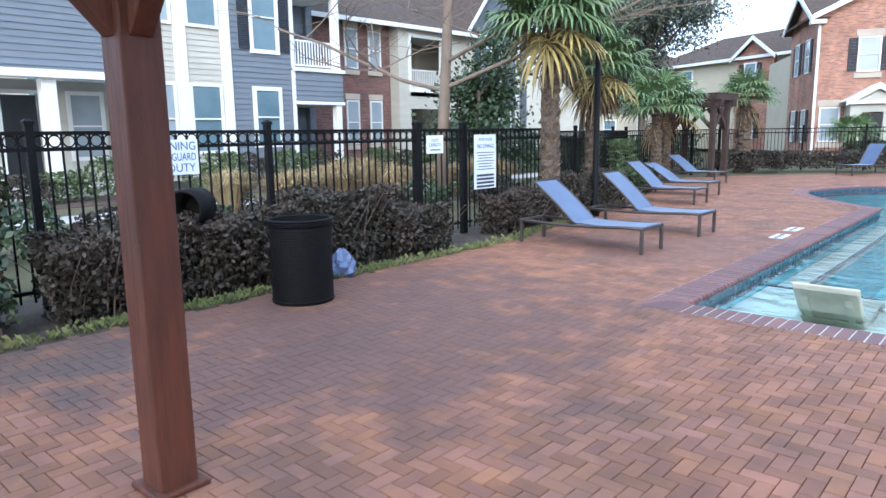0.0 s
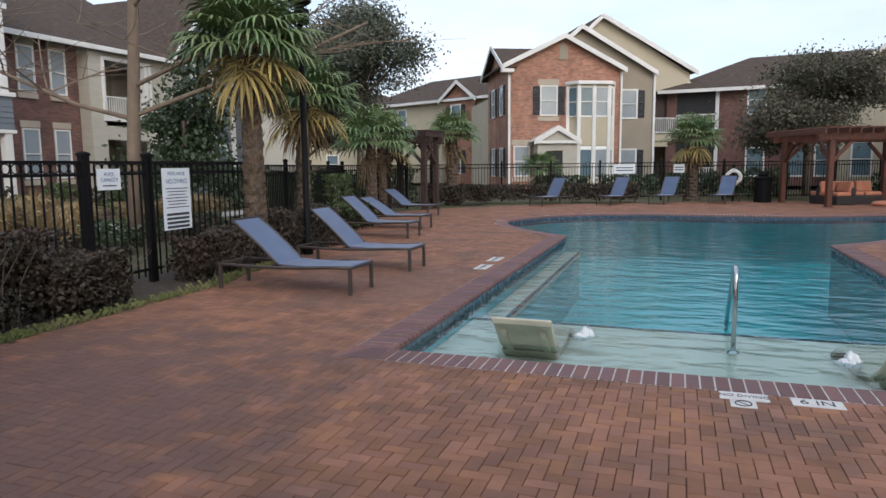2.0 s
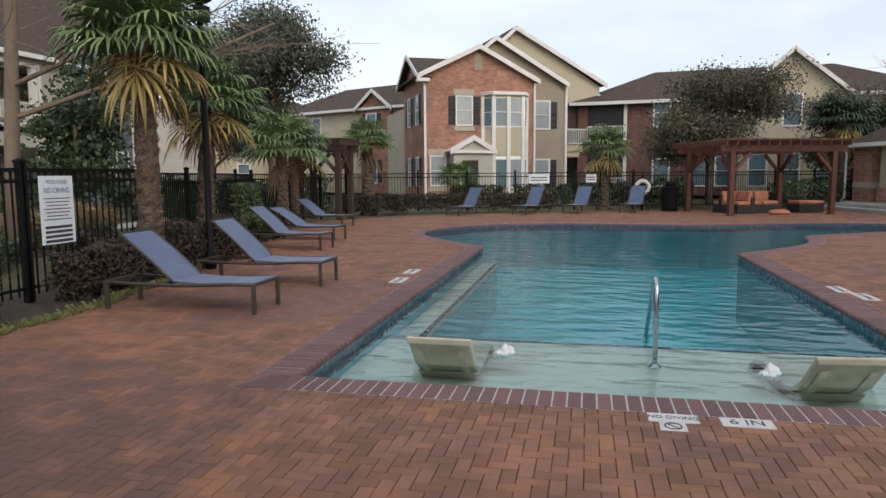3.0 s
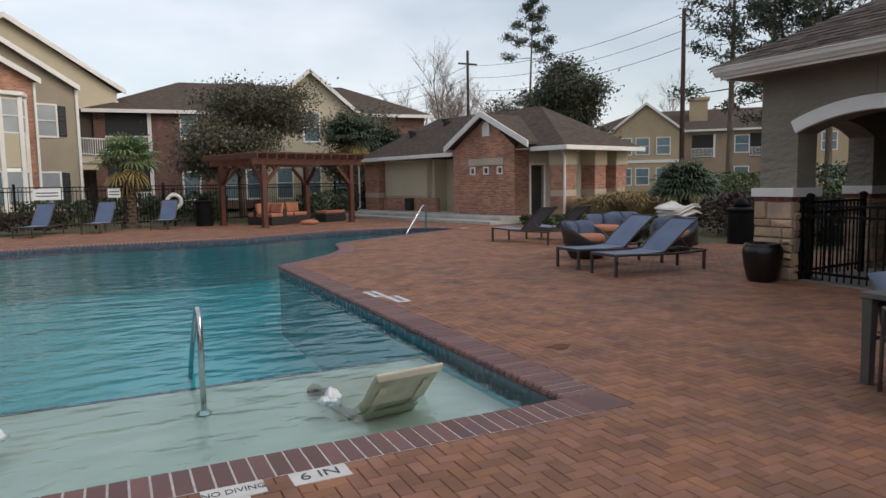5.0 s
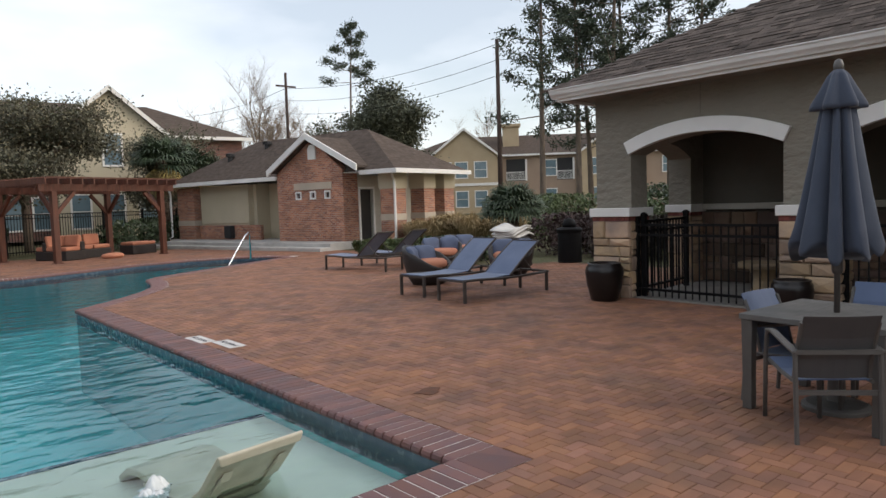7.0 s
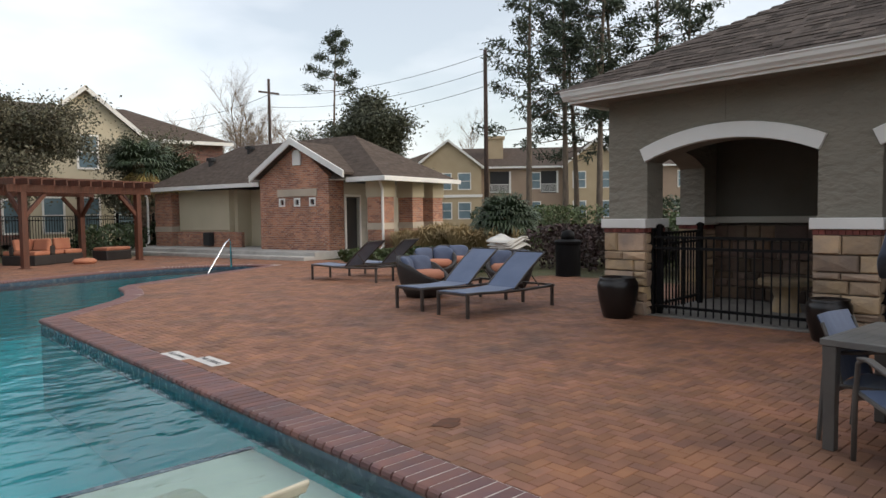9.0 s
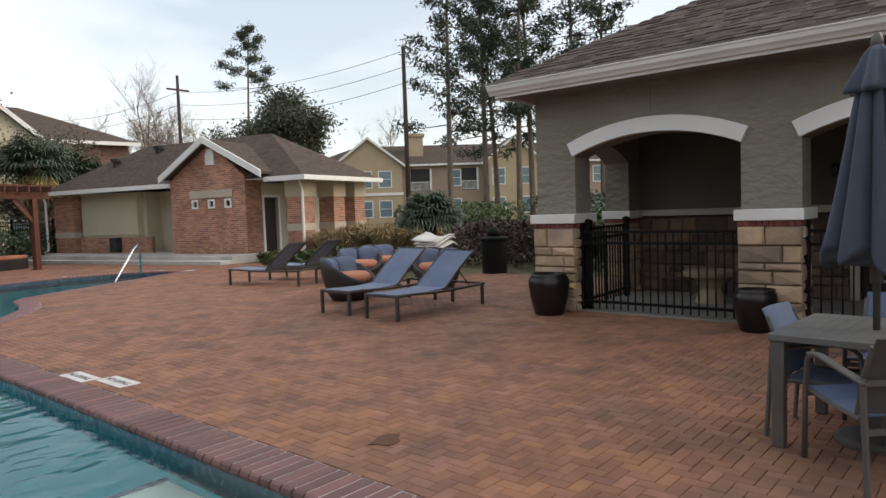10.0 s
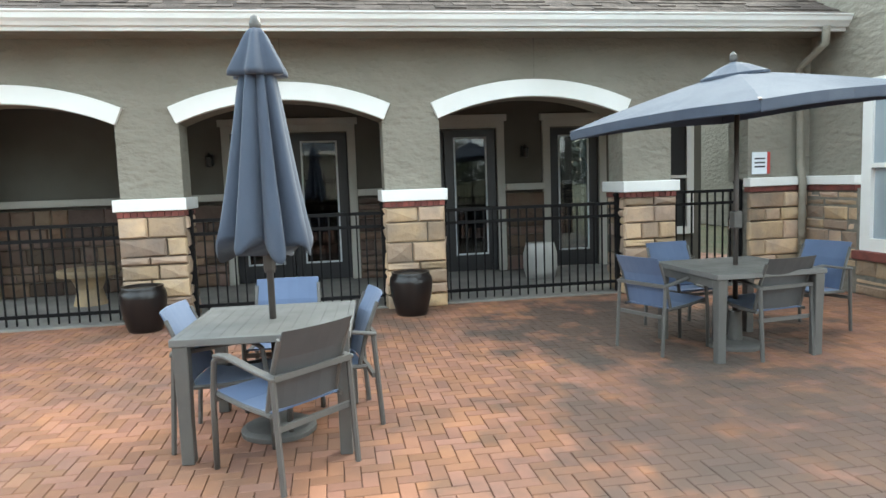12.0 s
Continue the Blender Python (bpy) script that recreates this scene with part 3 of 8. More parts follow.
def siding(parent, m, length, z0, z1, mat, step=0.18, gable=None):
    """Lap boards over a wall front at y=0, one piece a course."""
    me = None
    for k in range(int((z1 - z0) / step)):
        if me is None:
            b = B().add([(0, -0.035, 0), (length, -0.035, 0), (length, -0.012, step), (0, -0.012, step), (0, 0, 0), (length, 0, 0), (length, 0, step), (0, 0, step)],
                        [(0, 1, 2, 3), (4, 5, 1, 0), (3, 2, 6, 7), (4, 0, 3, 7), (1, 5, 6, 2)])
            ob = part("siding_board", b, mat, parent, m=m @ pose(0, 0, z0))
            me = ob.data
        else:
            ob = new("siding_board", me)
            ob.parent = parent
            ob.matrix_basis = m @ pose(0, 0, z0 + k * step)


# the brick house across the pool; local x along its front, y into the house, front corner at the origin
def tri_gable(b, x0, xm, x1, z, top, y, thick=0.25):
    b.add([(x0, y, z), (x1, y, z), (xm, y, top), (x0, y + thick, z), (x1, y + thick, z), (xm, y + thick, top)],
          [(0, 1, 2), (5, 4, 3), (0, 2, 5, 3), (1, 4, 5, 2), (0, 3, 4, 1)])


def slope(b, xe, ze, xm, zm, y0, y1, t=0.12):
    """One roof slab from the eave line xe to the ridge xm."""
    b.add([(xe, y0, ze), (xe, y1, ze), (xm, y1, zm), (xm, y0, zm), (xe, y0, ze + t), (xe, y1, ze + t), (xm, y1, zm + t), (xm, y0, zm + t)],
          [(0, 1, 2, 3), (7, 6, 5, 4), (0, 4, 5, 1), (0, 3, 7, 4), (1, 5, 6, 2)])


def rake(b, xe, ze, xm, zm, y, w=0.24):
    b.add([(xe, y, ze - w + 0.1), (xm, y, zm - w + 0.1), (xm, y, zm + 0.14), (xe, y, ze + 0.14), (xe, y + 0.07, ze - w + 0.1), (xm, y + 0.07, zm - w + 0.1), (xm, y + 0.07, zm + 0.14), (xe, y + 0.07, ze + 0.14)],
          [(0, 1, 2, 3), (7, 6, 5, 4), (0, 4, 5, 1), (3, 2, 6, 7), (0, 3, 7, 4), (1, 5, 6, 2)])


def brick_house():
    house = thing("house", "two-storey red brick and tan siding apartment house with white trim", "house", pose(-9.05, 38.9, 0.2, 0, 0, 27))
    E = 6.85
    part("wall", B().panel(0, 6.7, 0, E, 0.3, [(1.9, 2.82, 4.2, 5.8), (0.35, 1.2, 0.75, 2.4), (2.0, 2.85, 0, 2.1), (3.6, 6.2, 0.4, 5.9)]), M_brick_red, house, "red brick front")
    b = B()
    tri_gable(b, 0, 3.2, 6.7, E, 8.6, 0)
    part("gable", b, M_brick_red, house, "red brick gable")
    part("vent", B().prism([(-0.25, 0), (0.25, 0), (0.25, 0.75), (0, 0.95), (-0.25, 0.75)], 0, 0.06, pose(3.2, 0.02, 7.3, 90, 0, 0)), M_taupe, house, "louvred gable vent", bevel=0.01)
    part("wall", B().panel(6.7, 9.15, 0, E, 0.3, [(7.1, 8.03, 0.6, 2.3), (7.1, 8.03, 4.1, 5.7)], pose(0, 0.9, 0)), M_taupe, house, "taupe siding bay set back")
    b = B()
    tri_gable(b, 1.6, 4.5, 9.0, E, 9.3, 0.9)
    part("gable", b, M_taupe, house, "taupe siding gable")
    part("wall", B().panel(9.15, 11.85, 0, E, 0.3, [(9.3, 11.7, 0.0, 2.4), (9.3, 11.7, 3.2, 5.75)], pose(0, 1.8, 0)), M_beige, house, "beige siding wall with open porches")
    b = B()
    tri_gable(b, 2.5, 6.1, 11.85, E, 10.15, 1.8)
    part("gable", b, M_beige, house, "beige siding gable")
    part("wall", B().box(0, 0.3, 0, 0.3, 5.6, E), M_brick_red, house, "red brick side wall")
    b = B().add([(0, 0.0, E), (0, 5.6, E), (0, 2.8, E + 1.42), (0.3, 0.0, E), (0.3, 5.6, E), (0.3, 2.8, E + 1.42)], [(0, 2, 1), (3, 4, 5), (0, 3, 5, 2), (1, 2, 5, 4)])
    part("gable", b, M_brick_red, house, "red brick side gable")
    part("wall", B().box(0.1, 5.6, 0, 0.4, 13.0, E - 1.2), M_beige, house, "beige siding side wall")
    part("wall", B().box(11.65, 2.1, 0, 11.85, 13, E), M_beige, house)
    part("porch_roof", B().box(11.85, 1.5, 5.75, 14.5, 7.0, 6.0), M_trim, house, bevel=0.01)
    part("wall", B().box(11.85, 3.6, 0, 14.4, 3.9, 5.75), M_beige, house, "beige wall behind the corner balcony")
    part("porch_door", B().box(12.6, 3.54, 3.2, 13.6, 3.6, 5.3), M_door, house)
    part("porch_door", B().box(12.4, 3.54, 0.0, 13.6, 3.6, 2.1), M_door, house)
    part("post", B().box(14.2, 1.66, 0, 14.38, 1.84, 5.75), M_trim, house)
    part("wall", B().box(9.2, 4.6, 0, 11.65, 4.8, E), M_beige, house, "shaded wall inside the porches")
    part("porch_floor", B().box(9.15, 1.7, 2.75, 14.4, 3.6, 3.15), M_beige, house, bevel=0.01)
    for xe, ze, xm, zm, ya, yb in ((-0.4, E, 3.2, 8.58, -0.35, 7.0), (6.9, E - 0.15, 3.2, 8.58, -0.35, 7.0), (1.6, E, 4.5, 9.28, 0.55, 9.0), (9.2, E - 0.18, 4.5, 9.28, 0.55, 9.0),
                                   (2.5, E, 6.1, 10.1, 1.45, 13.0), (12.2, E, 6.1, 10.1, 1.45, 13.0)):
        b = B()
        slope(b, xe, ze, xm, zm, ya, yb)
        part("roof_slope", b, M_shingle_far, house, "brown shingle roof")
    for ya in (-0.35, 5.95):
        b = B().add([(-0.4, ya, E - 0.15), (-0.4, 2.8, E + 1.5), (2.75, 2.8, E + 1.5), (0.3, ya, E - 0.15)], [(0, 3, 2, 1) if ya < 0 else (0, 1, 2, 3)])
        part("roof_slope", b, M_shingle_far, house, "brown shingle roof")
    b = B()
    for xe, ze, xm, zm, y in ((-0.4, E, 3.2, 8.58, -0.4), (6.9, E - 0.15, 3.2, 8.58, -0.4), (1.6, E, 4.5, 9.28, 0.5), (9.2, E - 0.18, 4.5, 9.28, 0.5), (2.5, E, 6.1, 10.1, 1.4), (12.2, E, 6.1, 10.1, 1.4)):
        r = B()
        rake(r, xe, ze, xm, zm, y)
        part("rake_board", r, M_trim, house)
    for ya in (-0.35, 5.95):
        b.bar((-0.42, ya, E - 0.1), (-0.42, 2.8, E + 1.55), 0.07, 0.24)
    b.box(-0.45, -0.42, E - 0.32, 0.25, 0.05, E - 0.12)
    b.box(-0.03, -0.1, 0, 0.1, -0.01, E - 0.2)
    b.box(6.62, -0.1, 0, 6.74, -0.01, E - 0.2)
    b.box(9.05, 0.8, 0, 9.2, 0.91, E - 0.2)
    part("trim", b, M_trim, house, "white eave boards and downspouts", bevel=0.01)
    window_unit(house, pose(1.9, 0, 4.2), 0.92, 1.6, M_glass_blind, 3, trim=0.06)
    window_unit(house, pose(0.35, 0, 0.75), 0.85, 1.65, M_glass_blind, trim=0.06)
    for x, zl, zs in ((1.72, 5.88, 3.85), (0.2, 2.48, 0.4)):
        part("lintel", B().box(x, -0.05, zl, x + 1.25, 0.02, zl + 0.32), M_stone_far, house, "pale stone lintel", bevel=0.01)
        part("sill", B().box(x, -0.08, zs, x + 1.25, 0.02, zs + 0.25), M_stone_far, house, "pale stone sill", bevel=0.01)
    for z in (0.6, 4.1):
        window_unit(house, pose(7.1, 0.9, z), 0.93, 1.6, M_glass_blind, 2, trim=0.08)
    for y in (1.3, 3.5):
        for z in (0.7, 4.3):
            window_unit(house, pose(0.0, y + 0.75, z) @ pose(0, 0, 0, 0, 0, -90), 0.8, 1.65, M_glass_blind, 3, trim=0.05)
    foot = [(3.5, 0.05), (3.95, -0.6), (5.75, -0.6), (6.2, 0.05)]
    for z0, z1 in ((0.0, 0.55), (2.4, 4.05), (5.7, 5.85)):
        part("bay_panel", B().prism(foot, z0, z1), M_beige, house)
    part("bay_roof", B().prism([(3.3, 0.05), (3.85, -0.8), (5.85, -0.8), (6.4, 0.05)], 5.85, 6.05), M_trim, house, bevel=0.03)
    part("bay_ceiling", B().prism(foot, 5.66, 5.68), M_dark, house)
    for x, y in ((3.5, 0.0), (3.95, -0.6), (4.85, -0.61), (5.75, -0.6), (6.2, 0.0)):
        part("bay_post", B().box(x - 0.1, y - 0.06, 0, x + 0.1, y + 0.08, 5.86), M_trim, house)
    for z in (0.6, 4.1):
        for (xa, ya), (xb, yb) in (((3.5, 0.02), (3.95, -0.58)), ((3.95, -0.58), (4.85, -0.58)), ((4.85, -0.58), (5.75, -0.58)), ((5.75, -0.58), (6.2, 0.02))):
            w = math.hypot(xb - xa, yb - ya)
            window_unit(house, pose(xa, ya, z, 0, 0, math.degrees(math.atan2(yb - ya, xb - xa))) @ pose(0.1, 0, 0), w - 0.2, 1.6, M_glass_blind if xa > 4 else M_glass_blue, trim=0.03)
    pr = part("porch", B().panel(1.45, 3.75, 0, 2.7, 0.15, [(1.95, 2.9, 0, 2.15)], pose(0, -1.0, 0)).box(1.45, -0.85, 0, 1.6, 0, 2.7).box(3.6, -0.85, 0, 3.75, 0, 2.7), M_cream, house, "cream entrance porch")
    b = B()
    tri_gable(b, 1.4, 2.6, 3.8, 2.7, 3.4, -1.0, 0.15)
    part("gable", b, M_cream, pr)
    b = B()
    for xe in (1.2, 3.95):
        rake(b, xe, 2.62, 2.6, 3.42, -1.2, 0.26)
        slope(b, xe, 2.64, 2.6, 3.44, -1.15, 0.0, 0.06)
    b.box(1.25, -1.18, 2.54, 3.9, -0.98, 2.7)
    part("hood", b, M_trim, pr, "white gabled hood", bevel=0.01)
    part("door", B().panel(1.96, 2.88, 0, 2.1, 0.05, [(2.2, 2.65, 1.55, 1.67)], pose(0, -0.9, 0)), M_door, house, "black entrance door")
    for x in (9.2, 11.7):
        part("post", B().box(x, 1.66, 0, x + 0.18, 1.84, 6.3), M_trim, house)
    balcony_rail(house, pose(9.3, 1.6, 3.15), 5.0)
    part("screen", B().box(9.3, 2.05, 4.2, 11.7, 2.07, 5.75), M_screen, house, "dark brown porch screen")
    return house


def bath_house():
    """Local x along the front from the far corner, y inwards."""
    house = thing("bath_house", "single-storey red brick and beige siding bath house with hip roof", "house", pose(11.75, 34.2, 0.25, 0, 0, -76.7))
    part("pier", B().box(-0.45, 0, 0, 0.75, 0.6, 2.3), M_brick_red, house)
    part("wall", B().box(0.98, 0.25, 0.0, 4.3, 0.5, 2.35), M_beige, house, "beige siding wall")
    siding(house, pose(0.98, 0.25, 0.7), 3.32, 0, 1.6, M_beige, 0.17)
    part("wall", B().box(0.98, 0.12, 0, 5.15, 0.27, 0.62), M_brick_red, house, "low brick wainscot")
    part("wall", B().box(4.3, 0.5, 0, 4.5, 1.2, 2.35), M_beige, house)
    part("wall", B().box(4.3, 1.2, 0, 7.03, 1.4, 2.35), M_beige, house, "beige wall in the recess")
    part("drinking_fountain", B().box(3.0, -0.12, 0.05, 3.45, 0.12, 0.6), M_dark, house, "dark wall-hung drinking fountain", bevel=0.03)
    part("wall", B().panel(7.03, 10.55, 0, 2.6, 0.78, [(8.1, 8.35, 1.6, 1.85), (8.88, 9.13, 1.6, 1.85), (9.65, 9.9, 1.6, 1.85)], pose(0, -0.5, 0)), M_brick_red, house, "red brick gable wall with three small vents")
    b = B()
    tri_gable(b, 7.03, 9.05, 10.55, 2.6, 3.8, -0.5, 0.3)
    part("gable", b, M_brick_red, house)
    part("lintel", B().box(8.0, -0.54, 1.93, 10.0, -0.48, 2.2), M_stone_far, house, "pale stone band", bevel=0.01)
    for x in (8.1, 8.88, 9.65):
        part("vent", B().panel(x - 0.03, x + 0.28, 1.57, 1.88, 0.08, [(x + 0.03, x + 0.22, 1.63, 1.82)], pose(0, -0.53, 0)), M_trim, house)
        part("grille", B().box(x, -0.38, 1.6, x + 0.25, -0.35, 1.85), M_dark, house)
    part("gable_vent", B().prism([(-0.2, 0), (0.2, 0), (0.2, 0.4), (0.1, 0.55), (-0.1, 0.55), (-0.2, 0.4)], 0, 0.06, pose(9.05, -0.5, 3.05, 90, 0, 0)), M_trim, house, bevel=0.01)
    part("wall", B().panel(0.3, 3.6, 0, 2.4, 0.3, [(0.38, 1.1, 0, 1.9)], pose(10.24, 0.0, 0, 0, 0, 90) @ Matrix.Diagonal((1, -1, 1, 1))), M_cream, house, "cream wall with a dark doorway")
    part("door", B().box(10.38, 0.4, 0, 10.44, 1.08, 1.87), M_door, house, "dark door")
    part("door_frame", B().panel(0.31, 1.18, 0, 1.98, 0.1, [(0.38, 1.1, 0, 1.9)], pose(10.48, 0.0, 0, 0, 0, 90) @ Matrix.Diagonal((1, -1, 1, 1))), M_trim, house)
    for v in (0.15, 1.9, 3.2):
        part("column", B().box(11.75, v, 0, 12.4, v + 0.65, 1.85), M_brick_red, house, "brick porch column")
        part("column_band", B().box(11.73, v - 0.02, 0.72, 12.42, v + 0.67, 0.95), M_stone_far, house)
        part("column_head", B().box(11.71, v - 0.04, 1.85, 12.44, v + 0.69, 2.45), M_beige, house, bevel=0.01)
    part("column_band", B().box(-0.47, -0.02, 0.62, 0.77, 0.62, 0.85), M_stone_far, house)
    part("wall", B().box(-0.4, 3.6, 0, 10.5, 3.8, 2.35), M_beige, house, "rear wall")
    part("wall", B().box(-0.4, 0.6, 0, -0.1, 3.6, 2.35), M_beige, house)
    x0, x1, y0, y1, z0, z1 = -0.6, 13.0, -0.45, 4.1, 2.5, 4.28
    ra, rb, rm = 3.1, 9.75, (y0 + y1) / 2
    b = B().add([(x0, y0, z0), (x1, y0, z0), (x1, y1, z0), (x0, y1, z0), (ra, rm, z1), (rb, rm, z1)], [(0, 1, 5, 4), (1, 2, 5), (2, 3, 4, 5), (3, 0, 4), (3, 2, 1, 0)])
    part("roof", b, M_shingle_far, house, "grey-brown shingle hip roof")
    for xe in (6.9, 11.5):
        b = B()
        slope(b, xe, 2.62, 9.05, 3.84, -0.8, 1.7, 0.08)
        part("gable_roof", b, M_shingle_far, house)
    for x, y in ((2.5, 0.8), (4.3, 1.4)):
        part("roof_vent", B().lathe([(0.12, 0), (0.12, 0.3), (0.2, 0.3), (0.2, 0.42), (0.02, 0.46)], 10, pose(x, y, z0 + (y - y0) * 0.71 - 0.05)), M_dark, house)
    for xe in (6.84, 11.56):
        b = B()
        rake(b, xe, 2.6, 9.05, 3.88, -0.87, 0.2)
        part("rake", b, M_trim, house, "white gable board", bevel=0.01)
    b = B()
    for xa, xb in ((x0, 7.0), (11.4, x1)):
        b.box(xa, y0 - 0.1, z0 - 0.14, xb, y0 + 0.02, z0 + 0.02)
    b.box(x1 - 0.02, y0 - 0.1, z0 - 0.14, x1 + 0.1, y1, z0 + 0.02)
    b.box(x0, y0, z0 - 0.03, x1, y1, z0 - 0.01)
    part("gutter", b, M_trim, house, bevel=0.01)
    for x, y in ((-0.55, -0.2), (12.55, 0.1)):
        part("downspout", B().tube([(x, y - 0.25, z0 - 0.1), (x, y - 0.1, z0 - 0.4), (x, y - 0.1, 0.15), (x, y - 0.25, 0.05)], 0.045, 8), M_trim, house, "white downspout")
    part("plinth", B().box(-1.0, -0.25, -0.3, 12.8, 4.4, 0.0), M_concrete, house)
    return house


brick_house()
bath_house()
steps = thing("terrace_step", "long grey concrete steps in front of the bath house", "steps", pose(11.75, 34.2, 0, 0, 0, -76.7), kind="structure")
part("tread", B().box(-2.0, -1.6, -0.02, 10.9, -0.2, 0.25), M_concrete, steps, bevel=0.015)
part("tread", B().box(-2.0, -2.1, -0.02, 10.9, -1.6, 0.12), M_concrete, steps, bevel=0.015)


def blue_house():
    """The blue-grey siding house beyond the fence. Local x runs along its front (north), local y goes inwards."""
    m = Matrix(((0, -1, 0, -20.5), (1, 0, 0, -0.36), (0, 0, 1, 0.25), (0, 0, 0, 1)))
    house = thing("house", "blue-grey and cream lap siding apartment house with white corner boards", "house", m)
    H = 8.6
    part("wall", B().panel(12.95, 15.5, 0, H, 0.3, [(13.85, 14.8, 1.1, 2.95), (13.85, 14.8, 4.3, 6.5)]), M_bluegrey, house)
    siding(house, pose(12.95, 0, 0.3), 2.55, 0, 8.1, M_bluegrey)
    part("wall", B().panel(9.6, 12.95, 0, H, 0.3, [(9.95, 10.9, 0.9, 3.0), (11.5, 12.5, 0.9, 3.0), (9.95, 10.9, 4.9, 7.0), (11.5, 12.5, 4.9, 7.0)]), M_cream, house)
    siding(house, pose(9.6, 0, 0.3), 1.5, 0, 8.1, M_cream)
    siding(house, pose(11.3, 0, 0.3), 1.4, 0, 8.1, M_cream)
    for x, w in ((9.45, 0.3), (11.0, 0.42), (12.62, 0.36), (15.4, 0.14)):
        part("corner_board", B().box(x, -0.09, 0.1, x + w, -0.02, H), M_trim, house, bevel=0.01)
    part("wall", B().panel(2.0, 9.5, 3.2, H, 0.3, [(4.2, 5.2, 4.3, 6.3)]), M_bluegrey, house)
    siding(house, pose(2.0, 0, 3.35), 7.45, 0, 5.0, M_bluegrey)
    window_unit(house, pose(4.2, -0.02, 4.3), 1.0, 2.0, M_glass_blind, 0, trim=0.12)
    part("eave_board", B().box(1.8, -0.45, 3.0, 9.5, 0.0, 3.22), M_trim, house, bevel=0.02)
    part("wall", B().panel(2.0, 9.6, 0, 3.1, 0.2, [(6.55, 7.55, 0, 2.7), (8.4, 9.3, 0.8, 2.7)], pose(0, 1.6, 0)), M_cream, house)
    part("porch_door", B().box(6.6, 1.66, 0, 7.5, 1.72, 2.65), M_door, house, "black porch door")
    part("door_frame", B().panel(6.45, 7.65, 0, 2.8, 0.08, [(6.55, 7.55, 0, 2.7)], pose(0, 1.55, 0)), M_trim, house)
    window_unit(house, pose(8.4, 1.6, 0.8), 0.9, 1.9, M_glass_blind)
    for x in (7.05, 2.1):
        part("column", B().box(x, -0.3, 0, x + 0.38, 0.08, 3.0).box(x - 0.06, -0.36, 0, x + 0.44, 0.14, 0.3), M_trim, house, "square white porch column", bevel=0.015)
    part("porch_slab", B().box(2.0, -0.5, -0.25, 9.6, 1.7, 0.02), M_concrete, house)
    window_unit(house, pose(13.85, -0.03, 1.1), 0.95, 1.85, M_glass_blue, 0, trim=0.12)
    window_unit(house, pose(13.85, -0.03, 4.3), 0.95, 2.2, M_glass_blue, 3, trim=0.12)
    for z in (0.9, 4.9):
        window_unit(house, pose(9.95, -0.03, z), 0.95, 2.1, M_glass_blind, 0, trim=0.08)
        window_unit(house, pose(11.5, -0.03, z), 1.0, 2.1, M_glass_blue, 0, trim=0.08)
    part("wall_lamp", B().box(13.0, -0.2, 6.6, 13.25, -0.03, 6.95).box(12.95, -0.22, 6.9, 13.3, -0.01, 7.0), M_dark, house, "small dark wall lamp")
    # open porches at the corner
    part("wall", B().box(15.5, 2.2, 0, 17.7, 2.4, H), M_bluegrey, house)
    part("band", B().box(15.5, -0.06, 2.6, 17.75, 2.2, 3.7), M_bluegrey, house)
    siding(house, pose(15.5, -0.06, 2.65), 2.25, 0, 1.05, M_bluegrey)
    part("band_trim", B().box(15.4, -0.14, 3.68, 17.85, 2.2, 3.82).box(15.4, -0.12, 2.5, 17.8, 2.2, 2.62), M_trim, house, bevel=0.01)
    part("upper_band", B().box(15.5, -0.06, 6.6, 17.75, 2.2, H), M_bluegrey, house)
    siding(house, pose(15.5, -0.06, 6.65), 2.25, 0, 1.9, M_bluegrey)
    part("band_trim", B().box(15.4, -0.12, 6.45, 17.8, 2.2, 6.62), M_trim, house, bevel=0.01)
    for z0, z1 in ((0, 2.5), (3.8, 6.45)):
        part("post", B().box(17.4, -0.08, z0, 17.66, 0.18, z1), M_trim, house, "white porch post", bevel=0.01)
    part("porch_door", B().box(15.9, 2.1, 0, 16.9, 2.18, 2.2), M_door, house)
    part("porch_door", B().box(15.9, 2.1, 3.85, 16.9, 2.18, 6.1), M_door, house)
    balcony_rail(house, pose(15.5, 0.0, 3.8), 1.95)
    part("wall", B().box(2.0, 2.4, 0, 2.3, 12, H), M_bluegrey, house)
    part("wall", B().box(17.7, 2.0, 0, 18.0, 12, H), M_bluegrey, house)
    b = B()
    slope(b, -0.7, H - 0.1, 6.0, H + 3.5, 1.5, 18.4, 0.15)
    for i_, p_ in enumerate(b.v):
        b.v[i_] = (p_[1], p_[0], p_[2])
    b.f = [f[::-1] for f in b.f]
    part("roof", b, M_shingle_far, house)
    return house


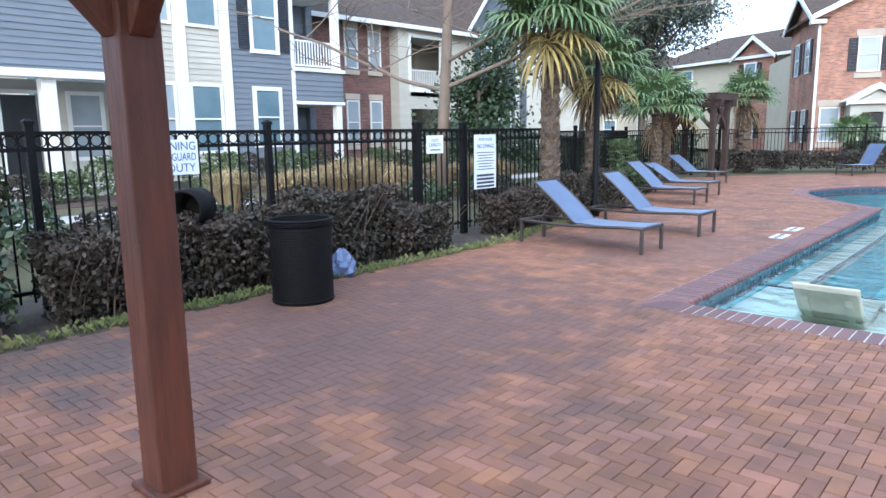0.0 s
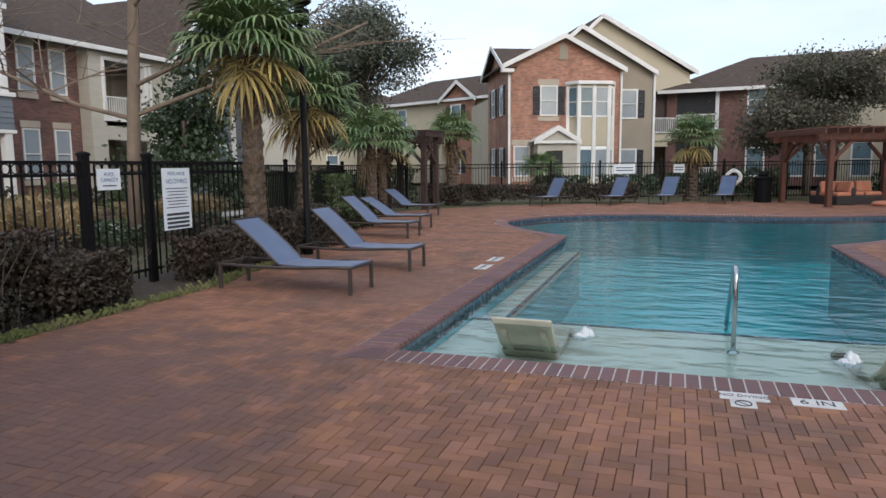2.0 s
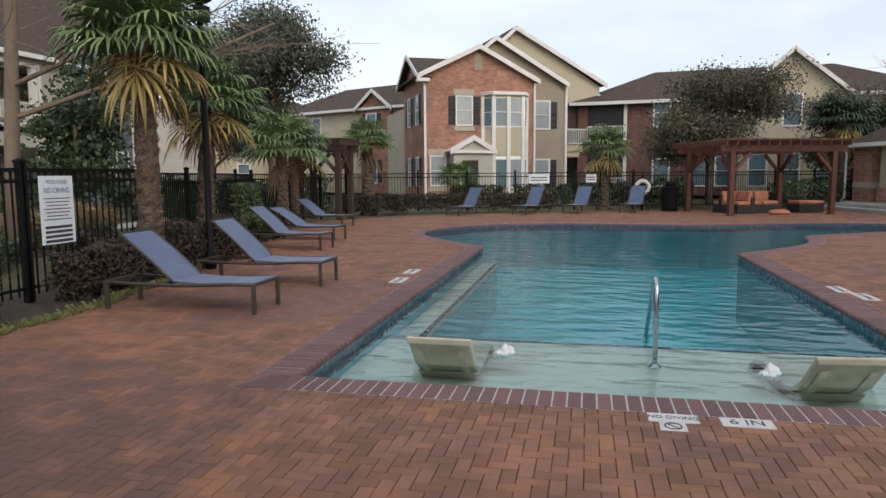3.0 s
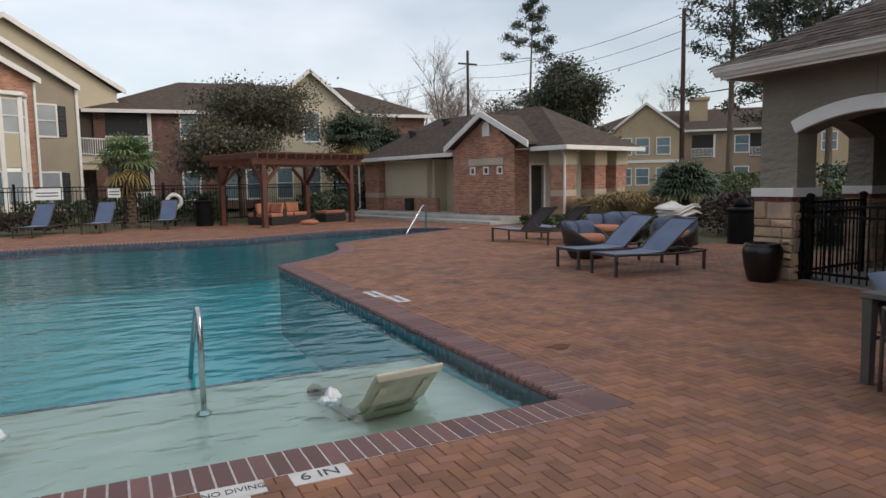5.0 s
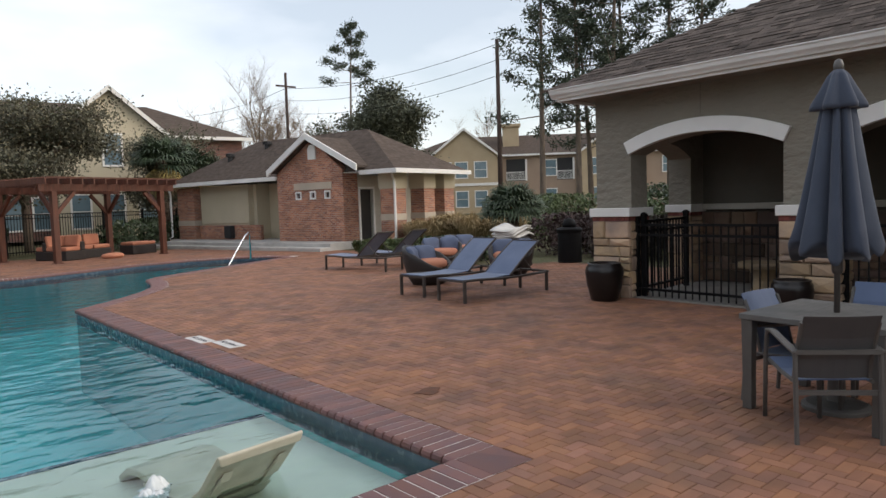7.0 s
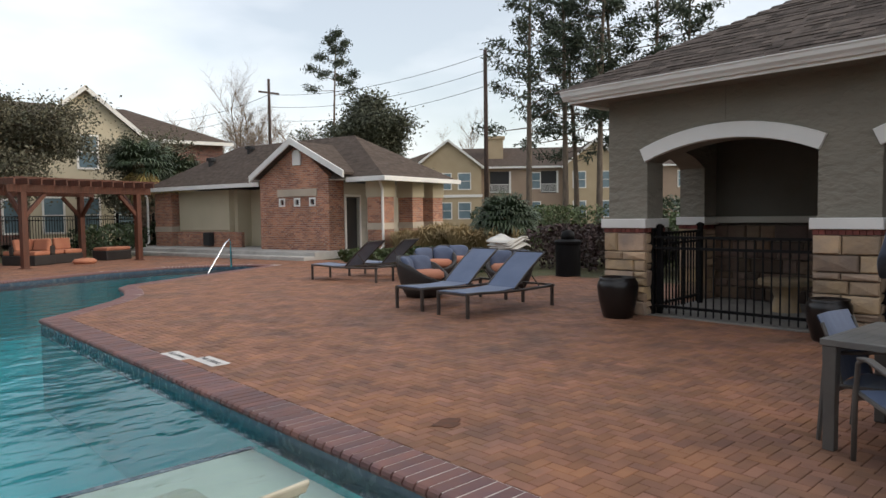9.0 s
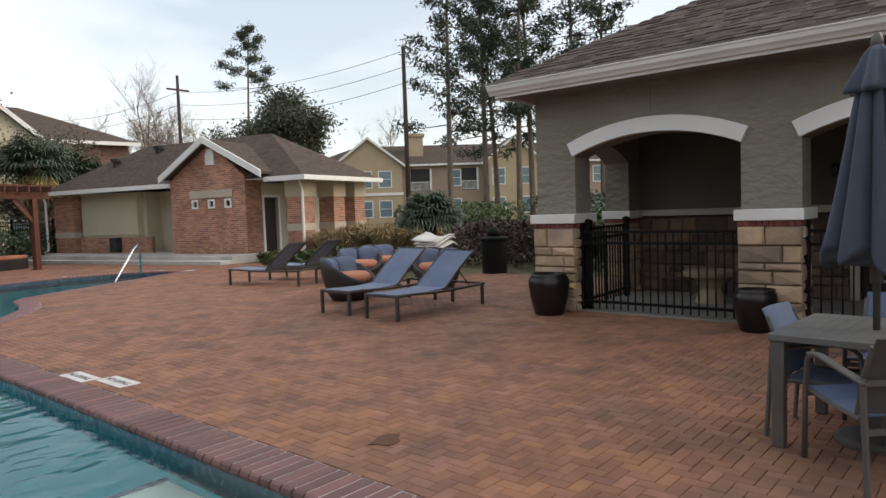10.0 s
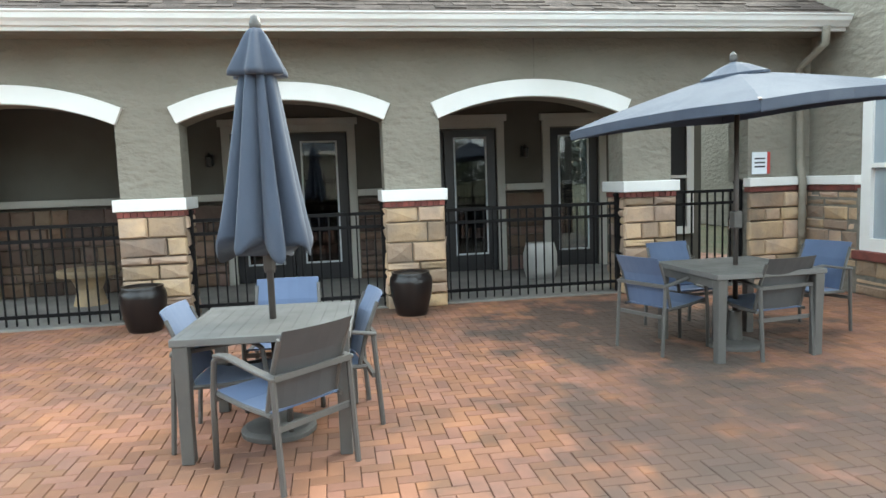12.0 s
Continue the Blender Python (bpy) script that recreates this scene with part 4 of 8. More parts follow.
def back_house():
    """The brick and cream house behind it, with a balcony and a gable."""
    m = Matrix(((0, -1, 0, -24.0), (1, 0, 0, 0), (0, 0, 1, 0.25), (0, 0, 0, 1)))
    house = thing("house", "dark brick and cream siding apartment house with a balcony", "house", m)
    H = 6.5
    part("wall", B().panel(18.0, 23.4, 0, H, 0.3, [(20.6, 21.25, 1.0, 2.9), (20.6, 21.25, 4.5, 6.1), (22.05, 22.75, 1.0, 2.9), (22.05, 22.75, 4.5, 6.1)]), M_brick_dark, house, "dark brick wall")
    for x in (20.6, 22.05):
        for z, h in ((1.0, 1.9), (4.4, 1.7)):
            window_unit(house, pose(x, 0, z), 0.68, h, M_glass_blind, trim=0.05)
            part("lintel", B().box(x - 0.1, -0.05, z + h + 0.08, x + 0.78, 0.02, z + h + 0.34), M_stone_far, house, bevel=0.01)
            part("sill", B().box(x - 0.1, -0.08, z - 0.3, x + 0.78, 0.02, z - 0.08), M_stone_far, house, bevel=0.01)
    part("wall", B().panel(23.4, 29.2, 0, H, 0.3, [(24.2, 26.8, 3.55, 6.0), (24.2, 26.8, 0, 2.6)], pose(0, -0.6, 0)), M_cream, house, "cream siding wall with porches")
    part("wall", B().box(23.4, -0.3, 0, 23.7, 3, H), M_cream, house)
    part("wall", B().box(23.7, 1.85, 0, 34.5, 10, H), M_cream, house, "inner walls and rear of the house")
    part("porch_ceiling", B().box(23.7, -0.5, 6.1, 29.0, 1.8, 6.3), M_cream, house)
    part("wall", B().panel(24.2, 26.8, 0, H, 0.2, [(24.9, 26.3, 4.0, 5.7)], pose(0, 1.6, 0)), M_taupe, house)
    window_unit(house, pose(24.9, 1.6, 4.0), 1.4, 1.7, M_glass_blue)
    part("porch_floor", B().box(24.2, -0.6, 3.2, 26.8, 1.6, 3.52), M_trim, house)
    part("opening_trim", B().panel(24.05, 26.95, 3.4, 6.15, 0.08, [(24.2, 26.8, 3.55, 6.0)], pose(0, -0.68, 0)), M_trim, house, bevel=0.01)
    balcony_rail(house, pose(24.25, -0.5, 3.5), 2.5)
    part("post", B().box(26.5, -0.64, 3.5, 26.75, -0.4, 6.0), M_trim, house)
    part("wall", B().panel(29.2, 34.5, 0, H, 0.3, [(30.2, 30.9, 4.4, 6.0), (32.0, 32.8, 0.8, 2.5)], pose(0, -0.3, 0)), M_bluegrey, house, "blue-grey gable wall")
    b = B()
    tri_gable(b, 28.6, 31.6, 34.6, H, 10.3, -0.3)
    part("gable", b, M_bluegrey, house)
    window_unit(house, pose(30.2, -0.3, 4.4), 0.7, 1.6, M_glass_blue, 2)
    window_unit(house, pose(32.0, -0.3, 0.8), 0.8, 1.7, M_glass_blue)
    part("corner_board", B().box(31.4, -0.42, 0, 31.9, -0.3, H).box(33.3, -0.42, 0, 33.6, -0.3, H), M_trim, house, bevel=0.01)
    b = B()
    b.add([(17.0, -0.5, H), (29.5, -1.1, H), (29.5, 6.0, H + 3.9), (17.0, 6.0, H + 3.9), (17.0, -0.5, H - 0.15), (29.5, -1.1, H - 0.15)], [(0, 1, 2, 3), (4, 5, 1, 0)])
    slope(b, 28.2, H - 0.1, 31.6, 10.4, -0.8, 8)
    slope(b, 35.0, H - 0.1, 31.6, 10.4, -0.8, 8)
    part("roof", b, M_shingle_far, house, "brown shingle roof")
    b = B()
    rake(b, 28.2, H - 0.1, 31.6, 10.4, -0.86)
    rake(b, 35.0, H - 0.1, 31.6, 10.4, -0.86)
    b.bar((17.0, -0.55, H - 0.08), (29.5, -1.15, H - 0.08), 0.1, 0.2)
    part("trim", b, M_trim, house, bevel=0.01)
    return house


blue_house()
back_house()


# ---- houses farther off ----
def far_house(label, m, w, d, h, mat, gables, windows, rise=2.6, porches=()):
    """A long two-storey house: hip roof along its length, gables (x0, x1, top, material) standing forward of the front."""
    house = thing("house", label, "house", m)
    part("wall", B().box(0, 0, 0, w, d, h), mat, house)
    b = B().add([(-0.5, -0.5, h), (w + 0.5, -0.5, h), (w + 0.5, d + 0.5, h), (-0.5, d + 0.5, h), (d / 2, d / 2, h + rise), (w - d / 2, d / 2, h + rise)],
                [(0, 1, 5, 4), (1, 2, 5), (2, 3, 4, 5), (3, 0, 4), (3, 2, 1, 0)])
    part("roof", b, M_shingle_far, house, "brown shingle roof")
    part("eave_board", B().box(-0.5, -0.54, h - 0.18, w + 0.5, -0.48, h + 0.02), M_trim, house)
    for x0, x1, top, gm, fwd in gables:
        part("gable_bay", B().box(x0, -fwd, 0, x1, 0.0, h), gm, house)
        b = B()
        tri_gable(b, x0, (x0 + x1) / 2, x1, h, top, -fwd)
        part("gable", b, gm, house)
        b, r = B(), B()
        for xe in (x0 - 0.4, x1 + 0.4):
            rake(b, xe, h - 0.2, (x0 + x1) / 2, top, -fwd - 0.4)
            slope(r, xe, h - 0.2, (x0 + x1) / 2, top, -fwd - 0.36, d / 2)
        part("rake", b, M_trim, house)
        part("gable_roof", r, M_shingle_far, house)
    for u, z, ww, hh, s, y in windows:
        window_unit(house, pose(u, y, z), ww, hh, M_glass_blue, s, trim=0.08)
    for u0, u1, z0, z1, y in porches:
        # flat near-black sheet on the wall stands in for a shaded porch opening
        part("porch_shade_sheet", B().box(u0, y - 0.02, z0, u1, y + 0.02, z1), M_dark, house)
        part("porch_post", B().box(u1 - 0.1, y - 0.12, z0, u1 + 0.1, y + 0.05, z1), M_trim, house)
        balcony_rail(house, pose(u0, y - 0.1, z0), u1 - u0)
    return house


# wing to the left of the brick house, and the long house to its right
far_house("brick and beige apartment wing with a brown roof", pose(-25.5, 55.0, 0.2, 0, 0, -24), 16.0, 8.0, 6.4, M_beige, [(9.5, 12.5, 7.6, M_brick_red, 0.3)],
          [(10.2, 4.2, 0.9, 1.7, 3, -0.3), (13.6, 4.2, 0.9, 1.7, 0, 0), (10.2, 0.8, 0.9, 1.7, 3, -0.3), (13.6, 0.8, 0.9, 1.7, 0, 0), (4.0, 4.2, 0.9, 1.7, 0, 0)], 2.2)
far_house("two-storey beige and brick apartment house with balconies", pose(-0.6, 45.3, 0.2, 0, 0, -6), 19.6, 9.0, 5.75, M_brick_dark, [(9.3, 14.7, 8.2, M_beige, 0.9)],
          [(4.6, 0.6, 0.9, 1.6, 0, 0), (4.6, 4.2, 0.9, 1.6, 0, 0), (6.8, 0.6, 0.9, 1.6, 0, 0), (8.2, 0.6, 0.9, 1.7, 0, 0), (8.2, 4.0, 0.9, 1.6, 0, 0), (9.9, 0.6, 0.9, 1.8, 0, -0.9), (11.6, 0.6, 0.9, 1.8, 0, -0.9), (13.3, 0.6, 0.9, 1.8, 0, -0.9),
           (11.6, 4.0, 0.9, 1.7, 0, -0.9), (18.4, 0.6, 1.0, 1.8, 0, 0)], 2.3, [(0.6, 2.9, 3.3, 5.6, 0), (0.6, 2.9, 0.1, 2.6, 0)])
tan_house = far_house("tan and rosy three-storey apartment house far behind the trees", pose(47.0, 63.0, 0.3, 0, 0, -44), 36.0, 11.0, 6.3, M_salmon,
          [(3.2, 10.4, 9.2, M_tan, 0.9), (19.5, 26.0, 9.0, M_tan, 0.9)],
          [(x, z, 1.3, 1.7, 0, y) for z in (0.7, 3.9) for x, y in ((4.0, -0.9), (5.8, -0.9), (7.9, -0.9), (15.6, 0), (20.4, -0.9), (23.4, -0.9), (28.5, 0), (32, 0))], 2.6,
          [(11.4, 13.6, 3.4, 5.8, 0), (17.0, 18.8, 3.4, 5.8, 0)])
part("chimney", B().box(11.2, 2.0, 5.0, 13.0, 3.6, 9.6).box(11.0, 1.8, 9.6, 13.2, 3.8, 9.9), M_tan, tan_house, "square tan chimney with a cap")
part("band", B().box(3.1, -0.98, 3.0, 10.5, -0.9, 3.3), M_trim, tan_house, "white band between the storeys")
far_house("cream apartment house far behind the first row", pose(-50.0, -5.0, 0.2, 0, 0, 82), 34.0, 10.0, 6.2, M_cream, [(6.0, 12.0, 8.6, M_bluegrey, 0.8), (22.0, 28.0, 8.6, M_bluegrey, 0.8)],
          [(x, z, 1.0, 1.6, 0, 0) for z in (0.8, 3.9) for x in (2.0, 4.2, 14.0, 17.0, 20.0, 30.0)], 2.4)
far_house("beige apartment house far behind the trellis", pose(-46.0, 52.0, 0.2, 0, 0, 22), 26.0, 10.0, 6.2, M_beige, [(8.0, 14.0, 8.8, M_cream, 0.8)],
          [(x, z, 1.0, 1.6, 0, 0) for z in (0.8, 3.9) for x in (2.0, 5.0, 16.0, 19.0, 23.0)], 2.4)

# ---- fences ----
def fence_run(name, label, p, q, h=1.7, bay=2.35, step=0.125, rings=True, thick=0.018, low=0.08):
    """A black iron fence from p to q: posts with caps, three rails, square pickets and, along the top, a row of rings."""
    p, q = Vector((*p, 0)), Vector((*q, 0))
    length = (q - p).length
    yaw = math.degrees(math.atan2(q.y - p.y, q.x - p.x))
    fence = thing(name, label, "fence", pose(p.x, p.y, 0, 0, 0, yaw), kind="structure")
    top, mid = h - 0.05, h - 0.2
    for z in (low + 0.1, mid, top):
        part("rail", B().box(0, -0.02, z - 0.018, length, 0.02, z + 0.018), M_black, fence)
    nb = max(1, round(length / bay))
    post = None
    for k in range(nb + 1):
        if post is None:
            b = B().box(-0.035, -0.035, 0, 0.035, 0.035, h + 0.03)
            b.rings([[(-s, -s, z), (s, -s, z), (s, s, z), (-s, s, z)] for s, z in ((0.045, h + 0.03), (0.045, h + 0.06), (0.012, h + 0.085))])
            post = part("post", b, M_black, fence)
        else:
            ob = new("post", post.data)
            ob.parent, ob.matrix_basis = fence, pose(length * k / nb, 0, 0)
    picket, ringme = None, None
    k, x = 0, step
    while x < length - 0.05:
        if picket is None:
            picket = part("picket", B().box(-thick / 2, -thick / 2, low, thick / 2, thick / 2, h - 0.06), M_black, fence, m=pose(x, 0, 0))
        else:
            ob = new("picket", picket.data)
            ob.parent, ob.matrix_basis = fence, pose(x, 0, 0)
        if rings:
            if ringme is None:
                rr = (top - mid) / 2 - 0.02
                pts = [(rr * math.cos(2 * math.pi * i / 12), 0, rr * math.sin(2 * math.pi * i / 12)) for i in range(13)]
                ringme = part("ring", B().tube(pts, 0.008, 5), M_black, fence, m=pose(x + step / 2, 0, (top + mid) / 2))
            else:
                ob = new("ring", ringme.data)
                ob.parent, ob.matrix_basis = fence, pose(x + step / 2, 0, (top + mid) / 2)
        x += step
    return fence


fence_run("fence_west", "black iron fence with a row of rings along the planting bed", (-6.75, -3.0), (-6.75, 7.2))
fence_run("gate_west", "black iron pool gate with closely set bars", (-6.75, 7.25), (-6.75, 8.25), bay=1.0)
fence_run("fence_west", "black iron fence panel that carries the pool rules", (-6.75, 8.3), (-6.75, 10.7))
fence_run("fence_west", "black iron fence behind the palms", (-6.75, 10.7), (-9.6, 19.5), rings=False, h=1.65)
fence_run("fence_west", "black iron fence running back to the trellis", (-9.6, 19.5), (-9.0, 28.5), rings=False, h=1.65)
fence_run("fence_north", "black iron fence on the far side of the pool", (-9.0, 28.5), (-3.0, 30.5), rings=False, h=1.65)
fence_run("fence_north", "black iron fence behind the far loungers", (-3.0, 30.5), (4.5, 32.5), rings=False, h=1.65)
fence_run("fence_north", "black iron fence behind the far pergola", (4.5, 32.5), (12.4, 37.0), rings=False, h=1.65)

# ---- furniture ----
M_mulch = material("brown_mulch", (0.10, 0.065, 0.045), (0.06, 0.04, 0.03), 5, 0.95, 0, 0.9, 25, distance=0.03)
M_mortar_pale = material("pale_mortar", (0.6, 0.55, 0.52), (0.42, 0.38, 0.36), 20, 0.95)
M_stain = material("rusty_stain", (0.075, 0.03, 0.015), (0.13, 0.05, 0.025), 14, 0.85)
M_sling = material("blue_mesh_sling", (0.085, 0.125, 0.22), (0.07, 0.105, 0.19), 3, 0.6, 0, 0.3, 250, distance=0.002, sheen=0.2)
M_sling_grey = material("grey_mesh_sling", (0.07, 0.07, 0.07), (0.06, 0.06, 0.063), 3, 0.65, 0, 0.3, 250, distance=0.002)
M_frame = material("bronze_powder_coat", (0.075, 0.06, 0.052), (0.06, 0.05, 0.045), 8, 0.45, 0.2, 0.1, 90)
M_frame_grey = material("grey_powder_coat", (0.1, 0.095, 0.088), (0.085, 0.08, 0.076), 8, 0.5, 0.1, 0.1, 90)
M_table = material("grey_slat_tabletop", (0.125, 0.122, 0.115), (0.105, 0.102, 0.097), 5, 0.5, 0, 0.1, 60)
M_canvas = material("slate_blue_canvas", (0.05, 0.065, 0.095), (0.04, 0.052, 0.08), 3, 0.85, 0, 0.35, 120, distance=0.004, sheen=0.12)
M_glaze = material("dark_glazed_pot", (0.008, 0.006, 0.006), (0.013, 0.009, 0.008), 5, 0.35, 0, 0.1, 20, coat=0.25, spec=0.3)
M_chrome = material("brushed_steel", (0.6, 0.61, 0.62), (0.5, 0.51, 0.52), 20, 0.22, 1.0, 0.05, 80)
M_fibre = material("white_moulded_plastic", (0.55, 0.51, 0.40), (0.47, 0.43, 0.33), 2.5, 0.45, 0, 0.05, 30, stain=(0.28, 0.25, 0.16), stain_scale=2.5, stain_amount=0.7)
M_wicker = material("dark_woven_wicker", (0.016, 0.013, 0.013), (0.028, 0.022, 0.02), 30, 0.6, 0, 0.8, 70, distance=0.01)
M_orange = material("orange_cushion", (0.46, 0.19, 0.11), (0.4, 0.15, 0.09), 3, 0.8, 0, 0.2, 60)
M_bluecloth = material("dusty_blue_cushion", (0.085, 0.11, 0.18), (0.07, 0.092, 0.15), 3, 0.8, 0, 0.2, 60)
M_tarp = material("white_folded_cover", (0.6, 0.58, 0.54), (0.45, 0.43, 0.4), 3, 0.6, 0, 0.4, 12, distance=0.03)
M_signwhite = material("white_sign_plate", (0.75, 0.78, 0.8), (0.68, 0.72, 0.76), 2, 0.4)
M_inkblue = material("blue_sign_ink", (0.04, 0.12, 0.28), None, 3, 0.6)
M_inkred = material("red_sign_ink", (0.5, 0.06, 0.05), None, 3, 0.6)
M_inkdark = material("dark_ink", (0.05, 0.05, 0.06), None, 3, 0.6)
M_markertile = material("white_marker_tile", (0.62, 0.6, 0.57), (0.5, 0.48, 0.46), 6, 0.5, 0, 0.1, 40)
M_foam = material("white_foam", (0.8, 0.82, 0.82), (0.7, 0.74, 0.75), 10, 0.4)
M_ring = material("white_ring_buoy", (0.75, 0.74, 0.72), (0.68, 0.66, 0.63), 3, 0.5)


def text_part(words, size, m, mat, parent, name="lettering", align="CENTER", squeeze=1.0):
    """Flat letters, centred on the origin of m and facing its z axis."""
    cu = bpy.data.curves.new(name, "FONT")
    cu.body, cu.size, cu.align_x, cu.align_y, cu.extrude, cu.space_line = words, size, align, "CENTER", 0.0008, 0.95
    ob = new(name, cu)
    me = bpy.data.meshes.new_from_object(ob)
    bpy.data.objects.remove(ob)
    ob = new(name, me)
    me.materials.clear()
    me.materials.append(mat)
    ob.parent = parent
    ob.matrix_basis = m @ Matrix.Diagonal((squeeze, 1, 1, 1))
    return ob


def lounger(m, back=42, label="", group="blue sling loungers"):
    """A sling lounger: foot end at x=0, head at x=1.95, width along y."""
    ob = thing("sun_lounger", label or "blue mesh sling sun lounger with bronze frame and raised back", "lounger", m, group)
    L, W, Z = 1.95, 0.64, 0.34
    for y in (0.02, W - 0.02):
        part("side_rail", B().tube([(0.0, y, Z), (0.3, y, Z - 0.005), (0.8, y, Z - 0.03), (1.15, y, Z - 0.035), (1.5, y, Z - 0.03), (L, y, Z - 0.02)], 0.021, 8), M_frame, ob, smooth=True)
        for x in (0.02, L - 0.05):
            part("leg", B().box(x - 0.022, y - 0.022, 0, x + 0.022, y + 0.022, Z), M_frame, ob, bevel=0.006)
    for x in (0.02, 1.1, L - 0.05):
        part("cross_bar", B().bar((x, 0.02, Z - 0.01), (x, W - 0.02, Z - 0.01), 0.04, 0.03), M_frame, ob)
    hinge = 1.02
    seat = [(x, Z + 0.015 - 0.03 * math.sin(min(x / 1.02, 1) * math.pi * 0.9) * 0.8) for x in np.linspace(0.01, hinge, 10)]
    c, s = math.cos(radians(back)), math.sin(radians(back))
    rest = [(hinge + c * d, Z - 0.01 + s * d + 0.02 * math.sin(d / 0.85 * math.pi)) for d in np.linspace(0, 0.88, 8)]

    def sheet(pts):
        b = B()
        b.rings([[(x, 0.035, z - 0.006), (x, W - 0.035, z - 0.006), (x, W - 0.035, z + 0.006), (x, 0.035, z + 0.006)] for x, z in pts])
        return b
    part("seat_sling", sheet(seat), M_sling, ob, "blue mesh seat", smooth=False)
    part("back_sling", sheet(rest), M_sling, ob, "blue mesh backrest")
    for y in (0.03, W - 0.03):
        part("back_rail", B().tube([(x, y, z) for x, z in rest], 0.017, 8), M_frame, ob, smooth=True)
    part("back_top", B().bar((rest[-1][0], 0.03, rest[-1][1]), (rest[-1][0], W - 0.03, rest[-1][1]), 0.03, 0.03), M_frame, ob)
    for y in (0.07, W - 0.07):
        part("prop", B().tube([(hinge + c * 0.45, y, Z + s * 0.45 - 0.02), (1.66, y, Z - 0.03)], 0.009, 6), M_frame, ob)
    return ob


for (x, y, rz, bk) in ((-3.57, 8.05, 0, 40), (-3.57, 9.99, 0, 42), (-5.3, 14.3, -4, 40), (-5.75, 16.3, -6, 30), (-7.0, 20.4, -14, 34)):
    lounger(pose(x, y + 0.64, 0, 0, 0, 180 + rz), bk, "blue mesh sling lounger with raised back beside the hedge")
for (x, y, rz) in ((-4.35, 27.0, 62), (-1.9, 27.9, 66), (0.0, 28.7, 68), (2.2, 29.4, 70)):
    lounger(pose(x - 0.3, y - 0.9, 0, 0, 0, rz), 55, "blue mesh sling lounger facing the pool by the far fence")
lounger(pose(7.2, 11.44, 0, 0, 0, 0), 38, "blue mesh sling lounger with raised back in front of wicker chairs")
lounger(pose(7.15, 10.42, 0, 0, 0, 0), 36, "blue mesh sling lounger with raised back in front of wicker chairs")
lounger(pose(8.9, 17.3, 0, 0, 0, -76), 40, "bronze-framed lounger turned towards the pool house")
lounger(pose(10.0, 17.4, 0, 0, 0, -76), 40, "bronze-framed lounger turned towards the pool house")


def arm_chair(m, label, sling=None):
    """A stacking chair with arms, facing local +x, centred on its seat."""
    ob = thing("dining_chair", label, "chair", m @ Matrix.Scale(0.93, 4), "chairs round the tables")
    W, sl = 0.52, sling or M_sling
    for s in (-1, 1):
        y = s * W / 2
        part("back_leg", B().tube([(-0.33, y, 0), (-0.31, y, 0.3), (-0.29, y, 0.61)], 0.017, 6), M_frame_grey, ob)
        part("front_leg", B().tube([(0.26, y, 0), (0.25, y, 0.4), (0.22, y, 0.62), (0.17, y, 0.655)], 0.017, 6), M_frame_grey, ob, smooth=True)
        part("arm", B().rings([[(x, y - 0.025, z - 0.011), (x, y + 0.025, z - 0.011), (x, y + 0.025, z + 0.011), (x, y - 0.025, z + 0.011)] for x, z in ((-0.31, 0.60), (-0.1, 0.63), (0.1, 0.665), (0.2, 0.655))]), M_frame_grey, ob, bevel=0.008)
        part("seat_rail", B().tube([(-0.24, y * 0.92, 0.39), (0.0, y * 0.92, 0.40), (0.25, y * 0.92, 0.43)], 0.015, 6), M_frame_grey, ob)
        part("back_rail", B().tube([(-0.20, y * 0.9, 0.40), (-0.25, y * 0.9, 0.60), (-0.33, y * 0.9, 0.80)], 0.014, 6), M_frame_grey, ob)
    for x, z in ((-0.285, 0.33), (-0.30, 0.60), (0.25, 0.40)):
        part("stretcher", B().bar((x, -W / 2, z), (x, W / 2, z), 0.025, 0.03), M_frame_grey, ob)
    b = B().rings([[(x, -W * 0.45, z - 0.006), (x, W * 0.45, z - 0.006), (x, W * 0.45, z + 0.006), (x, -W * 0.45, z + 0.006)] for x, z in ((-0.22, 0.40), (-0.1, 0.385), (0.08, 0.395), (0.25, 0.44))])
    part("seat", b, M_sling, ob, "blue mesh seat")
    b = B().rings([[(x + 0.02 * (1 - (k / 3 - 1) ** 2) * -1.5, (k / 3 - 1) * W * 0.45, z) for k in range(7)] + [(x + 0.008 + 0.02 * (1 - (k / 3 - 1) ** 2) * -1.5, (k / 3 - 1) * W * 0.45, z) for k in range(6, -1, -1)]
                   for x, z in ((-0.205, 0.41), (-0.235, 0.54), (-0.285, 0.69), (-0.365, 0.845))])
    part("backrest", b, sl, ob, "woven mesh back")
    return ob


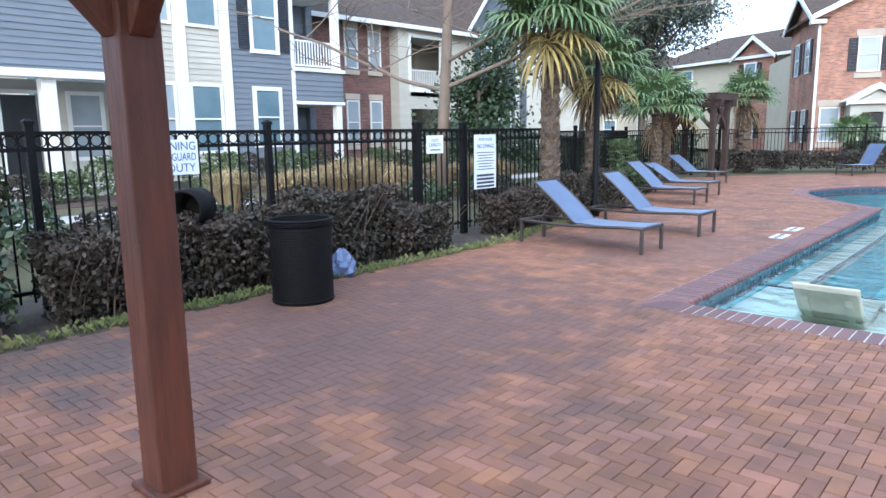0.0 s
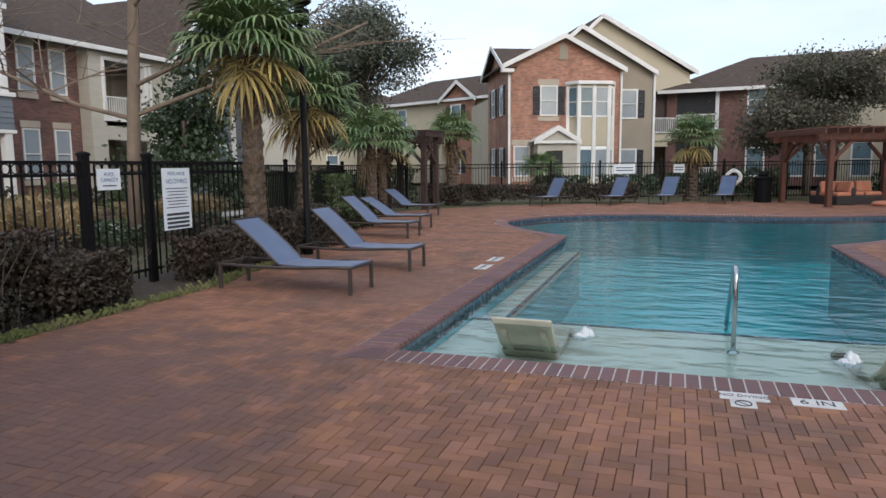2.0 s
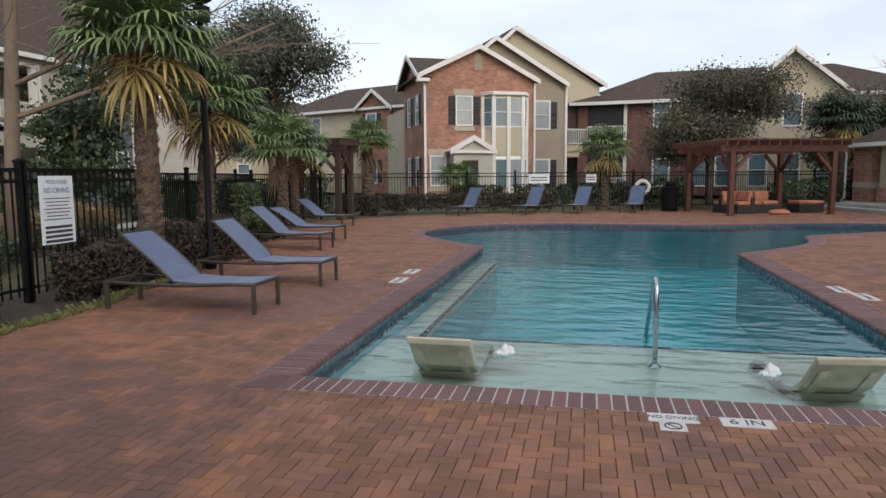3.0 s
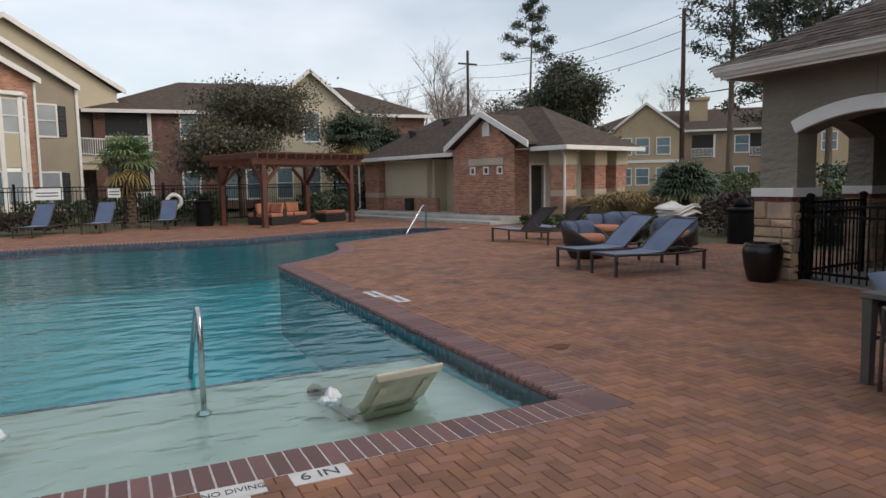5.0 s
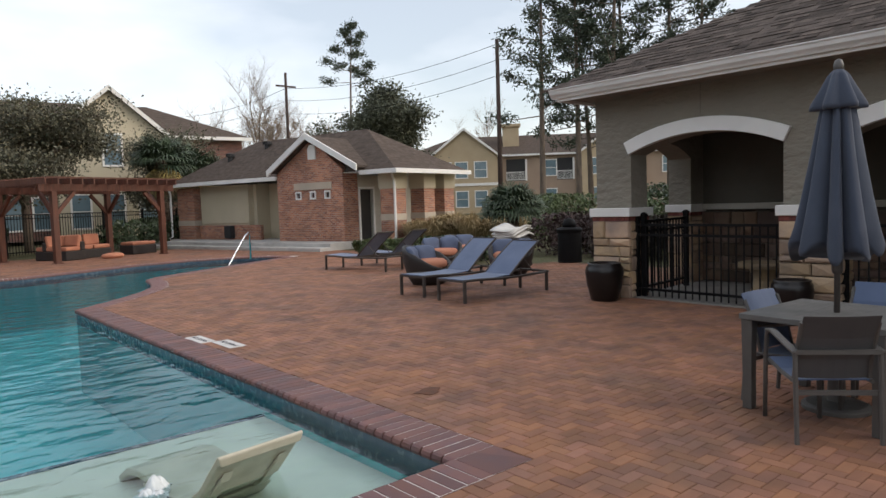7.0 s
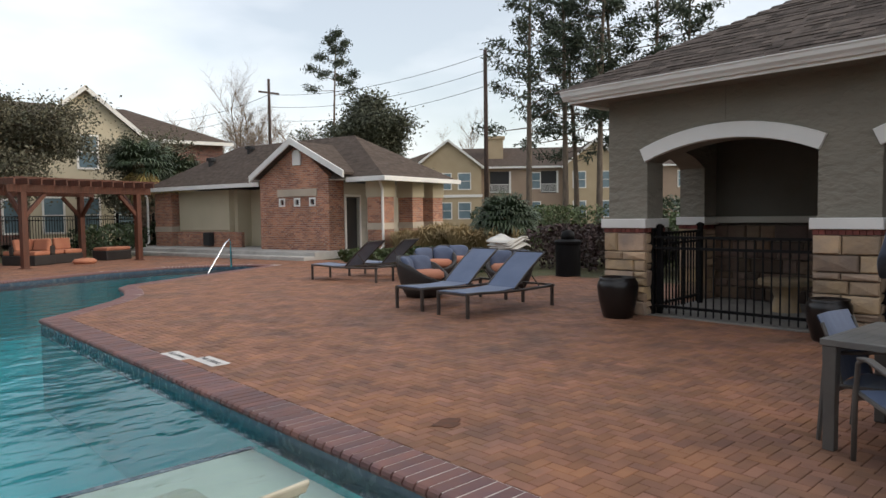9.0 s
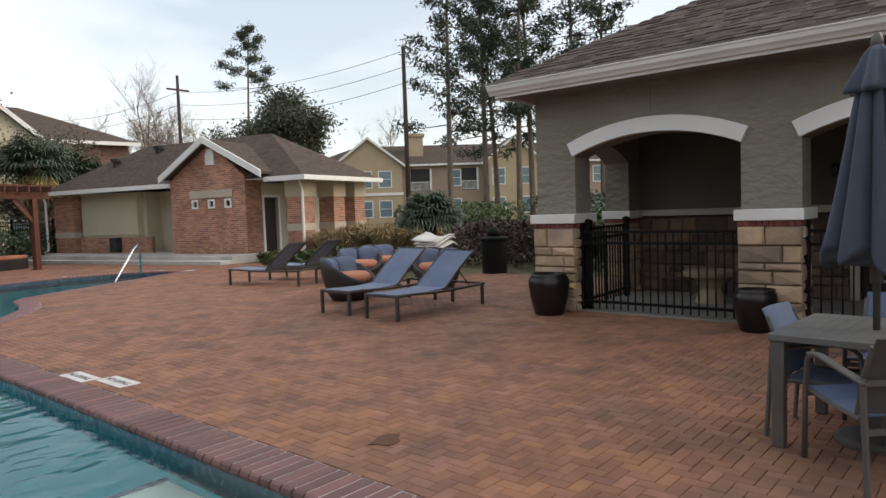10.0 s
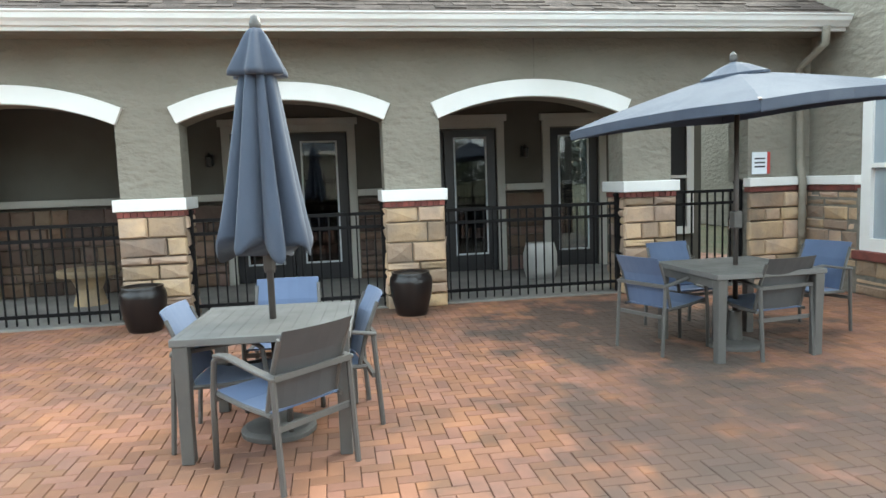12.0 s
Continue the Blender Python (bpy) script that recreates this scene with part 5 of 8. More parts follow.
def dining_table(m, label):
    ob = thing("dining_table", label, "table", m)
    w, z = 0.93, 0.68
    top = part("tabletop", B().panel(-w / 2, w / 2, -w / 2, w / 2, 0.04, [(-0.43, 0.43, -0.43, 0.43)], pose(0, 0, z, -90, 0, 0)), M_table, ob, "grey slatted top", bevel=0.004)
    sl = None
    for k in range(12):
        y = -0.43 + 0.86 * (k + 0.5) / 12
        if sl is None:
            sl = part("slat", B().box(-0.43, -0.0349, z - 0.03, 0.43, 0.0349, z - 0.001), M_table, top, m=pose(0, y, 0))
        else:
            o = new("slat", sl.data)
            o.parent, o.matrix_basis = top, pose(0, y, 0)
    for sy in (-1, 1):
        ya = sy * (w / 2 - 0.035)
        part("apron", B().box(-w / 2 + 0.02, ya - 0.015, z - 0.11, w / 2 - 0.02, ya + 0.015, z - 0.041), M_frame_grey, ob)
    for sx in (-1, 1):
        for sy in (-1, 1):
            x, y = sx * (w / 2 - 0.05), sy * (w / 2 - 0.05)
            part("leg", B().rings([[(x - a, y - a, zz), (x + a, y - a, zz), (x + a, y + a, zz), (x - a, y + a, zz)] for a, zz in ((0.034, 0), (0.034, 0.25), (0.04, z - 0.04))]), M_frame_grey, ob, bevel=0.006)
    return ob


def umbrella_stand(ob):
    part("base", B().lathe([(0.0, 0.0), (0.22, 0.0), (0.22, 0.03), (0.19, 0.045), (0.06, 0.06), (0.05, 0.3), (0.0, 0.3)], 28), M_frame_grey, ob, "round grey cast base", bevel=0.004)


def closed_umbrella(m):
    ob = thing("umbrella", "closed slate-blue canvas market umbrella standing through the table", "umbrella", m)
    umbrella_stand(ob)
    part("pole", B().lathe([(0.02, 0.28), (0.02, 2.33)], 12), M_frame, ob, smooth=True)
    part("collar", B().lathe([(0.028, 0.95), (0.036, 0.97), (0.036, 1.08), (0.028, 1.1)], 14), M_frame, ob)
    part("finial", B().lathe([(0.012, 2.31), (0.03, 2.33), (0.034, 2.365), (0.022, 2.40), (0.0, 2.41)], 12), M_frame_grey, ob, smooth=True)
    n = 144
    rings = []
    for z, r, amp in ((1.10, 0.215, 0.46), (1.13, 0.22, 0.46), (1.28, 0.195, 0.44), (1.48, 0.165, 0.42), (1.76, 0.13, 0.36), (1.98, 0.105, 0.28), (2.12, 0.085, 0.2), (2.23, 0.055, 0.1), (2.32, 0.03, 0.05)):
        ring = []
        for i in range(n):
            a = 2 * math.pi * i / n
            w = 4 * a + 0.9 * math.sin(2 * a + 0.4) + 0.5 * math.sin(3 * a + 1) + z * 0.25
            f = 1 + amp * (1 - 1.9 * (1 - abs(math.sin(w))) ** 1.6) * (0.8 + 0.2 * math.sin(5 * a + 2)) + 0.05 * math.sin(3 * a + 2)
            dz = (0.05 * math.cos(8 * a + 1.0) + 0.03 * math.sin(3 * a)) if z < 1.15 else 0
            ring.append((r * f * math.cos(a), r * f * math.sin(a), z + dz))
        rings.append(ring)
    part("canopy", B().rings(rings), M_canvas, ob, "folded canvas hanging in deep pleats", smooth=True)
    rings = []
    for z, r, amp in ((2.07, 0.145, 0.22), (2.1, 0.145, 0.2), (2.2, 0.1, 0.18), (2.3, 0.06, 0.1), (2.335, 0.03, 0.05)):
        rings.append([(r * (1 + amp * math.cos(6 * 2 * math.pi * i / n + 0.6)) * math.cos(2 * math.pi * i / n), r * (1 + amp * math.cos(6 * 2 * math.pi * i / n + 0.6)) * math.sin(2 * math.pi * i / n), z) for i in range(n)])
    part("vent_cap", B().rings(rings), M_canvas, ob, "short upper vent flap", smooth=True)
    return ob


def open_umbrella(m):
    """Its canopy is square and leans."""
    ob = thing("umbrella", "open slate-blue canvas umbrella leaning over a dining table", "umbrella", m)
    umbrella_stand(ob)
    part("pole", B().lathe([(0.02, 0.28), (0.02, 2.05)], 12), M_frame, ob, smooth=True)
    part("crank_box", B().box(-0.04, -0.035, 0.98, 0.04, 0.035, 1.12), M_frame_grey, ob, bevel=0.01)
    part("crank_handle", B().tube([(0.04, 0, 1.05), (0.1, 0, 1.05), (0.1, 0, 0.97)], 0.008, 6), M_chrome, ob)
    tilt = pose(0, 0, 1.93, -5, 0, 0) @ pose(0, 0, 0, 0, 0, 18)
    s, n = 0.97, 40
    rings = []
    for f, z in ((1.0, -0.07), (1.0, 0.0), (0.75, 0.085), (0.5, 0.165), (0.25, 0.24), (0.06, 0.29)):
        ring = []
        for i in range(n):
            a = 2 * math.pi * i / n
            k = 1 / max(abs(math.cos(a)), abs(math.sin(a)))
            sag = 0.035 * f * (1 - abs(math.cos(2 * a))) * (1 if f < 1 else 0.6)
            kk = k if f < 1 else k * (1 - 0.03 * math.cos(4 * a + math.pi) ** 2)
            ring.append((s * f * kk * math.cos(a), s * f * kk * math.sin(a), z - sag * 0 + 0.06 * (math.sqrt(2) - k) * f))
        rings.append(ring)
    skin = B().rings(rings, False)
    skin.rings([[(x * 0.99, y * 0.99, z - 0.008) for x, y, z in r] for r in rings][::-1], False)
    part("canopy", skin, M_canvas, ob, "square canvas canopy", m=tilt)
    cap = B().rings([[(r * math.cos(2 * math.pi * i / 16), r * math.sin(2 * math.pi * i / 16), z) for i in range(16)] for r, z in ((0.26, 0.25), (0.26, 0.27), (0.12, 0.34), (0.02, 0.375))])
    part("vent_cap", cap, M_canvas, ob, m=tilt)
    part("finial", B().lathe([(0.012, 0.365), (0.03, 0.39), (0.03, 0.43), (0.0, 0.46)], 12), M_frame_grey, ob, m=tilt)
    for i in range(8):
        a = 2 * math.pi * i / 8 + math.pi / 4
        k = s / max(abs(math.cos(a)), abs(math.sin(a))) * 0.97
        part("rib", B().bar((0, 0, 0.25), (k * math.cos(a), k * math.sin(a), 0.0), 0.018, 0.012), M_frame, ob, m=tilt)
    return ob


dining_table(pose(5.43, 4.745, 0, 0, 0, -4), "square grey slatted table with a closed umbrella through it")
closed_umbrella(pose(5.42, 4.75, 0))
arm_chair(pose(4.92, 4.69, 0, 0, 0, 42), "grey mesh armchair pulled out from the dining table", M_sling_grey)
arm_chair(pose(5.40, 4.97, 0, 0, 0, -96), "blue mesh armchair pushed under the dining table")
arm_chair(pose(6.03, 4.73, 0, 0, 0, 178), "blue mesh armchair pushed under the dining table")
arm_chair(pose(5.57, 4.47, 0, 0, 0, 97), "blue mesh armchair pushed under the dining table")
dining_table(pose(6.44, 1.14, 0, 0, 0, 2), "square grey slatted table under an open umbrella")
open_umbrella(pose(6.44, 1.14, 0, 0, 0, 0))
arm_chair(pose(6.28, 1.03, 0, 0, 0, 8), "grey mesh armchair at the table under the umbrella", M_sling_grey)
arm_chair(pose(6.62, 1.67, 0, 0, 0, -68), "blue mesh armchair at the table under the umbrella")
arm_chair(pose(7.1, 1.2, 0, 0, 0, 186), "blue mesh armchair at the table under the umbrella")
arm_chair(pose(6.75, 0.28, 0, 0, 0, 108), "blue mesh armchair at the table under the umbrella")


def pot(m, label, h=0.54, r=0.27):
    ob = thing("plant_pot", label, "pot", m, "dark glazed pots")
    prof = [(0.0, 0.0), (r * 0.68, 0.0), (r * 0.74, 0.03), (r * 0.93, h * 0.45), (r, h * 0.75), (r * 0.97, h * 0.88), (r * 0.86, h * 0.95), (r * 0.9, h), (r * 0.8, h), (r * 0.78, h * 0.92)]
    part("body", B().lathe(prof, 32), M_glaze, ob, smooth=True)
    part("soil", B().lathe([(0.0, h * 0.9), (r * 0.79, h * 0.91), (r * 0.79, h * 0.93), (0, h * 0.94)], 20), M_soil, ob)
    return ob


for x, y in ((8.70, 9.02), (8.74, 6.36), (8.68, 3.57), (8.7, 0.45)):
    pot(pose(x, y, 0), "empty dark brown glazed pot against a stone pier", 0.47 if y < 8 else 0.56, 0.235 if y < 8 else 0.28)


def wicker_chair(m, label="round dark wicker tub chair with blue and orange cushions"):
    ob = thing("wicker_chair", label, "chair", m, "wicker tub chairs")
    n, rings = 32, []
    for f, z in ((0.62, 0.0), (0.8, 0.12), (0.95, 0.33), (1.0, 0.5), (1.0, 0.57)):
        rings.append([(0.48 * f * math.cos(2 * math.pi * i / n), 0.48 * f * math.sin(2 * math.pi * i / n), z * (1.0 + 0.28 * max(0.0, -math.cos(2 * math.pi * i / n)) - 0.48 * max(0, math.cos(2 * math.pi * i / n)))) for i in range(n)])
    rings += [[(x * 0.86, y * 0.86, z) for x, y, z in rings[-1]], [(x * 0.8, y * 0.8, min(z, 0.3)) for x, y, z in rings[-1]]]
    part("shell", B().rings(rings), M_wicker, ob, "dark woven shell", smooth=True)
    part("seat_cushion", B().lathe([(0.0, 0.3), (0.34, 0.3), (0.38, 0.35), (0.37, 0.43), (0.31, 0.47), (0.0, 0.48)], 24), M_orange, ob, "orange seat cushion", smooth=True)
    b = B()
    for k in range(2):
        sgn = lambda u: math.copysign(abs(u) ** 0.45, u)
        b.rings([[(-0.24 + 0.07 * t - 0.35 * (0.2 * math.sin(a) * f) + 0.1 * ((k - 0.5) * 0.44 + 0.2 * sgn(math.cos(a)) * f) ** 2 * 8, (k - 0.5) * 0.44 + 0.21 * sgn(math.cos(a)) * f, 0.555 + 0.165 * sgn(math.sin(a)) * f) for a in [2 * math.pi * i / 24 for i in range(24)]] for t, f in ((-1, 0.75), (-0.6, 1), (0.5, 1), (1, 0.85), (1.15, 0.4))], True)
    part("back_cushion", b, M_bluecloth, ob, "dusty blue back cushions", smooth=True)
    return ob


for x, y, rz in ((8.5, 12.9, -70), (10.6, 14.9, -120), (10.6, 12.7, -150), (11.6, 15.3, -100)):
    wicker_chair(pose(x, y, 0, 0, 0, rz))

# covered stack with a folded white cover on top
ob = thing("covered_table", "dark covered table with a white folded cover on it", "table", pose(12.0, 13.95, 0, 0, 0, 20))
b = B().rings([[(0.55 * f * math.cos(a), 0.42 * f * math.sin(a), z) for a in [2 * math.pi * i / 24 for i in range(24)]] for f, z in ((1.02, 0), (1.0, 0.1), (0.96, 0.6), (0.8, 0.66))])
part("body", b, M_dark, ob, smooth=True)
b = B()
for k in range(5):
    o = k * 0.055
    b.rings([[(x, -0.3 + o * 0.6 + 0.5 * t, 0.66 + o + 0.14 * math.sin(t * 2.6 + k) * (0.5 + 0.5 * x) + dz) for t in (0, 0.2, 0.4, 0.6, 0.8, 1.0)] + [(x, -0.3 + o * 0.6 + 0.5 * t, 0.63 + o + 0.14 * math.sin(t * 2.6 + k) * (0.5 + 0.5 * x) + dz) for t in (1.0, 0.8, 0.6, 0.4, 0.2, 0)]
             for x, dz in ((-0.55, -0.02), (-0.3, 0.03), (0.0, 0.06), (0.3, 0.10), (0.6, 0.05))])
part("cover", b, M_tarp, ob, "crumpled white folded cover", smooth=True)


def bin_round(m, label, r=0.28, h=0.72, lid="open"):
    ob = thing("trash_can", label, "trash can", m)
    prof = [(0, 0), (r * 0.96, 0), (r * 0.98, 0.03), (r * 0.94, 0.04)]
    z = 0.04
    while z < h - 0.08:
        prof += [(r * 0.95, z), (r * 0.957, z + 0.009), (r * 0.95, z + 0.018)]
        z += 0.02
    prof += [(r * 0.95, h - 0.06), (r, h - 0.05), (r * 1.02, h - 0.02), (r * 1.0, h)]
    prof += [(r * 0.93, h), (r * 0.92, h - 0.25), (0, h - 0.26)] if lid == "open" else []
    part("body", B().lathe(prof, 40), M_black, ob, "ribbed black steel body")
    if lid != "open":
        part("lid", B().lathe([(r * 1.03, h - 0.02), (r * 1.05, h + 0.02), (r * 0.9, h + 0.05), (r * 0.55, h + 0.07)], 28), M_black, ob)
        part("hood", B().lathe([(r * 0.55, h + 0.06), (r * 0.53, h + 0.16), (r * 0.4, h + 0.25), (0, h + 0.29)], 20), M_black, ob, "domed hood", smooth=True)
    else:
        part("rim", B().tube([(r * 1.0 * math.cos(2 * math.pi * i / 32), r * 1.0 * math.sin(2 * math.pi * i / 32), h) for i in range(33)], 0.014, 6), M_black, ob)
    return ob


bin_round(pose(-5.12, 3.86, 0), "black ribbed steel trash can with an open top", 0.31, 0.80)
bin_round(pose(13.3, 13.3, 0), "black trash can with a domed hood by the hedge", 0.3, 0.78, "dome")
bin_round(pose(3.35, 30.2, 0), "black trash can by the far pergola", 0.34, 0.95, "dome")
ob = thing("ash_urn", "dark cylindrical cigarette bin lying open on the hedge", "bin", pose(-6.15, 3.3, 0.72, 0, 0, 0))
b = B().lathe([(0.17, -0.2), (0.19, -0.19), (0.19, 0.2), (0.16, 0.2), (0.15, -0.1), (0, -0.1)], 28, pose(0, 0, 0.18, 90, 0, 40))
part("drum", b, M_black, ob, smooth=True)
part("stand", B().tube([(0, 0, -0.72), (0, 0, 0.02)], 0.03, 8), M_black, ob)


def pool_chaise(m):
    """A moulded in-pool chaise: an S-shaped shell, head towards -y."""
    ob = thing("pool_chaise", "off-white moulded chaise standing in the shallow water", "lounger", m, "in-pool chaises")
    prof = [(-0.55, 0.19), (-0.53, 0.2), (-0.42, 0.08), (-0.3, -0.05), (-0.14, -0.15), (0.03, -0.185), (0.2, -0.165), (0.38, -0.135), (0.52, -0.125), (0.66, -0.15), (0.8, -0.24)]
    b = B().rings([[(x, y, z) for x, w in ((-0.28, 0), (0.28, 0))] + [(0.265, y + 0.015, z - 0.06), (-0.265, y + 0.015, z - 0.06)] for y, z in prof])
    part("shell", b, M_fibre, ob, bevel=0.02)
    for x in (-0.18, 0.18):
        part("rib", B().rings([[(x - 0.03, y, z), (x + 0.03, y, z), (x + 0.03, y + 0.05, z - 0.07), (x - 0.03, y + 0.05, z - 0.07)] for y, z in ((-0.47, 0.07), (-0.3, -0.09), (-0.12, -0.2))]), M_fibre, ob, "moulded rib on the back")
    b = B().rings([[(-w, y0, z), (w, y0, z), (w, y1, z), (-w, y1, z)] for w, y0, y1, z in ((0.26, -0.12, 0.4, -0.28), (0.28, -0.2, 0.45, -0.19))])
    part("base", b, M_fibre, ob, "low foot standing on the ledge", bevel=0.02)
    return ob


pool_chaise(pose(-1.14, 7.14, 0.0, 0, 0, -1))
pool_chaise(pose(1.93, 7.1, 0.0, 0, 0, 7))
for x, y in ((-0.68, 7.38), (1.56, 7.12)):
    ob = thing("water_bubbler", "small foaming jet of water on the ledge", "fountain", pose(x, y, WATER_Z))
    b = B()
    rnd = random.Random(int(x * 10))
    for cx, cy, rr, hh in ((0, 0, 0.045, 0.1), (0.04, 0.03, 0.045, 0.075), (-0.05, -0.02, 0.045, 0.04), (0.0, -0.06, 0.045, 0.03), (0.02, 0.07, 0.05, 0.025)):
        b.rings([[(cx + rr * f * (1 + 0.25 * math.sin(5 * a + 9 * z) + 0.1 * math.sin(11 * a + 20 * z)) * math.cos(a), cy + rr * f * (1 + 0.25 * math.cos(4 * a + 13 * z)) * math.sin(a), -0.02 + hh * z + 0.008 * math.sin(7 * a + 5 * z)) for a in [2 * math.pi * i / 26 for i in range(26)]]
                 for f, z in ((1.5, 0), (1.15, 0.2), (0.9, 0.45), (0.75, 0.7), (0.5, 0.9), (0.15, 1.05))])
    part("foam", b, M_foam, ob, smooth=True)


def grab_rail(m, label):
    ob = thing("handrail", label, "handrail", m)
    part("tube", B().tube([(0, 0, -0.35), (0, 0.0, 0.36), (0, 0.025, 0.48), (0, 0.09, 0.55), (0, 0.18, 0.545), (0, 0.28, 0.47), (0, 0.6, 0.2), (0, 0.93, -0.1), (0, 1.1, -0.3)], 0.022, 12), M_chrome, ob, smooth=True)
    for y in (0.0,):
        part("escutcheon", B().lathe([(0.03, -0.28), (0.06, -0.27), (0.03, -0.24)], 16), M_chrome, ob)
    return ob


grab_rail(pose(0.70, 7.72, 0), "polished steel handrail standing in the shallow water")
ob = thing("handrail", "polished steel handrail at the far pool steps", "handrail", pose(8.9, 22.2, 0, 0, 0, -58))
part("tube", B().tube([(0, -0.6, -0.35), (0, -0.5, -0.05), (0, 0.35, 0.72), (0, 0.55, 0.82), (0, 0.62, 0.75), (0, 0.62, 0.0)], 0.026, 10), M_chrome, ob, smooth=True)

# life ring on its post
ob = thing("life_ring", "white ring buoy hanging on a dark post by the fence", "life ring", pose(2.3, 30.6, 0))
part("post", B().box(-0.04, 0.05, 0, 0.04, 0.13, 1.5), M_black, ob)
part("ring", B().tube([(0.25 * math.cos(2 * math.pi * i / 32), 0, 0.98 + 0.25 * math.sin(2 * math.pi * i / 32)) for i in range(33)], 0.07, 10), M_ring, ob, smooth=True)
part("rope", B().tube([(0.32 * math.cos(2 * math.pi * i / 32), -0.02, 0.98 + (0.32 + 0.03 * math.cos(8 * math.pi * i / 32)) * math.sin(2 * math.pi * i / 32)) for i in range(33)], 0.012, 6), M_ring, ob)

# ---- clubhouse details ----
M_stone2 = material("tan_ledge_stone_block", (0.45, 0.305, 0.185), (0.31, 0.22, 0.155), 3.0, 0.85, 0, 0.8, 14, spread=0.42, hue=0.009, stain=(0.22, 0.18, 0.15), stain_scale=3.5, stain_amount=0.6, distance=0.02)
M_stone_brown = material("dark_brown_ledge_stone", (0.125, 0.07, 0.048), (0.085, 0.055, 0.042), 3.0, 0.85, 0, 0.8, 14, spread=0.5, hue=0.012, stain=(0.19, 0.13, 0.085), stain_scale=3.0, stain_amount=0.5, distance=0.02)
M_blackglass = glass_material("dark_door_glass", (0.35, 0.37, 0.38))
M_stucco_pale = material("pale_grey_paint", (0.42, 0.40, 0.35), (0.37, 0.35, 0.31), 2, 0.6)
M_bead = material("pale_metal_bead", (0.5, 0.52, 0.53), (0.42, 0.44, 0.45), 6, 0.4)
M_lamp = material("black_lantern", (0.015, 0.015, 0.015), None, 5, 0.4)


def stone_block(w, h, d, rnd):
    """One rough-faced stone, its face at y=0, w along x."""
    j = lambda: rnd.uniform(-0.014, 0.012)
    c = 0.016
    return B().add([(0, c, 0), (w, c, 0), (w, c, h), (0, c, h), (c + j() * .5, j(), c), (w - c, j(), c), (w - c, j(), h - c), (c, j(), h - c), (w / 2 + j(), -0.008 + j(), h / 2), (0, d, 0), (w, d, 0), (w, d, h), (0, d, h)],
                   [(0, 1, 5, 4), (1, 2, 6, 5), (2, 3, 7, 6), (3, 0, 4, 7), (4, 5, 8), (5, 6, 8), (6, 7, 8), (7, 4, 8), (9, 10, 1, 0), (2, 11, 12, 3), (1, 10, 11, 2), (9, 0, 3, 12)])


def stone_face(parent, m, w, z0, z1, rnd, depth=0.06, mat=None, meshes={}):
    """Coursed ledge stone over a face along x, front at y=0."""
    z = z0
    while z < z1 - 0.04:
        h = min(rnd.choice((0.09, 0.12, 0.16, 0.2, 0.23)), z1 - z)
        h = z1 - z if z1 - z - h < 0.07 else h
        x = 0.0
        while x < w - 0.01:
            ww = rnd.choice((0.22, 0.3, 0.38, 0.48))
            ww = w - x if w - x - ww < 0.14 else ww
            key = (round(ww, 3), round(h, 3), mat is None)
            if key not in meshes:
                meshes[key] = stone_block(ww - 0.012, h - 0.012, depth, rnd).data("stone")
                meshes[key].materials.append(mat or M_stone2)
            ob = new("stone", meshes[key])
            ob.parent = parent
            ob.matrix_basis = m @ pose(x + 0.006, rnd.uniform(-0.012, 0.012), z + 0.006)
            x += ww
        z += h


def stone_pier(y0, y1, seed, x0=FX - 0.10, x1=FX + FT + 0.06, label="tan ledge stone pier base with white cap"):
    rnd = random.Random(seed)
    ob = thing("stone_pier", label, "pier", pose(0, 0, 0), "stone piers of the arcade", "structure")
    y0, y1 = y0 - 0.02, y1 + 0.02
    part("core", B().box(x0 + 0.05, y0 + 0.05, 0, x1 - 0.05, y1 - 0.05, 1.228), M_mortar, ob)
    stone_face(ob, pose(x0, y1, 0, 0, 0, -90), y1 - y0, 0, 1.165, rnd)
    stone_face(ob, pose(x0 + 0.06, y0, 0), x1 - x0 - 0.12, 0, 1.165, rnd)
    stone_face(ob, pose(x1 - 0.06, y1, 0, 0, 0, 180), x1 - x0 - 0.12, 0, 1.165, rnd)
    k, me = 0, None
    for (ax, ay, rz, ln) in ((x0 - 0.005, y1, -90, y1 - y0), (x0 + 0.06, y0 - 0.005, 0, x1 - x0 - 0.1), (x1 - 0.04, y1 + 0.005, 180, x1 - x0 - 0.1)):
        nb = max(2, round(ln / 0.07))
        for i in range(nb):
            if me is None:
                me = B().box(0.004, 0, 1.169, 0.066, 0.08, 1.226).data("band_brick")
                me.materials.append(M_darkbrick)
            o = new("band_brick", me)
            o.parent, o.matrix_basis = ob, pose(ax, ay, 0, 0, 0, rz) @ pose(ln * i / nb, 0, 0)
    part("cap", B().box(x0 - 0.035, y0 - 0.03, 1.23, x1 + 0.035, y1 + 0.03, 1.36), M_trim, ob, "white cast cap", bevel=0.01)
    return ob


for i, (y0, y1) in enumerate(PIERS):
    stone_pier(y0, y1, 11 + i)
stone_pier(NY0, NY1 - 0.02, 21, 11.15, 11.65)
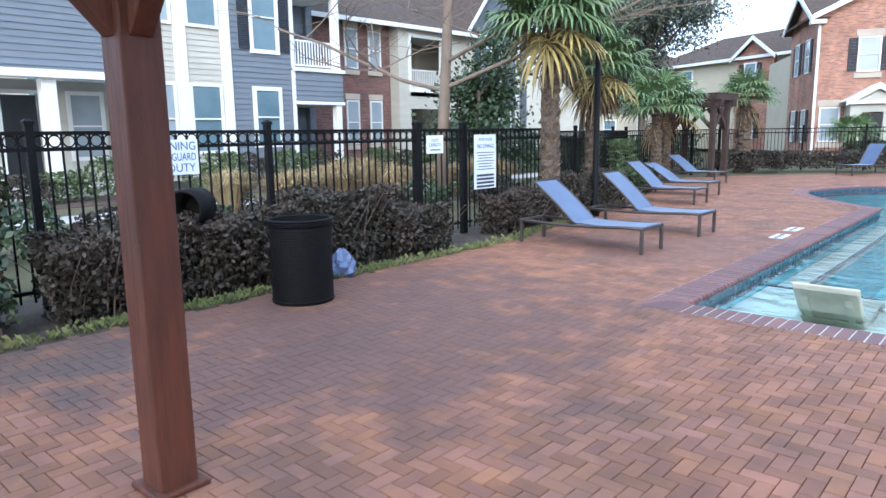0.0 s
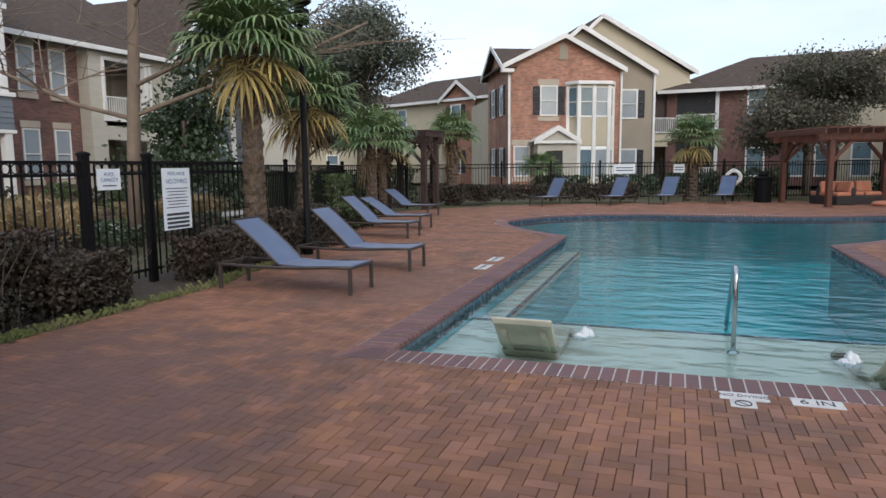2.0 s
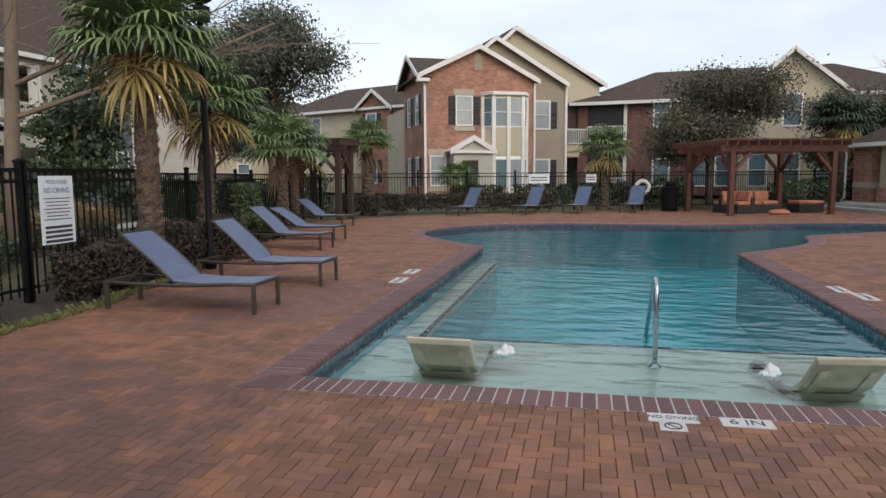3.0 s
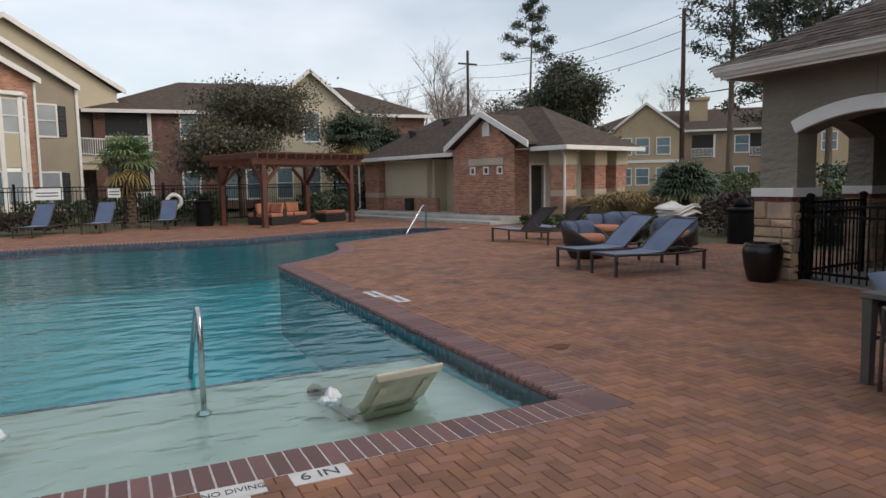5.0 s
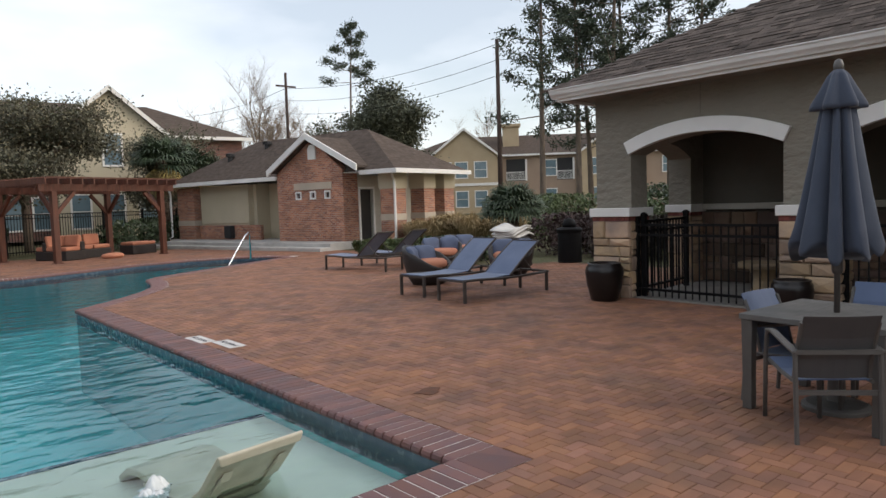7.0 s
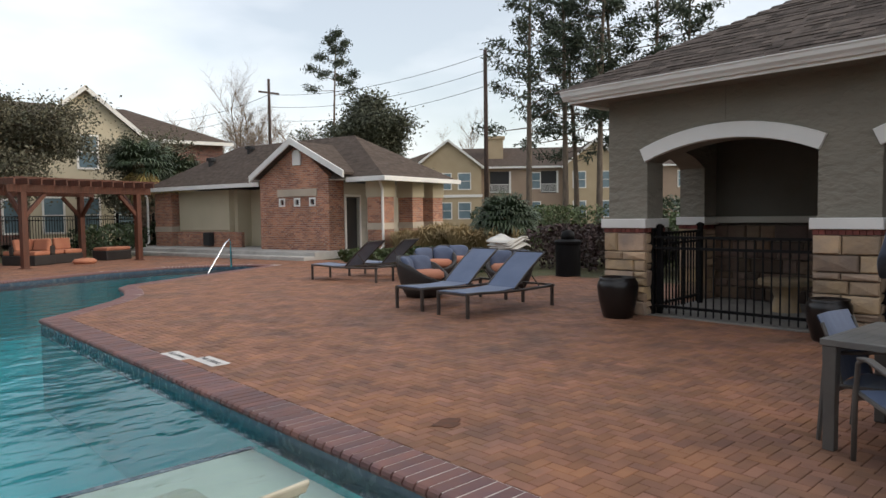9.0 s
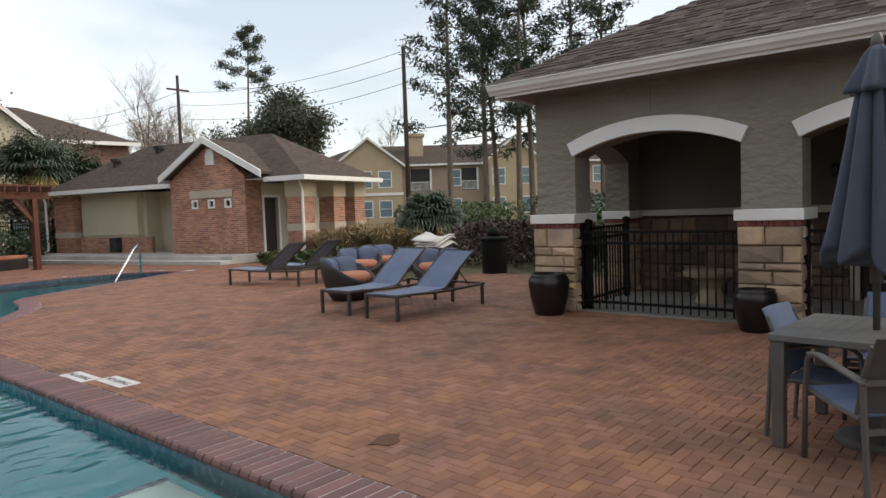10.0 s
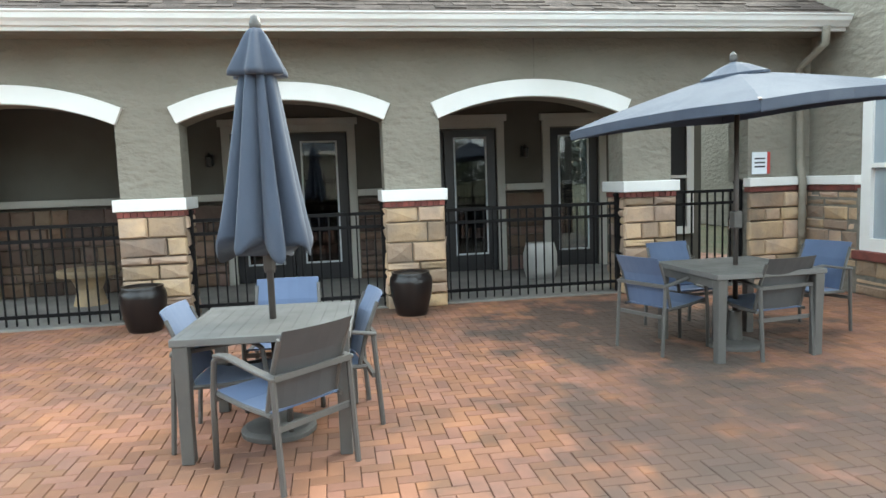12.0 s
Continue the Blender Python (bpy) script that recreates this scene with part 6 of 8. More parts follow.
# stone base at the inner corner and along the wing
ob = thing("stone_base", "irregular pale stone wall base with white ledge", "wall", kind="structure")
rnd = random.Random(31)
part("core", B().box(FX - 0.05, -1.53, 0, FX + FT, -0.72, 1.2).box(5.3, -1.55, 0, FX, -1.47, 0.4).box(8.17, -1.55, 0.5, FX, -1.47, 1.2).box(5.3, -1.55, 0.5, 6.43, -1.47, 1.2), M_mortar, ob)
stone_face(ob, pose(FX - 0.1, -0.68, 0, 0, 0, -90), 0.85, 0, 1.165, rnd)
stone_face(ob, pose(FX - 0.1, -1.46, 0, 0, 0, 180), 0.83, 0, 1.165, rnd)
stone_face(ob, pose(8.17, -1.46, 0, 0, 0, 180), 1.74, 0, 0.4, rnd)
stone_face(ob, pose(6.43, -1.46, 0, 0, 0, 180), 1.2, 0, 1.165, rnd)
part("ledge", B().box(FX - 0.13, -1.56, 1.24, FX + 0.02, -0.67, 1.345).box(8.17, -1.57, 1.24, FX - 0.13, -1.41, 1.345).box(5.2, -1.57, 1.24, 6.43, -1.41, 1.345), M_trim, ob, "white ledge", bevel=0.01)
part("brick_band", B().box(FX - 0.10, -1.51, 1.175, FX + 0.02, -0.69, 1.235).box(8.19, -1.55, 1.175, FX - 0.1, -1.44, 1.235), M_darkbrick, ob)

# white arch bands
for y0, y1 in ARCHES:
    b, n, w = B(), 24, 0.19
    ya, yb = y0 - 0.02, y1 + 0.02
    half = (yb - ya) / 2
    r = (half * half + RISE * RISE) / (2 * RISE)
    cz, a0 = SPRING + RISE - r, math.asin(half / r)
    ring = []
    for k in range(n + 1):
        a = -a0 + 2 * a0 * k / n
        e = 1.0 if 0 < k < n else 1.0
        ring.append([(x, (ya + yb) / 2 + rr * math.sin(a), cz + rr * math.cos(a)) for x, rr in ((FX - 0.05, r - 0.005), (FX - 0.05, r + w), (FX + 0.05, r + w), (FX + 0.05, r - 0.005))])
    b.rings(ring)
    setting("trim_arch", b, M_trim, "white arched trim over the porch opening", "trim", bevel=0.008)
# control joints in the stucco
b = B()
for y in (7.70, 4.86, 2.0):
    b.box(FX - 0.004, y - 0.006, 2.6, FX + 0.01, y + 0.006, WALL_TOP - 0.05)
setting("trim_joint", b, M_mortar, "thin control joints in the stucco", "trim")
# downspout in the corner
ob = thing("downspout", "painted downspout in the corner of the wall", "downspout", kind="structure")
part("pipe", B().tube([(EX - 0.08, -1.26, EZ - 0.12), (EX - 0.05, -1.28, EZ - 0.3), (FX - 0.09, -1.34, EZ - 0.5), (FX - 0.12, -1.35, 1.5), (FX - 0.17, -1.35, 1.3), (FX - 0.17, -1.35, 0.1)], 0.045, 8), M_stucco, ob, smooth=True)

# porch back wall: wainscot, rails, doors and lamps
ob = thing("wainscot", "brown stone wainscot with a pale rail along the porch wall", "wall", kind="structure")
rnd = random.Random(41)
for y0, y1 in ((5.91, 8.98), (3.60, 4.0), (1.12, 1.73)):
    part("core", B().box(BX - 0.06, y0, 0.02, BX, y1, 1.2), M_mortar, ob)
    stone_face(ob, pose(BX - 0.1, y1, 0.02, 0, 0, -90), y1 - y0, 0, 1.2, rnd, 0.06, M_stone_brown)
    part("rail", B().box(BX - 0.13, y0, 1.26, BX, y1, 1.36), M_stucco_pale, ob, bevel=0.008)


def glazed_door(y0, y1, leaves, label):
    d = thing("door_%d" % len([o for o in bpy.data.objects if o.name.startswith("door_")]), label, "door", pose(BX, y1, 0.02, 0, 0, -90), kind="structure")
    w = y1 - y0
    part("casing", B().panel(-0.12, w + 0.12, 0, 2.36, 0.06, [(0, w, 0, 2.2)], pose(0, -0.05, 0)).box(-0.16, -0.07, 2.3, w + 0.16, 0.01, 2.4), M_stucco_pale, d, "pale grey casing", bevel=0.006)
    lw = w / leaves
    for k in range(leaves):
        x = k * lw
        leaf = part("leaf", B().panel(x + 0.01, x + lw - 0.01, 0.01, 2.19, 0.05, [(x + 0.17, x + lw - 0.17, 0.28, 2.05)], pose(0, 0.03, 0)), M_door, d, bevel=0.004)
        part("bead", B().panel(x + 0.15, x + lw - 0.15, 0.26, 2.07, 0.02, [(x + 0.175, x + lw - 0.175, 0.285, 2.045)], pose(0, 0.015, 0)), M_bead, leaf, "thin pale glazing bead")
        part("pane", B().box(x + 0.17, 0.05, 0.28, x + lw - 0.17, 0.058, 2.05), M_blackglass, leaf)
        part("handle", B().tube([(x + lw - 0.09, 0.02, 1.0), (x + lw - 0.09, -0.04, 1.0), (x + lw - 0.2, -0.04, 1.0)], 0.011, 6), M_chrome, leaf)
    return d


glazed_door(4.12, 5.79, 2, "pair of black glazed doors with pale beads")
glazed_door(1.85, 3.48, 2, "pair of black glazed doors with pale beads")
glazed_door(0.20, 1.00, 1, "single black glazed door with a pale bead")
w1 = thing("window_1", "dark sash window in the porch wall", "window", pose(BX, -0.62, 0.55, 0, 0, -90), kind="structure")
window_unit(w1, pose(0, 0, 0), 0.68, 1.65, M_dark)
w2 = thing("window_2", "white sash window in the stucco wing", "window", pose(8.05, -1.56, 0.62, 0, 0, 180), kind="structure")
window_unit(w2, pose(0, 0, 0), 1.5, 1.66, M_glass_blind, trim=0.12)
part("sill", B().box(-0.15, -0.14, -0.22, 1.7, 0.0, -0.12), M_darkbrick, w2, "brick sill", bevel=0.01)
for y in (6.08, 1.42):
    ob = thing("wall_lamp", "small black lantern on the porch wall", "lamp", pose(BX, y, 1.85))
    part("plate", B().box(-0.03, -0.05, -0.08, 0, 0.05, 0.08), M_lamp, ob)
    part("arm", B().tube([(-0.02, 0, 0.05), (-0.1, 0, 0.1), (-0.13, 0, 0.05)], 0.008, 6), M_lamp, ob)
    part("lantern", B().lathe([(0.0, -0.1), (0.035, -0.09), (0.05, 0.03), (0.06, 0.04), (0.01, 0.09)], 8, pose(-0.13, 0, 0)), M_lamp, ob)
ob = thing("fire_table", "low round stone table on the porch", "table", pose(10.6, 7.5, 0.02))
part("top", B().lathe([(0.0, 0.38), (0.36, 0.38), (0.37, 0.43), (0.36, 0.46), (0.0, 0.46)], 24), M_stone, ob)
part("foot", B().lathe([(0.0, 0.0), (0.2, 0.0), (0.15, 0.2), (0.22, 0.38)], 20), M_stone, ob)
ob = thing("porch_stool", "pale woven stool on the porch", "stool", pose(10.6, 1.5, 0.02))
part("drum", B().lathe([(0.0, 0), (0.2, 0), (0.24, 0.15), (0.24, 0.35), (0.2, 0.5), (0, 0.5)], 20), M_concrete, ob, smooth=True)
# red and white notice on the gate post
ob = thing("notice", "small white and red notice beside the porch entrance", "sign", pose(FX - 0.02, -0.76, 1.52, 0, 0, -90))
part("plate", B().box(0, -0.012, -0.13, 0.2, 0.0, 0.14), M_signwhite, ob)
part("red_edge", B().box(0.2, -0.013, -0.13, 0.24, 0.0, 0.14), M_inkred, ob)
part("print", B().box(0.03, -0.016, 0.05, 0.17, -0.013, 0.07).box(0.03, -0.016, 0.0, 0.17, -0.013, 0.02).box(0.03, -0.016, -0.05, 0.17, -0.013, -0.03), M_inkdark, ob)
for y0, y1 in ARCHES:
    fence_run("porch_rail", "low black iron railing across the porch arch", (FX + 0.1, y0 + 0.02), (FX + 0.1, y1 - 0.02), h=1.15, bay=9, step=0.105, rings=False, thick=0.016, low=0.04)
fence_run("porch_gate", "black iron gate panel standing open inside the porch", (FX + 0.2, 8.72), (FX + 1.6, 8.82), h=1.2, bay=9, step=0.105, rings=False, low=0.06)
fence_run("porch_rail", "black iron gate across the narrow porch entrance", (FX + 0.1, -0.66), (FX + 0.1, 0.28), h=1.25, bay=9, step=0.105, rings=False, low=0.04)

# shingle courses on the slope over the arcade, one tab a piece near the eave
slope_d = Vector((ridge_x - EX, 0, ridge_z - EZ)).normalized()
nrm = Vector((-slope_d.z, 0, slope_d.x))
b = B()
rnd = random.Random(51)
for c in range(24):
    y = -2.0 - rnd.uniform(0, 0.3)
    p = Vector((EX - 0.03, 0, EZ + 0.02)) + slope_d * 0.143 * c
    hip_y = NY1 + 0.5 - (p.x - EX) * 1.0
    while y < hip_y:
        wdt = rnd.choice((0.14, 0.2, 0.28, 0.33))
        t = rnd.choice((0.008, 0.014, 0.02))
        ya, yb = max(y, -2.0), min(y + wdt - 0.004, hip_y)
        if yb > ya:
            q = [p, p + slope_d * 0.15]
            b.add([(*(q[0] + nrm * t).xz, 0), (*(q[1] + nrm * 0.004).xz, 0)] and [
                (q[0].x + nrm.x * t, ya, q[0].z + nrm.z * t), (q[0].x + nrm.x * t, yb, q[0].z + nrm.z * t), (q[1].x + nrm.x * 0.006, yb, q[1].z + nrm.z * 0.006), (q[1].x + nrm.x * 0.006, ya, q[1].z + nrm.z * 0.006),
                (q[0].x, ya, q[0].z - 0.004), (q[0].x, yb, q[0].z - 0.004)], [(1, 0, 3, 2), (0, 1, 5, 4), (4, 3, 0), (1, 2, 5)])
        y += wdt
sh = part("shingles", b, M_shingle, bpy.data.objects["roof"], "brown-grey architectural shingles")
sh["kind"] = "stuff"


# ---- pergolas and the sofa set ----
def pergola(name, label, m, w, d, h, posts, over=0.5, beams=True, dark=None, slatted=True):
    """Square posts, braces, beams and a slatted top."""
    ob = thing(name, label, "pergola", m)
    mt = dark or M_wood
    for x, y in posts:
        part("post", B().box(x - 0.09, y - 0.09, 0, x + 0.09, y + 0.09, h - 0.02), mt, ob, bevel=0.01)
        part("plinth", B().box(x - 0.13, y - 0.13, 0, x + 0.13, y + 0.13, 0.03), mt, ob, bevel=0.01)
        sx, sy = (1 if x < w / 2 else -1), (1 if y < d / 2 else -1)
        part("brace", B().bar((x + sx * 0.05, y, h - 0.75), (x + sx * 0.7, y, h - 0.05), 0.1, 0.12), mt, ob, bevel=0.008)
        part("brace", B().bar((x, y + sy * 0.05, h - 0.75), (x, y + sy * 0.7, h - 0.05), 0.1, 0.12), mt, ob, bevel=0.008)
    ys = sorted({p[1] for p in posts})
    for y in ys:
        for o in (-0.07, 0.07):
            part("beam", B().box(-over, y + o - 0.025, h - 0.02, w + over, y + o + 0.025, h + 0.22), mt, ob, bevel=0.008)
    k = 0
    while -over + k * 0.4 <= w + over:
        x = -over + k * 0.4
        part("rafter", B().box(x - 0.022, -over, h + 0.2, x + 0.022, d + over, h + 0.38), mt, ob)
        k += 1
    k = 0
    while slatted and -over + k * 0.25 <= d + over:
        y = -over + k * 0.25
        part("slat", B().box(-over, y - 0.02, h + 0.381, w + over, y + 0.02, h + 0.42), mt, ob)
        k += 1
    return ob


pergola("pergola", "red-stained timber pergola over an outdoor sofa set", pose(5.1, 27.2, 0, 0, 0, 20), 4.0, 3.1, 2.32, [(0, 0), (4.0, 0), (0, 3.1), (4.0, 3.1)])
pergola("pergola", "red-stained timber pergola at the end of the deck", pose(-2.65, 1.26, 0, 0, 0, 0) @ pose(0, -4.0, 0), 3.6, 4.0, 2.78, [(0, 0), (3.6, 0), (0, 4.0), (3.6, 4.0)], over=0.15)
pergola("trellis", "dark timber gate trellis between the palms", pose(-9.9, 23.6, 0, 0, 0, -5), 1.5, 1.0, 2.4, [(0, 0), (1.5, 0), (0, 1.0), (1.5, 1.0)], over=0.3, dark=M_wood_dark)


def sofa(m, w, label):
    ob = thing("outdoor_sofa", label, "sofa", m, "wicker sofas under the pergola")
    part("base", B().box(0, 0, 0, w, 0.8, 0.32).box(0, 0.62, 0.32, w, 0.8, 0.62), M_wicker, ob, bevel=0.03)
    n = max(1, round(w / 0.7))
    for k in range(n):
        part("seat_cushion", B().box(k * w / n + 0.02, 0.02, 0.32, (k + 1) * w / n - 0.02, 0.62, 0.46), M_orange, ob, "orange seat cushion", bevel=0.04)
        part("back_cushion", B().box(k * w / n + 0.04, 0.0, 0.0, (k + 1) * w / n - 0.04, 0.14, 0.4, pose(0, 0.5, 0.46, -12, 0, 0)), M_orange, ob, "orange back cushion", bevel=0.05)
    return ob


sofa(pose(5.4, 28.6, 0, 0, 0, 25), 2.1, "dark wicker sofa with orange cushions")
sofa(pose(4.9, 29.6, 0, 0, 0, -60), 1.4, "dark wicker sofa with orange cushions")
for x, y in ((8.0, 29.3),):
    ob = thing("ottoman", "dark wicker ottoman with an orange cushion", "ottoman", pose(x, y, 0, 0, 0, 25))
    part("base", B().box(0, 0, 0, 1.1, 0.7, 0.34), M_wicker, ob, bevel=0.03)
    part("cushion", B().box(0.02, 0.02, 0.34, 1.08, 0.68, 0.46), M_orange, ob, bevel=0.04)
ob = thing("floor_cushion", "orange cushion lying on the deck", "cushion", pose(7.0, 28.2, 0, 0, 0, 10))
part("pad", B().rings([[(0.36 * f * math.cos(a) * (1 + 0.12 * math.cos(4 * a)), 0.3 * f * math.sin(a), z) for a in [2 * math.pi * i / 20 for i in range(20)]] for f, z in ((0.8, 0), (1, 0.06), (1, 0.1), (0.8, 0.16), (0.3, 0.19))]), M_orange, ob, smooth=True)


# ---- signs ----
def fence_sign(m, w, h, label, lines, bars=()):
    """A plate facing local -y; lines are (words, size, height above its middle)."""
    ob = thing("sign", label, "sign", m)
    part("plate", B().box(-w / 2, -0.006, -h / 2, w / 2, 0.006, h / 2), M_signwhite, ob, bevel=0.002)
    for words, size, z, sq in lines:
        text_part(words, size, pose(0, -0.009, z, 90, 0, 0), M_inkblue, ob, squeeze=sq)
    if bars:
        b = B()
        for z, bw, bh in bars:
            b.box(-bw / 2, -0.0085, z - bh / 2, bw / 2, -0.007, z + bh / 2)
        part("small_print", b, M_inkdark, ob, "lines of small print")
    return ob


XS = -6.69
fence_sign(pose(XS, 3.40, 1.385, 0, 0, 90), 0.62, 0.37, "white sign with blue lifeguard warning on the fence", [("WARNING", 0.125, 0.115, 0.95), ("NO LIFEGUARD", 0.115, 0.0, 0.7), ("ON DUTY", 0.125, -0.115, 0.95)])
fence_sign(pose(XS, 7.54, 1.435, 0, 0, 90), 0.37, 0.27, "small white pool capacity sign on the gate", [("POOL", 0.07, 0.06, 0.9), ("CAPACITY", 0.07, -0.01, 0.85)], [(-0.08, 0.22, 0.015)])
fence_sign(pose(XS, 8.76, 1.13, 0, 0, 90), 0.57, 0.88, "tall white pool rules sign on the fence", [("POOL RULES", 0.07, 0.36, 0.9), ("NO DIVING", 0.1, 0.25, 0.85)],
           [(0.15 - 0.045 * k, 0.46 - 0.05 * (k % 3), 0.012) for k in range(7)] + [(-0.22 - 0.06 * k, 0.46, 0.035) for k in range(4)])
for x, y, w, h in ((-2.0, 30.65, 0.9, 0.4), (0.2, 31.25, 0.45, 0.35)):
    ob = thing("sign", "plain white notice on the far fence", "sign", pose(x, y, 1.35, 0, 0, 15))
    part("plate", B().box(-w / 2, -0.02, -h / 2, w / 2, 0.0, h / 2), M_signwhite, ob)
    part("print", B().box(-w * 0.4, -0.024, 0.03, w * 0.4, -0.021, 0.07).box(-w * 0.4, -0.024, -0.08, w * 0.4, -0.021, -0.04), M_inkdark, ob)

# ---- plants ----
def leaf_material(name, c1, c2, rough=0.6, spread=0.35, trans=0.0):
    return material(name, c1, c2, 1.3, rough, 0, 0.1, 40, spread=spread, island=True)


M_leaf_dark = leaf_material("dark_glossy_leaves", (0.030, 0.052, 0.022), (0.05, 0.075, 0.03), 0.45)
M_leaf_hedge = leaf_material("winter_hedge_leaves", (0.03, 0.027, 0.016), (0.062, 0.042, 0.032), 0.7, 0.5)
# shade inside the hedges is put into this dark leaf colour
M_leaf_inner_shade = leaf_material("shade_darkened_inner_leaves", (0.025, 0.022, 0.014), (0.04, 0.032, 0.022), 0.9)
M_leaf_dark2 = leaf_material("dull_dark_leaves", (0.065, 0.075, 0.05), (0.105, 0.112, 0.075), 0.8)
M_leaf_green = leaf_material("clipped_green_leaves", (0.05, 0.085, 0.025), (0.09, 0.11, 0.04), 0.6)
M_leaf_red = leaf_material("burgundy_leaves", (0.05, 0.02, 0.02), (0.035, 0.022, 0.018), 0.7)
M_leaf_oak = leaf_material("grey_green_oak_leaves", (0.06, 0.075, 0.052), (0.105, 0.115, 0.08), 0.7)
M_leaf_brown = leaf_material("brown_green_oak_leaves", (0.075, 0.08, 0.05), (0.12, 0.108, 0.07), 0.7)
M_needle = leaf_material("pine_needles", (0.03, 0.048, 0.028), (0.05, 0.065, 0.04), 0.7)
M_palm = leaf_material("palm_fronds", (0.08, 0.15, 0.055), (0.17, 0.22, 0.09), 0.5, 0.3)
M_palm_dark = leaf_material("dark_spiky_fronds", (0.035, 0.062, 0.032), (0.06, 0.085, 0.045), 0.5, 0.3)
M_palm_dead = leaf_material("dry_yellow_fronds", (0.42, 0.31, 0.10), (0.27, 0.21, 0.08), 0.7, 0.45)
M_palm_brown = leaf_material("dry_brown_fronds", (0.22, 0.14, 0.07), (0.15, 0.10, 0.05), 0.8, 0.3)
M_straw = leaf_material("straw_grass", (0.40, 0.30, 0.16), (0.30, 0.22, 0.11), 0.9, 0.3)
M_tuft = leaf_material("green_edge_grass", (0.10, 0.13, 0.035), (0.20, 0.19, 0.08), 0.9, 0.35)
M_bark = material("grey_brown_bark", (0.16, 0.12, 0.09), (0.09, 0.07, 0.055), 6, 0.9, 0, 0.8, 25, stretch=(1, 1, 0.3), distance=0.03)
M_bark_pale = material("pale_smooth_bark", (0.24, 0.18, 0.13), (0.17, 0.125, 0.095), 5, 0.9, 0, 0.5, 25, stretch=(1, 1, 0.4), distance=0.02)
M_twig = material("bare_twigs", (0.15, 0.115, 0.09), (0.10, 0.08, 0.065), 6, 0.9)
M_palmtrunk = material("fibrous_palm_trunk", (0.15, 0.105, 0.07), (0.06, 0.043, 0.032), 14, 0.95, 0, 1.0, 30, distance=0.04)


def leaves(b, pts, size, rng, flat=0.0, length=1.7):
    """A small folded leaf at each point, turned at random."""
    n = len(pts)
    d = rng.normal(size=(n, 3))
    d[:, 2] *= 1 - flat
    d /= np.linalg.norm(d, axis=1)[:, None]
    e = np.cross(d, rng.normal(size=(n, 3)))
    e /= np.linalg.norm(e, axis=1)[:, None]
    s = size * rng.uniform(0.6, 1.35, (n, 1))
    q = np.stack([pts - d * s * length / 2, pts + e * s / 2, pts + d * s * length / 2, pts - e * s / 2], 1).reshape(-1, 3)
    o = len(b.v)
    b.v += [tuple(p) for p in q.tolist()]
    b.f += [(o + 4 * i, o + 4 * i + 1, o + 4 * i + 2, o + 4 * i + 3) for i in range(n)]
    return b


def box_cloud(rng, n, x0, x1, y0, y1, z0, z1, shell=0.6, wob=0.08):
    """Points in a clipped box, most of them near its faces."""
    u = rng.uniform(-1, 1, (n, 3))
    k = int(n * shell)
    ax = rng.integers(0, 3, k)
    sg = rng.choice((-1, 1), k)
    sg[ax == 2] = 1
    u[np.arange(k), ax] = sg * rng.uniform(0.82, 1.04, k)
    c = np.array([(x0 + x1) / 2, (y0 + y1) / 2, (z0 + z1) / 2])
    h = np.array([(x1 - x0) / 2, (y1 - y0) / 2, (z1 - z0) / 2])
    p = c + u * h
    p += wob * np.stack([np.sin(p[:, 1] * 5 + p[:, 2] * 4), np.sin(p[:, 0] * 5 + p[:, 2] * 6), np.sin(p[:, 0] * 7 + p[:, 1] * 4.3) * 0.9], 1)
    return p


def hedge(name, label, x0, x1, y0, y1, h, mat, n, size=0.035, seed=1, twigs=60, m=None, z0=0.02, wob=0.06, cat="hedge"):
    rng = np.random.default_rng(seed)
    ob = thing(name, label, cat, m)
    part("foliage", leaves(B(), box_cloud(rng, n, x0, x1, y0, y1, z0 + 0.12, h, 0.55, wob), size, rng), mat, ob)
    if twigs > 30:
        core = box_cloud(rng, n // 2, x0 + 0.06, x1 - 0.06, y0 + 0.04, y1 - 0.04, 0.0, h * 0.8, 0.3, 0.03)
        part("inner_foliage", leaves(B(), core, size * 1.15, rng), M_leaf_inner_shade, ob, "dense inner growth coloured dark for the shade within")
    b = B()
    for k in range(twigs):
        x, y = rng.uniform(x0 + 0.1, x1 - 0.1), rng.uniform(y0 + 0.1, y1 - 0.1)
        dx, dy = rng.normal(0, 0.1, 2)
        b.tube([(x, y, -0.02), (x + dx * 0.5, y + dy * 0.5, h * 0.5), (x + dx * 1.6, y + dy * 1.6, h * rng.uniform(0.8, 1.05))], [0.009, 0.006, 0.003], 4)
    if twigs:
        part("undergrowth", b, M_twig, ob)
    return ob


# bed along the west fence
setting("planting_bed", B().prism([(-7.4, -4), (-5.56, -4), (-5.5, 1), (-5.6, 5), (-5.72, 8.5), (-6.15, 10.8), (-7.1, 14.7), (-8.5, 18.6), (-9.6, 19.0), (-8.0, 14.0), (-7.4, 10.6)], -0.06, -0.012), M_soil, "dark bare soil bed along the fence", "bed")
hedge("hedge", "tall dark evergreen shrub beside the fence", -6.6, -5.9, -0.4, 1.62, 1.55, M_leaf_dark, 5200, 0.05, 1)
hedge("hedge", "clipped hedge with thin winter leaves along the fence", -6.5, -5.8, 1.9, 3.0, 0.72, M_leaf_hedge, 5200, 0.036, 2)
hedge("hedge", "clipped hedge with thin winter leaves along the fence", -6.5, -5.85, 3.0, 4.5, 0.78, M_leaf_hedge, 6500, 0.036, 3)
hedge("hedge", "clipped hedge with thin winter leaves along the fence", -6.5, -5.9, 4.55, 5.9, 0.92, M_leaf_hedge, 6200, 0.036, 4)
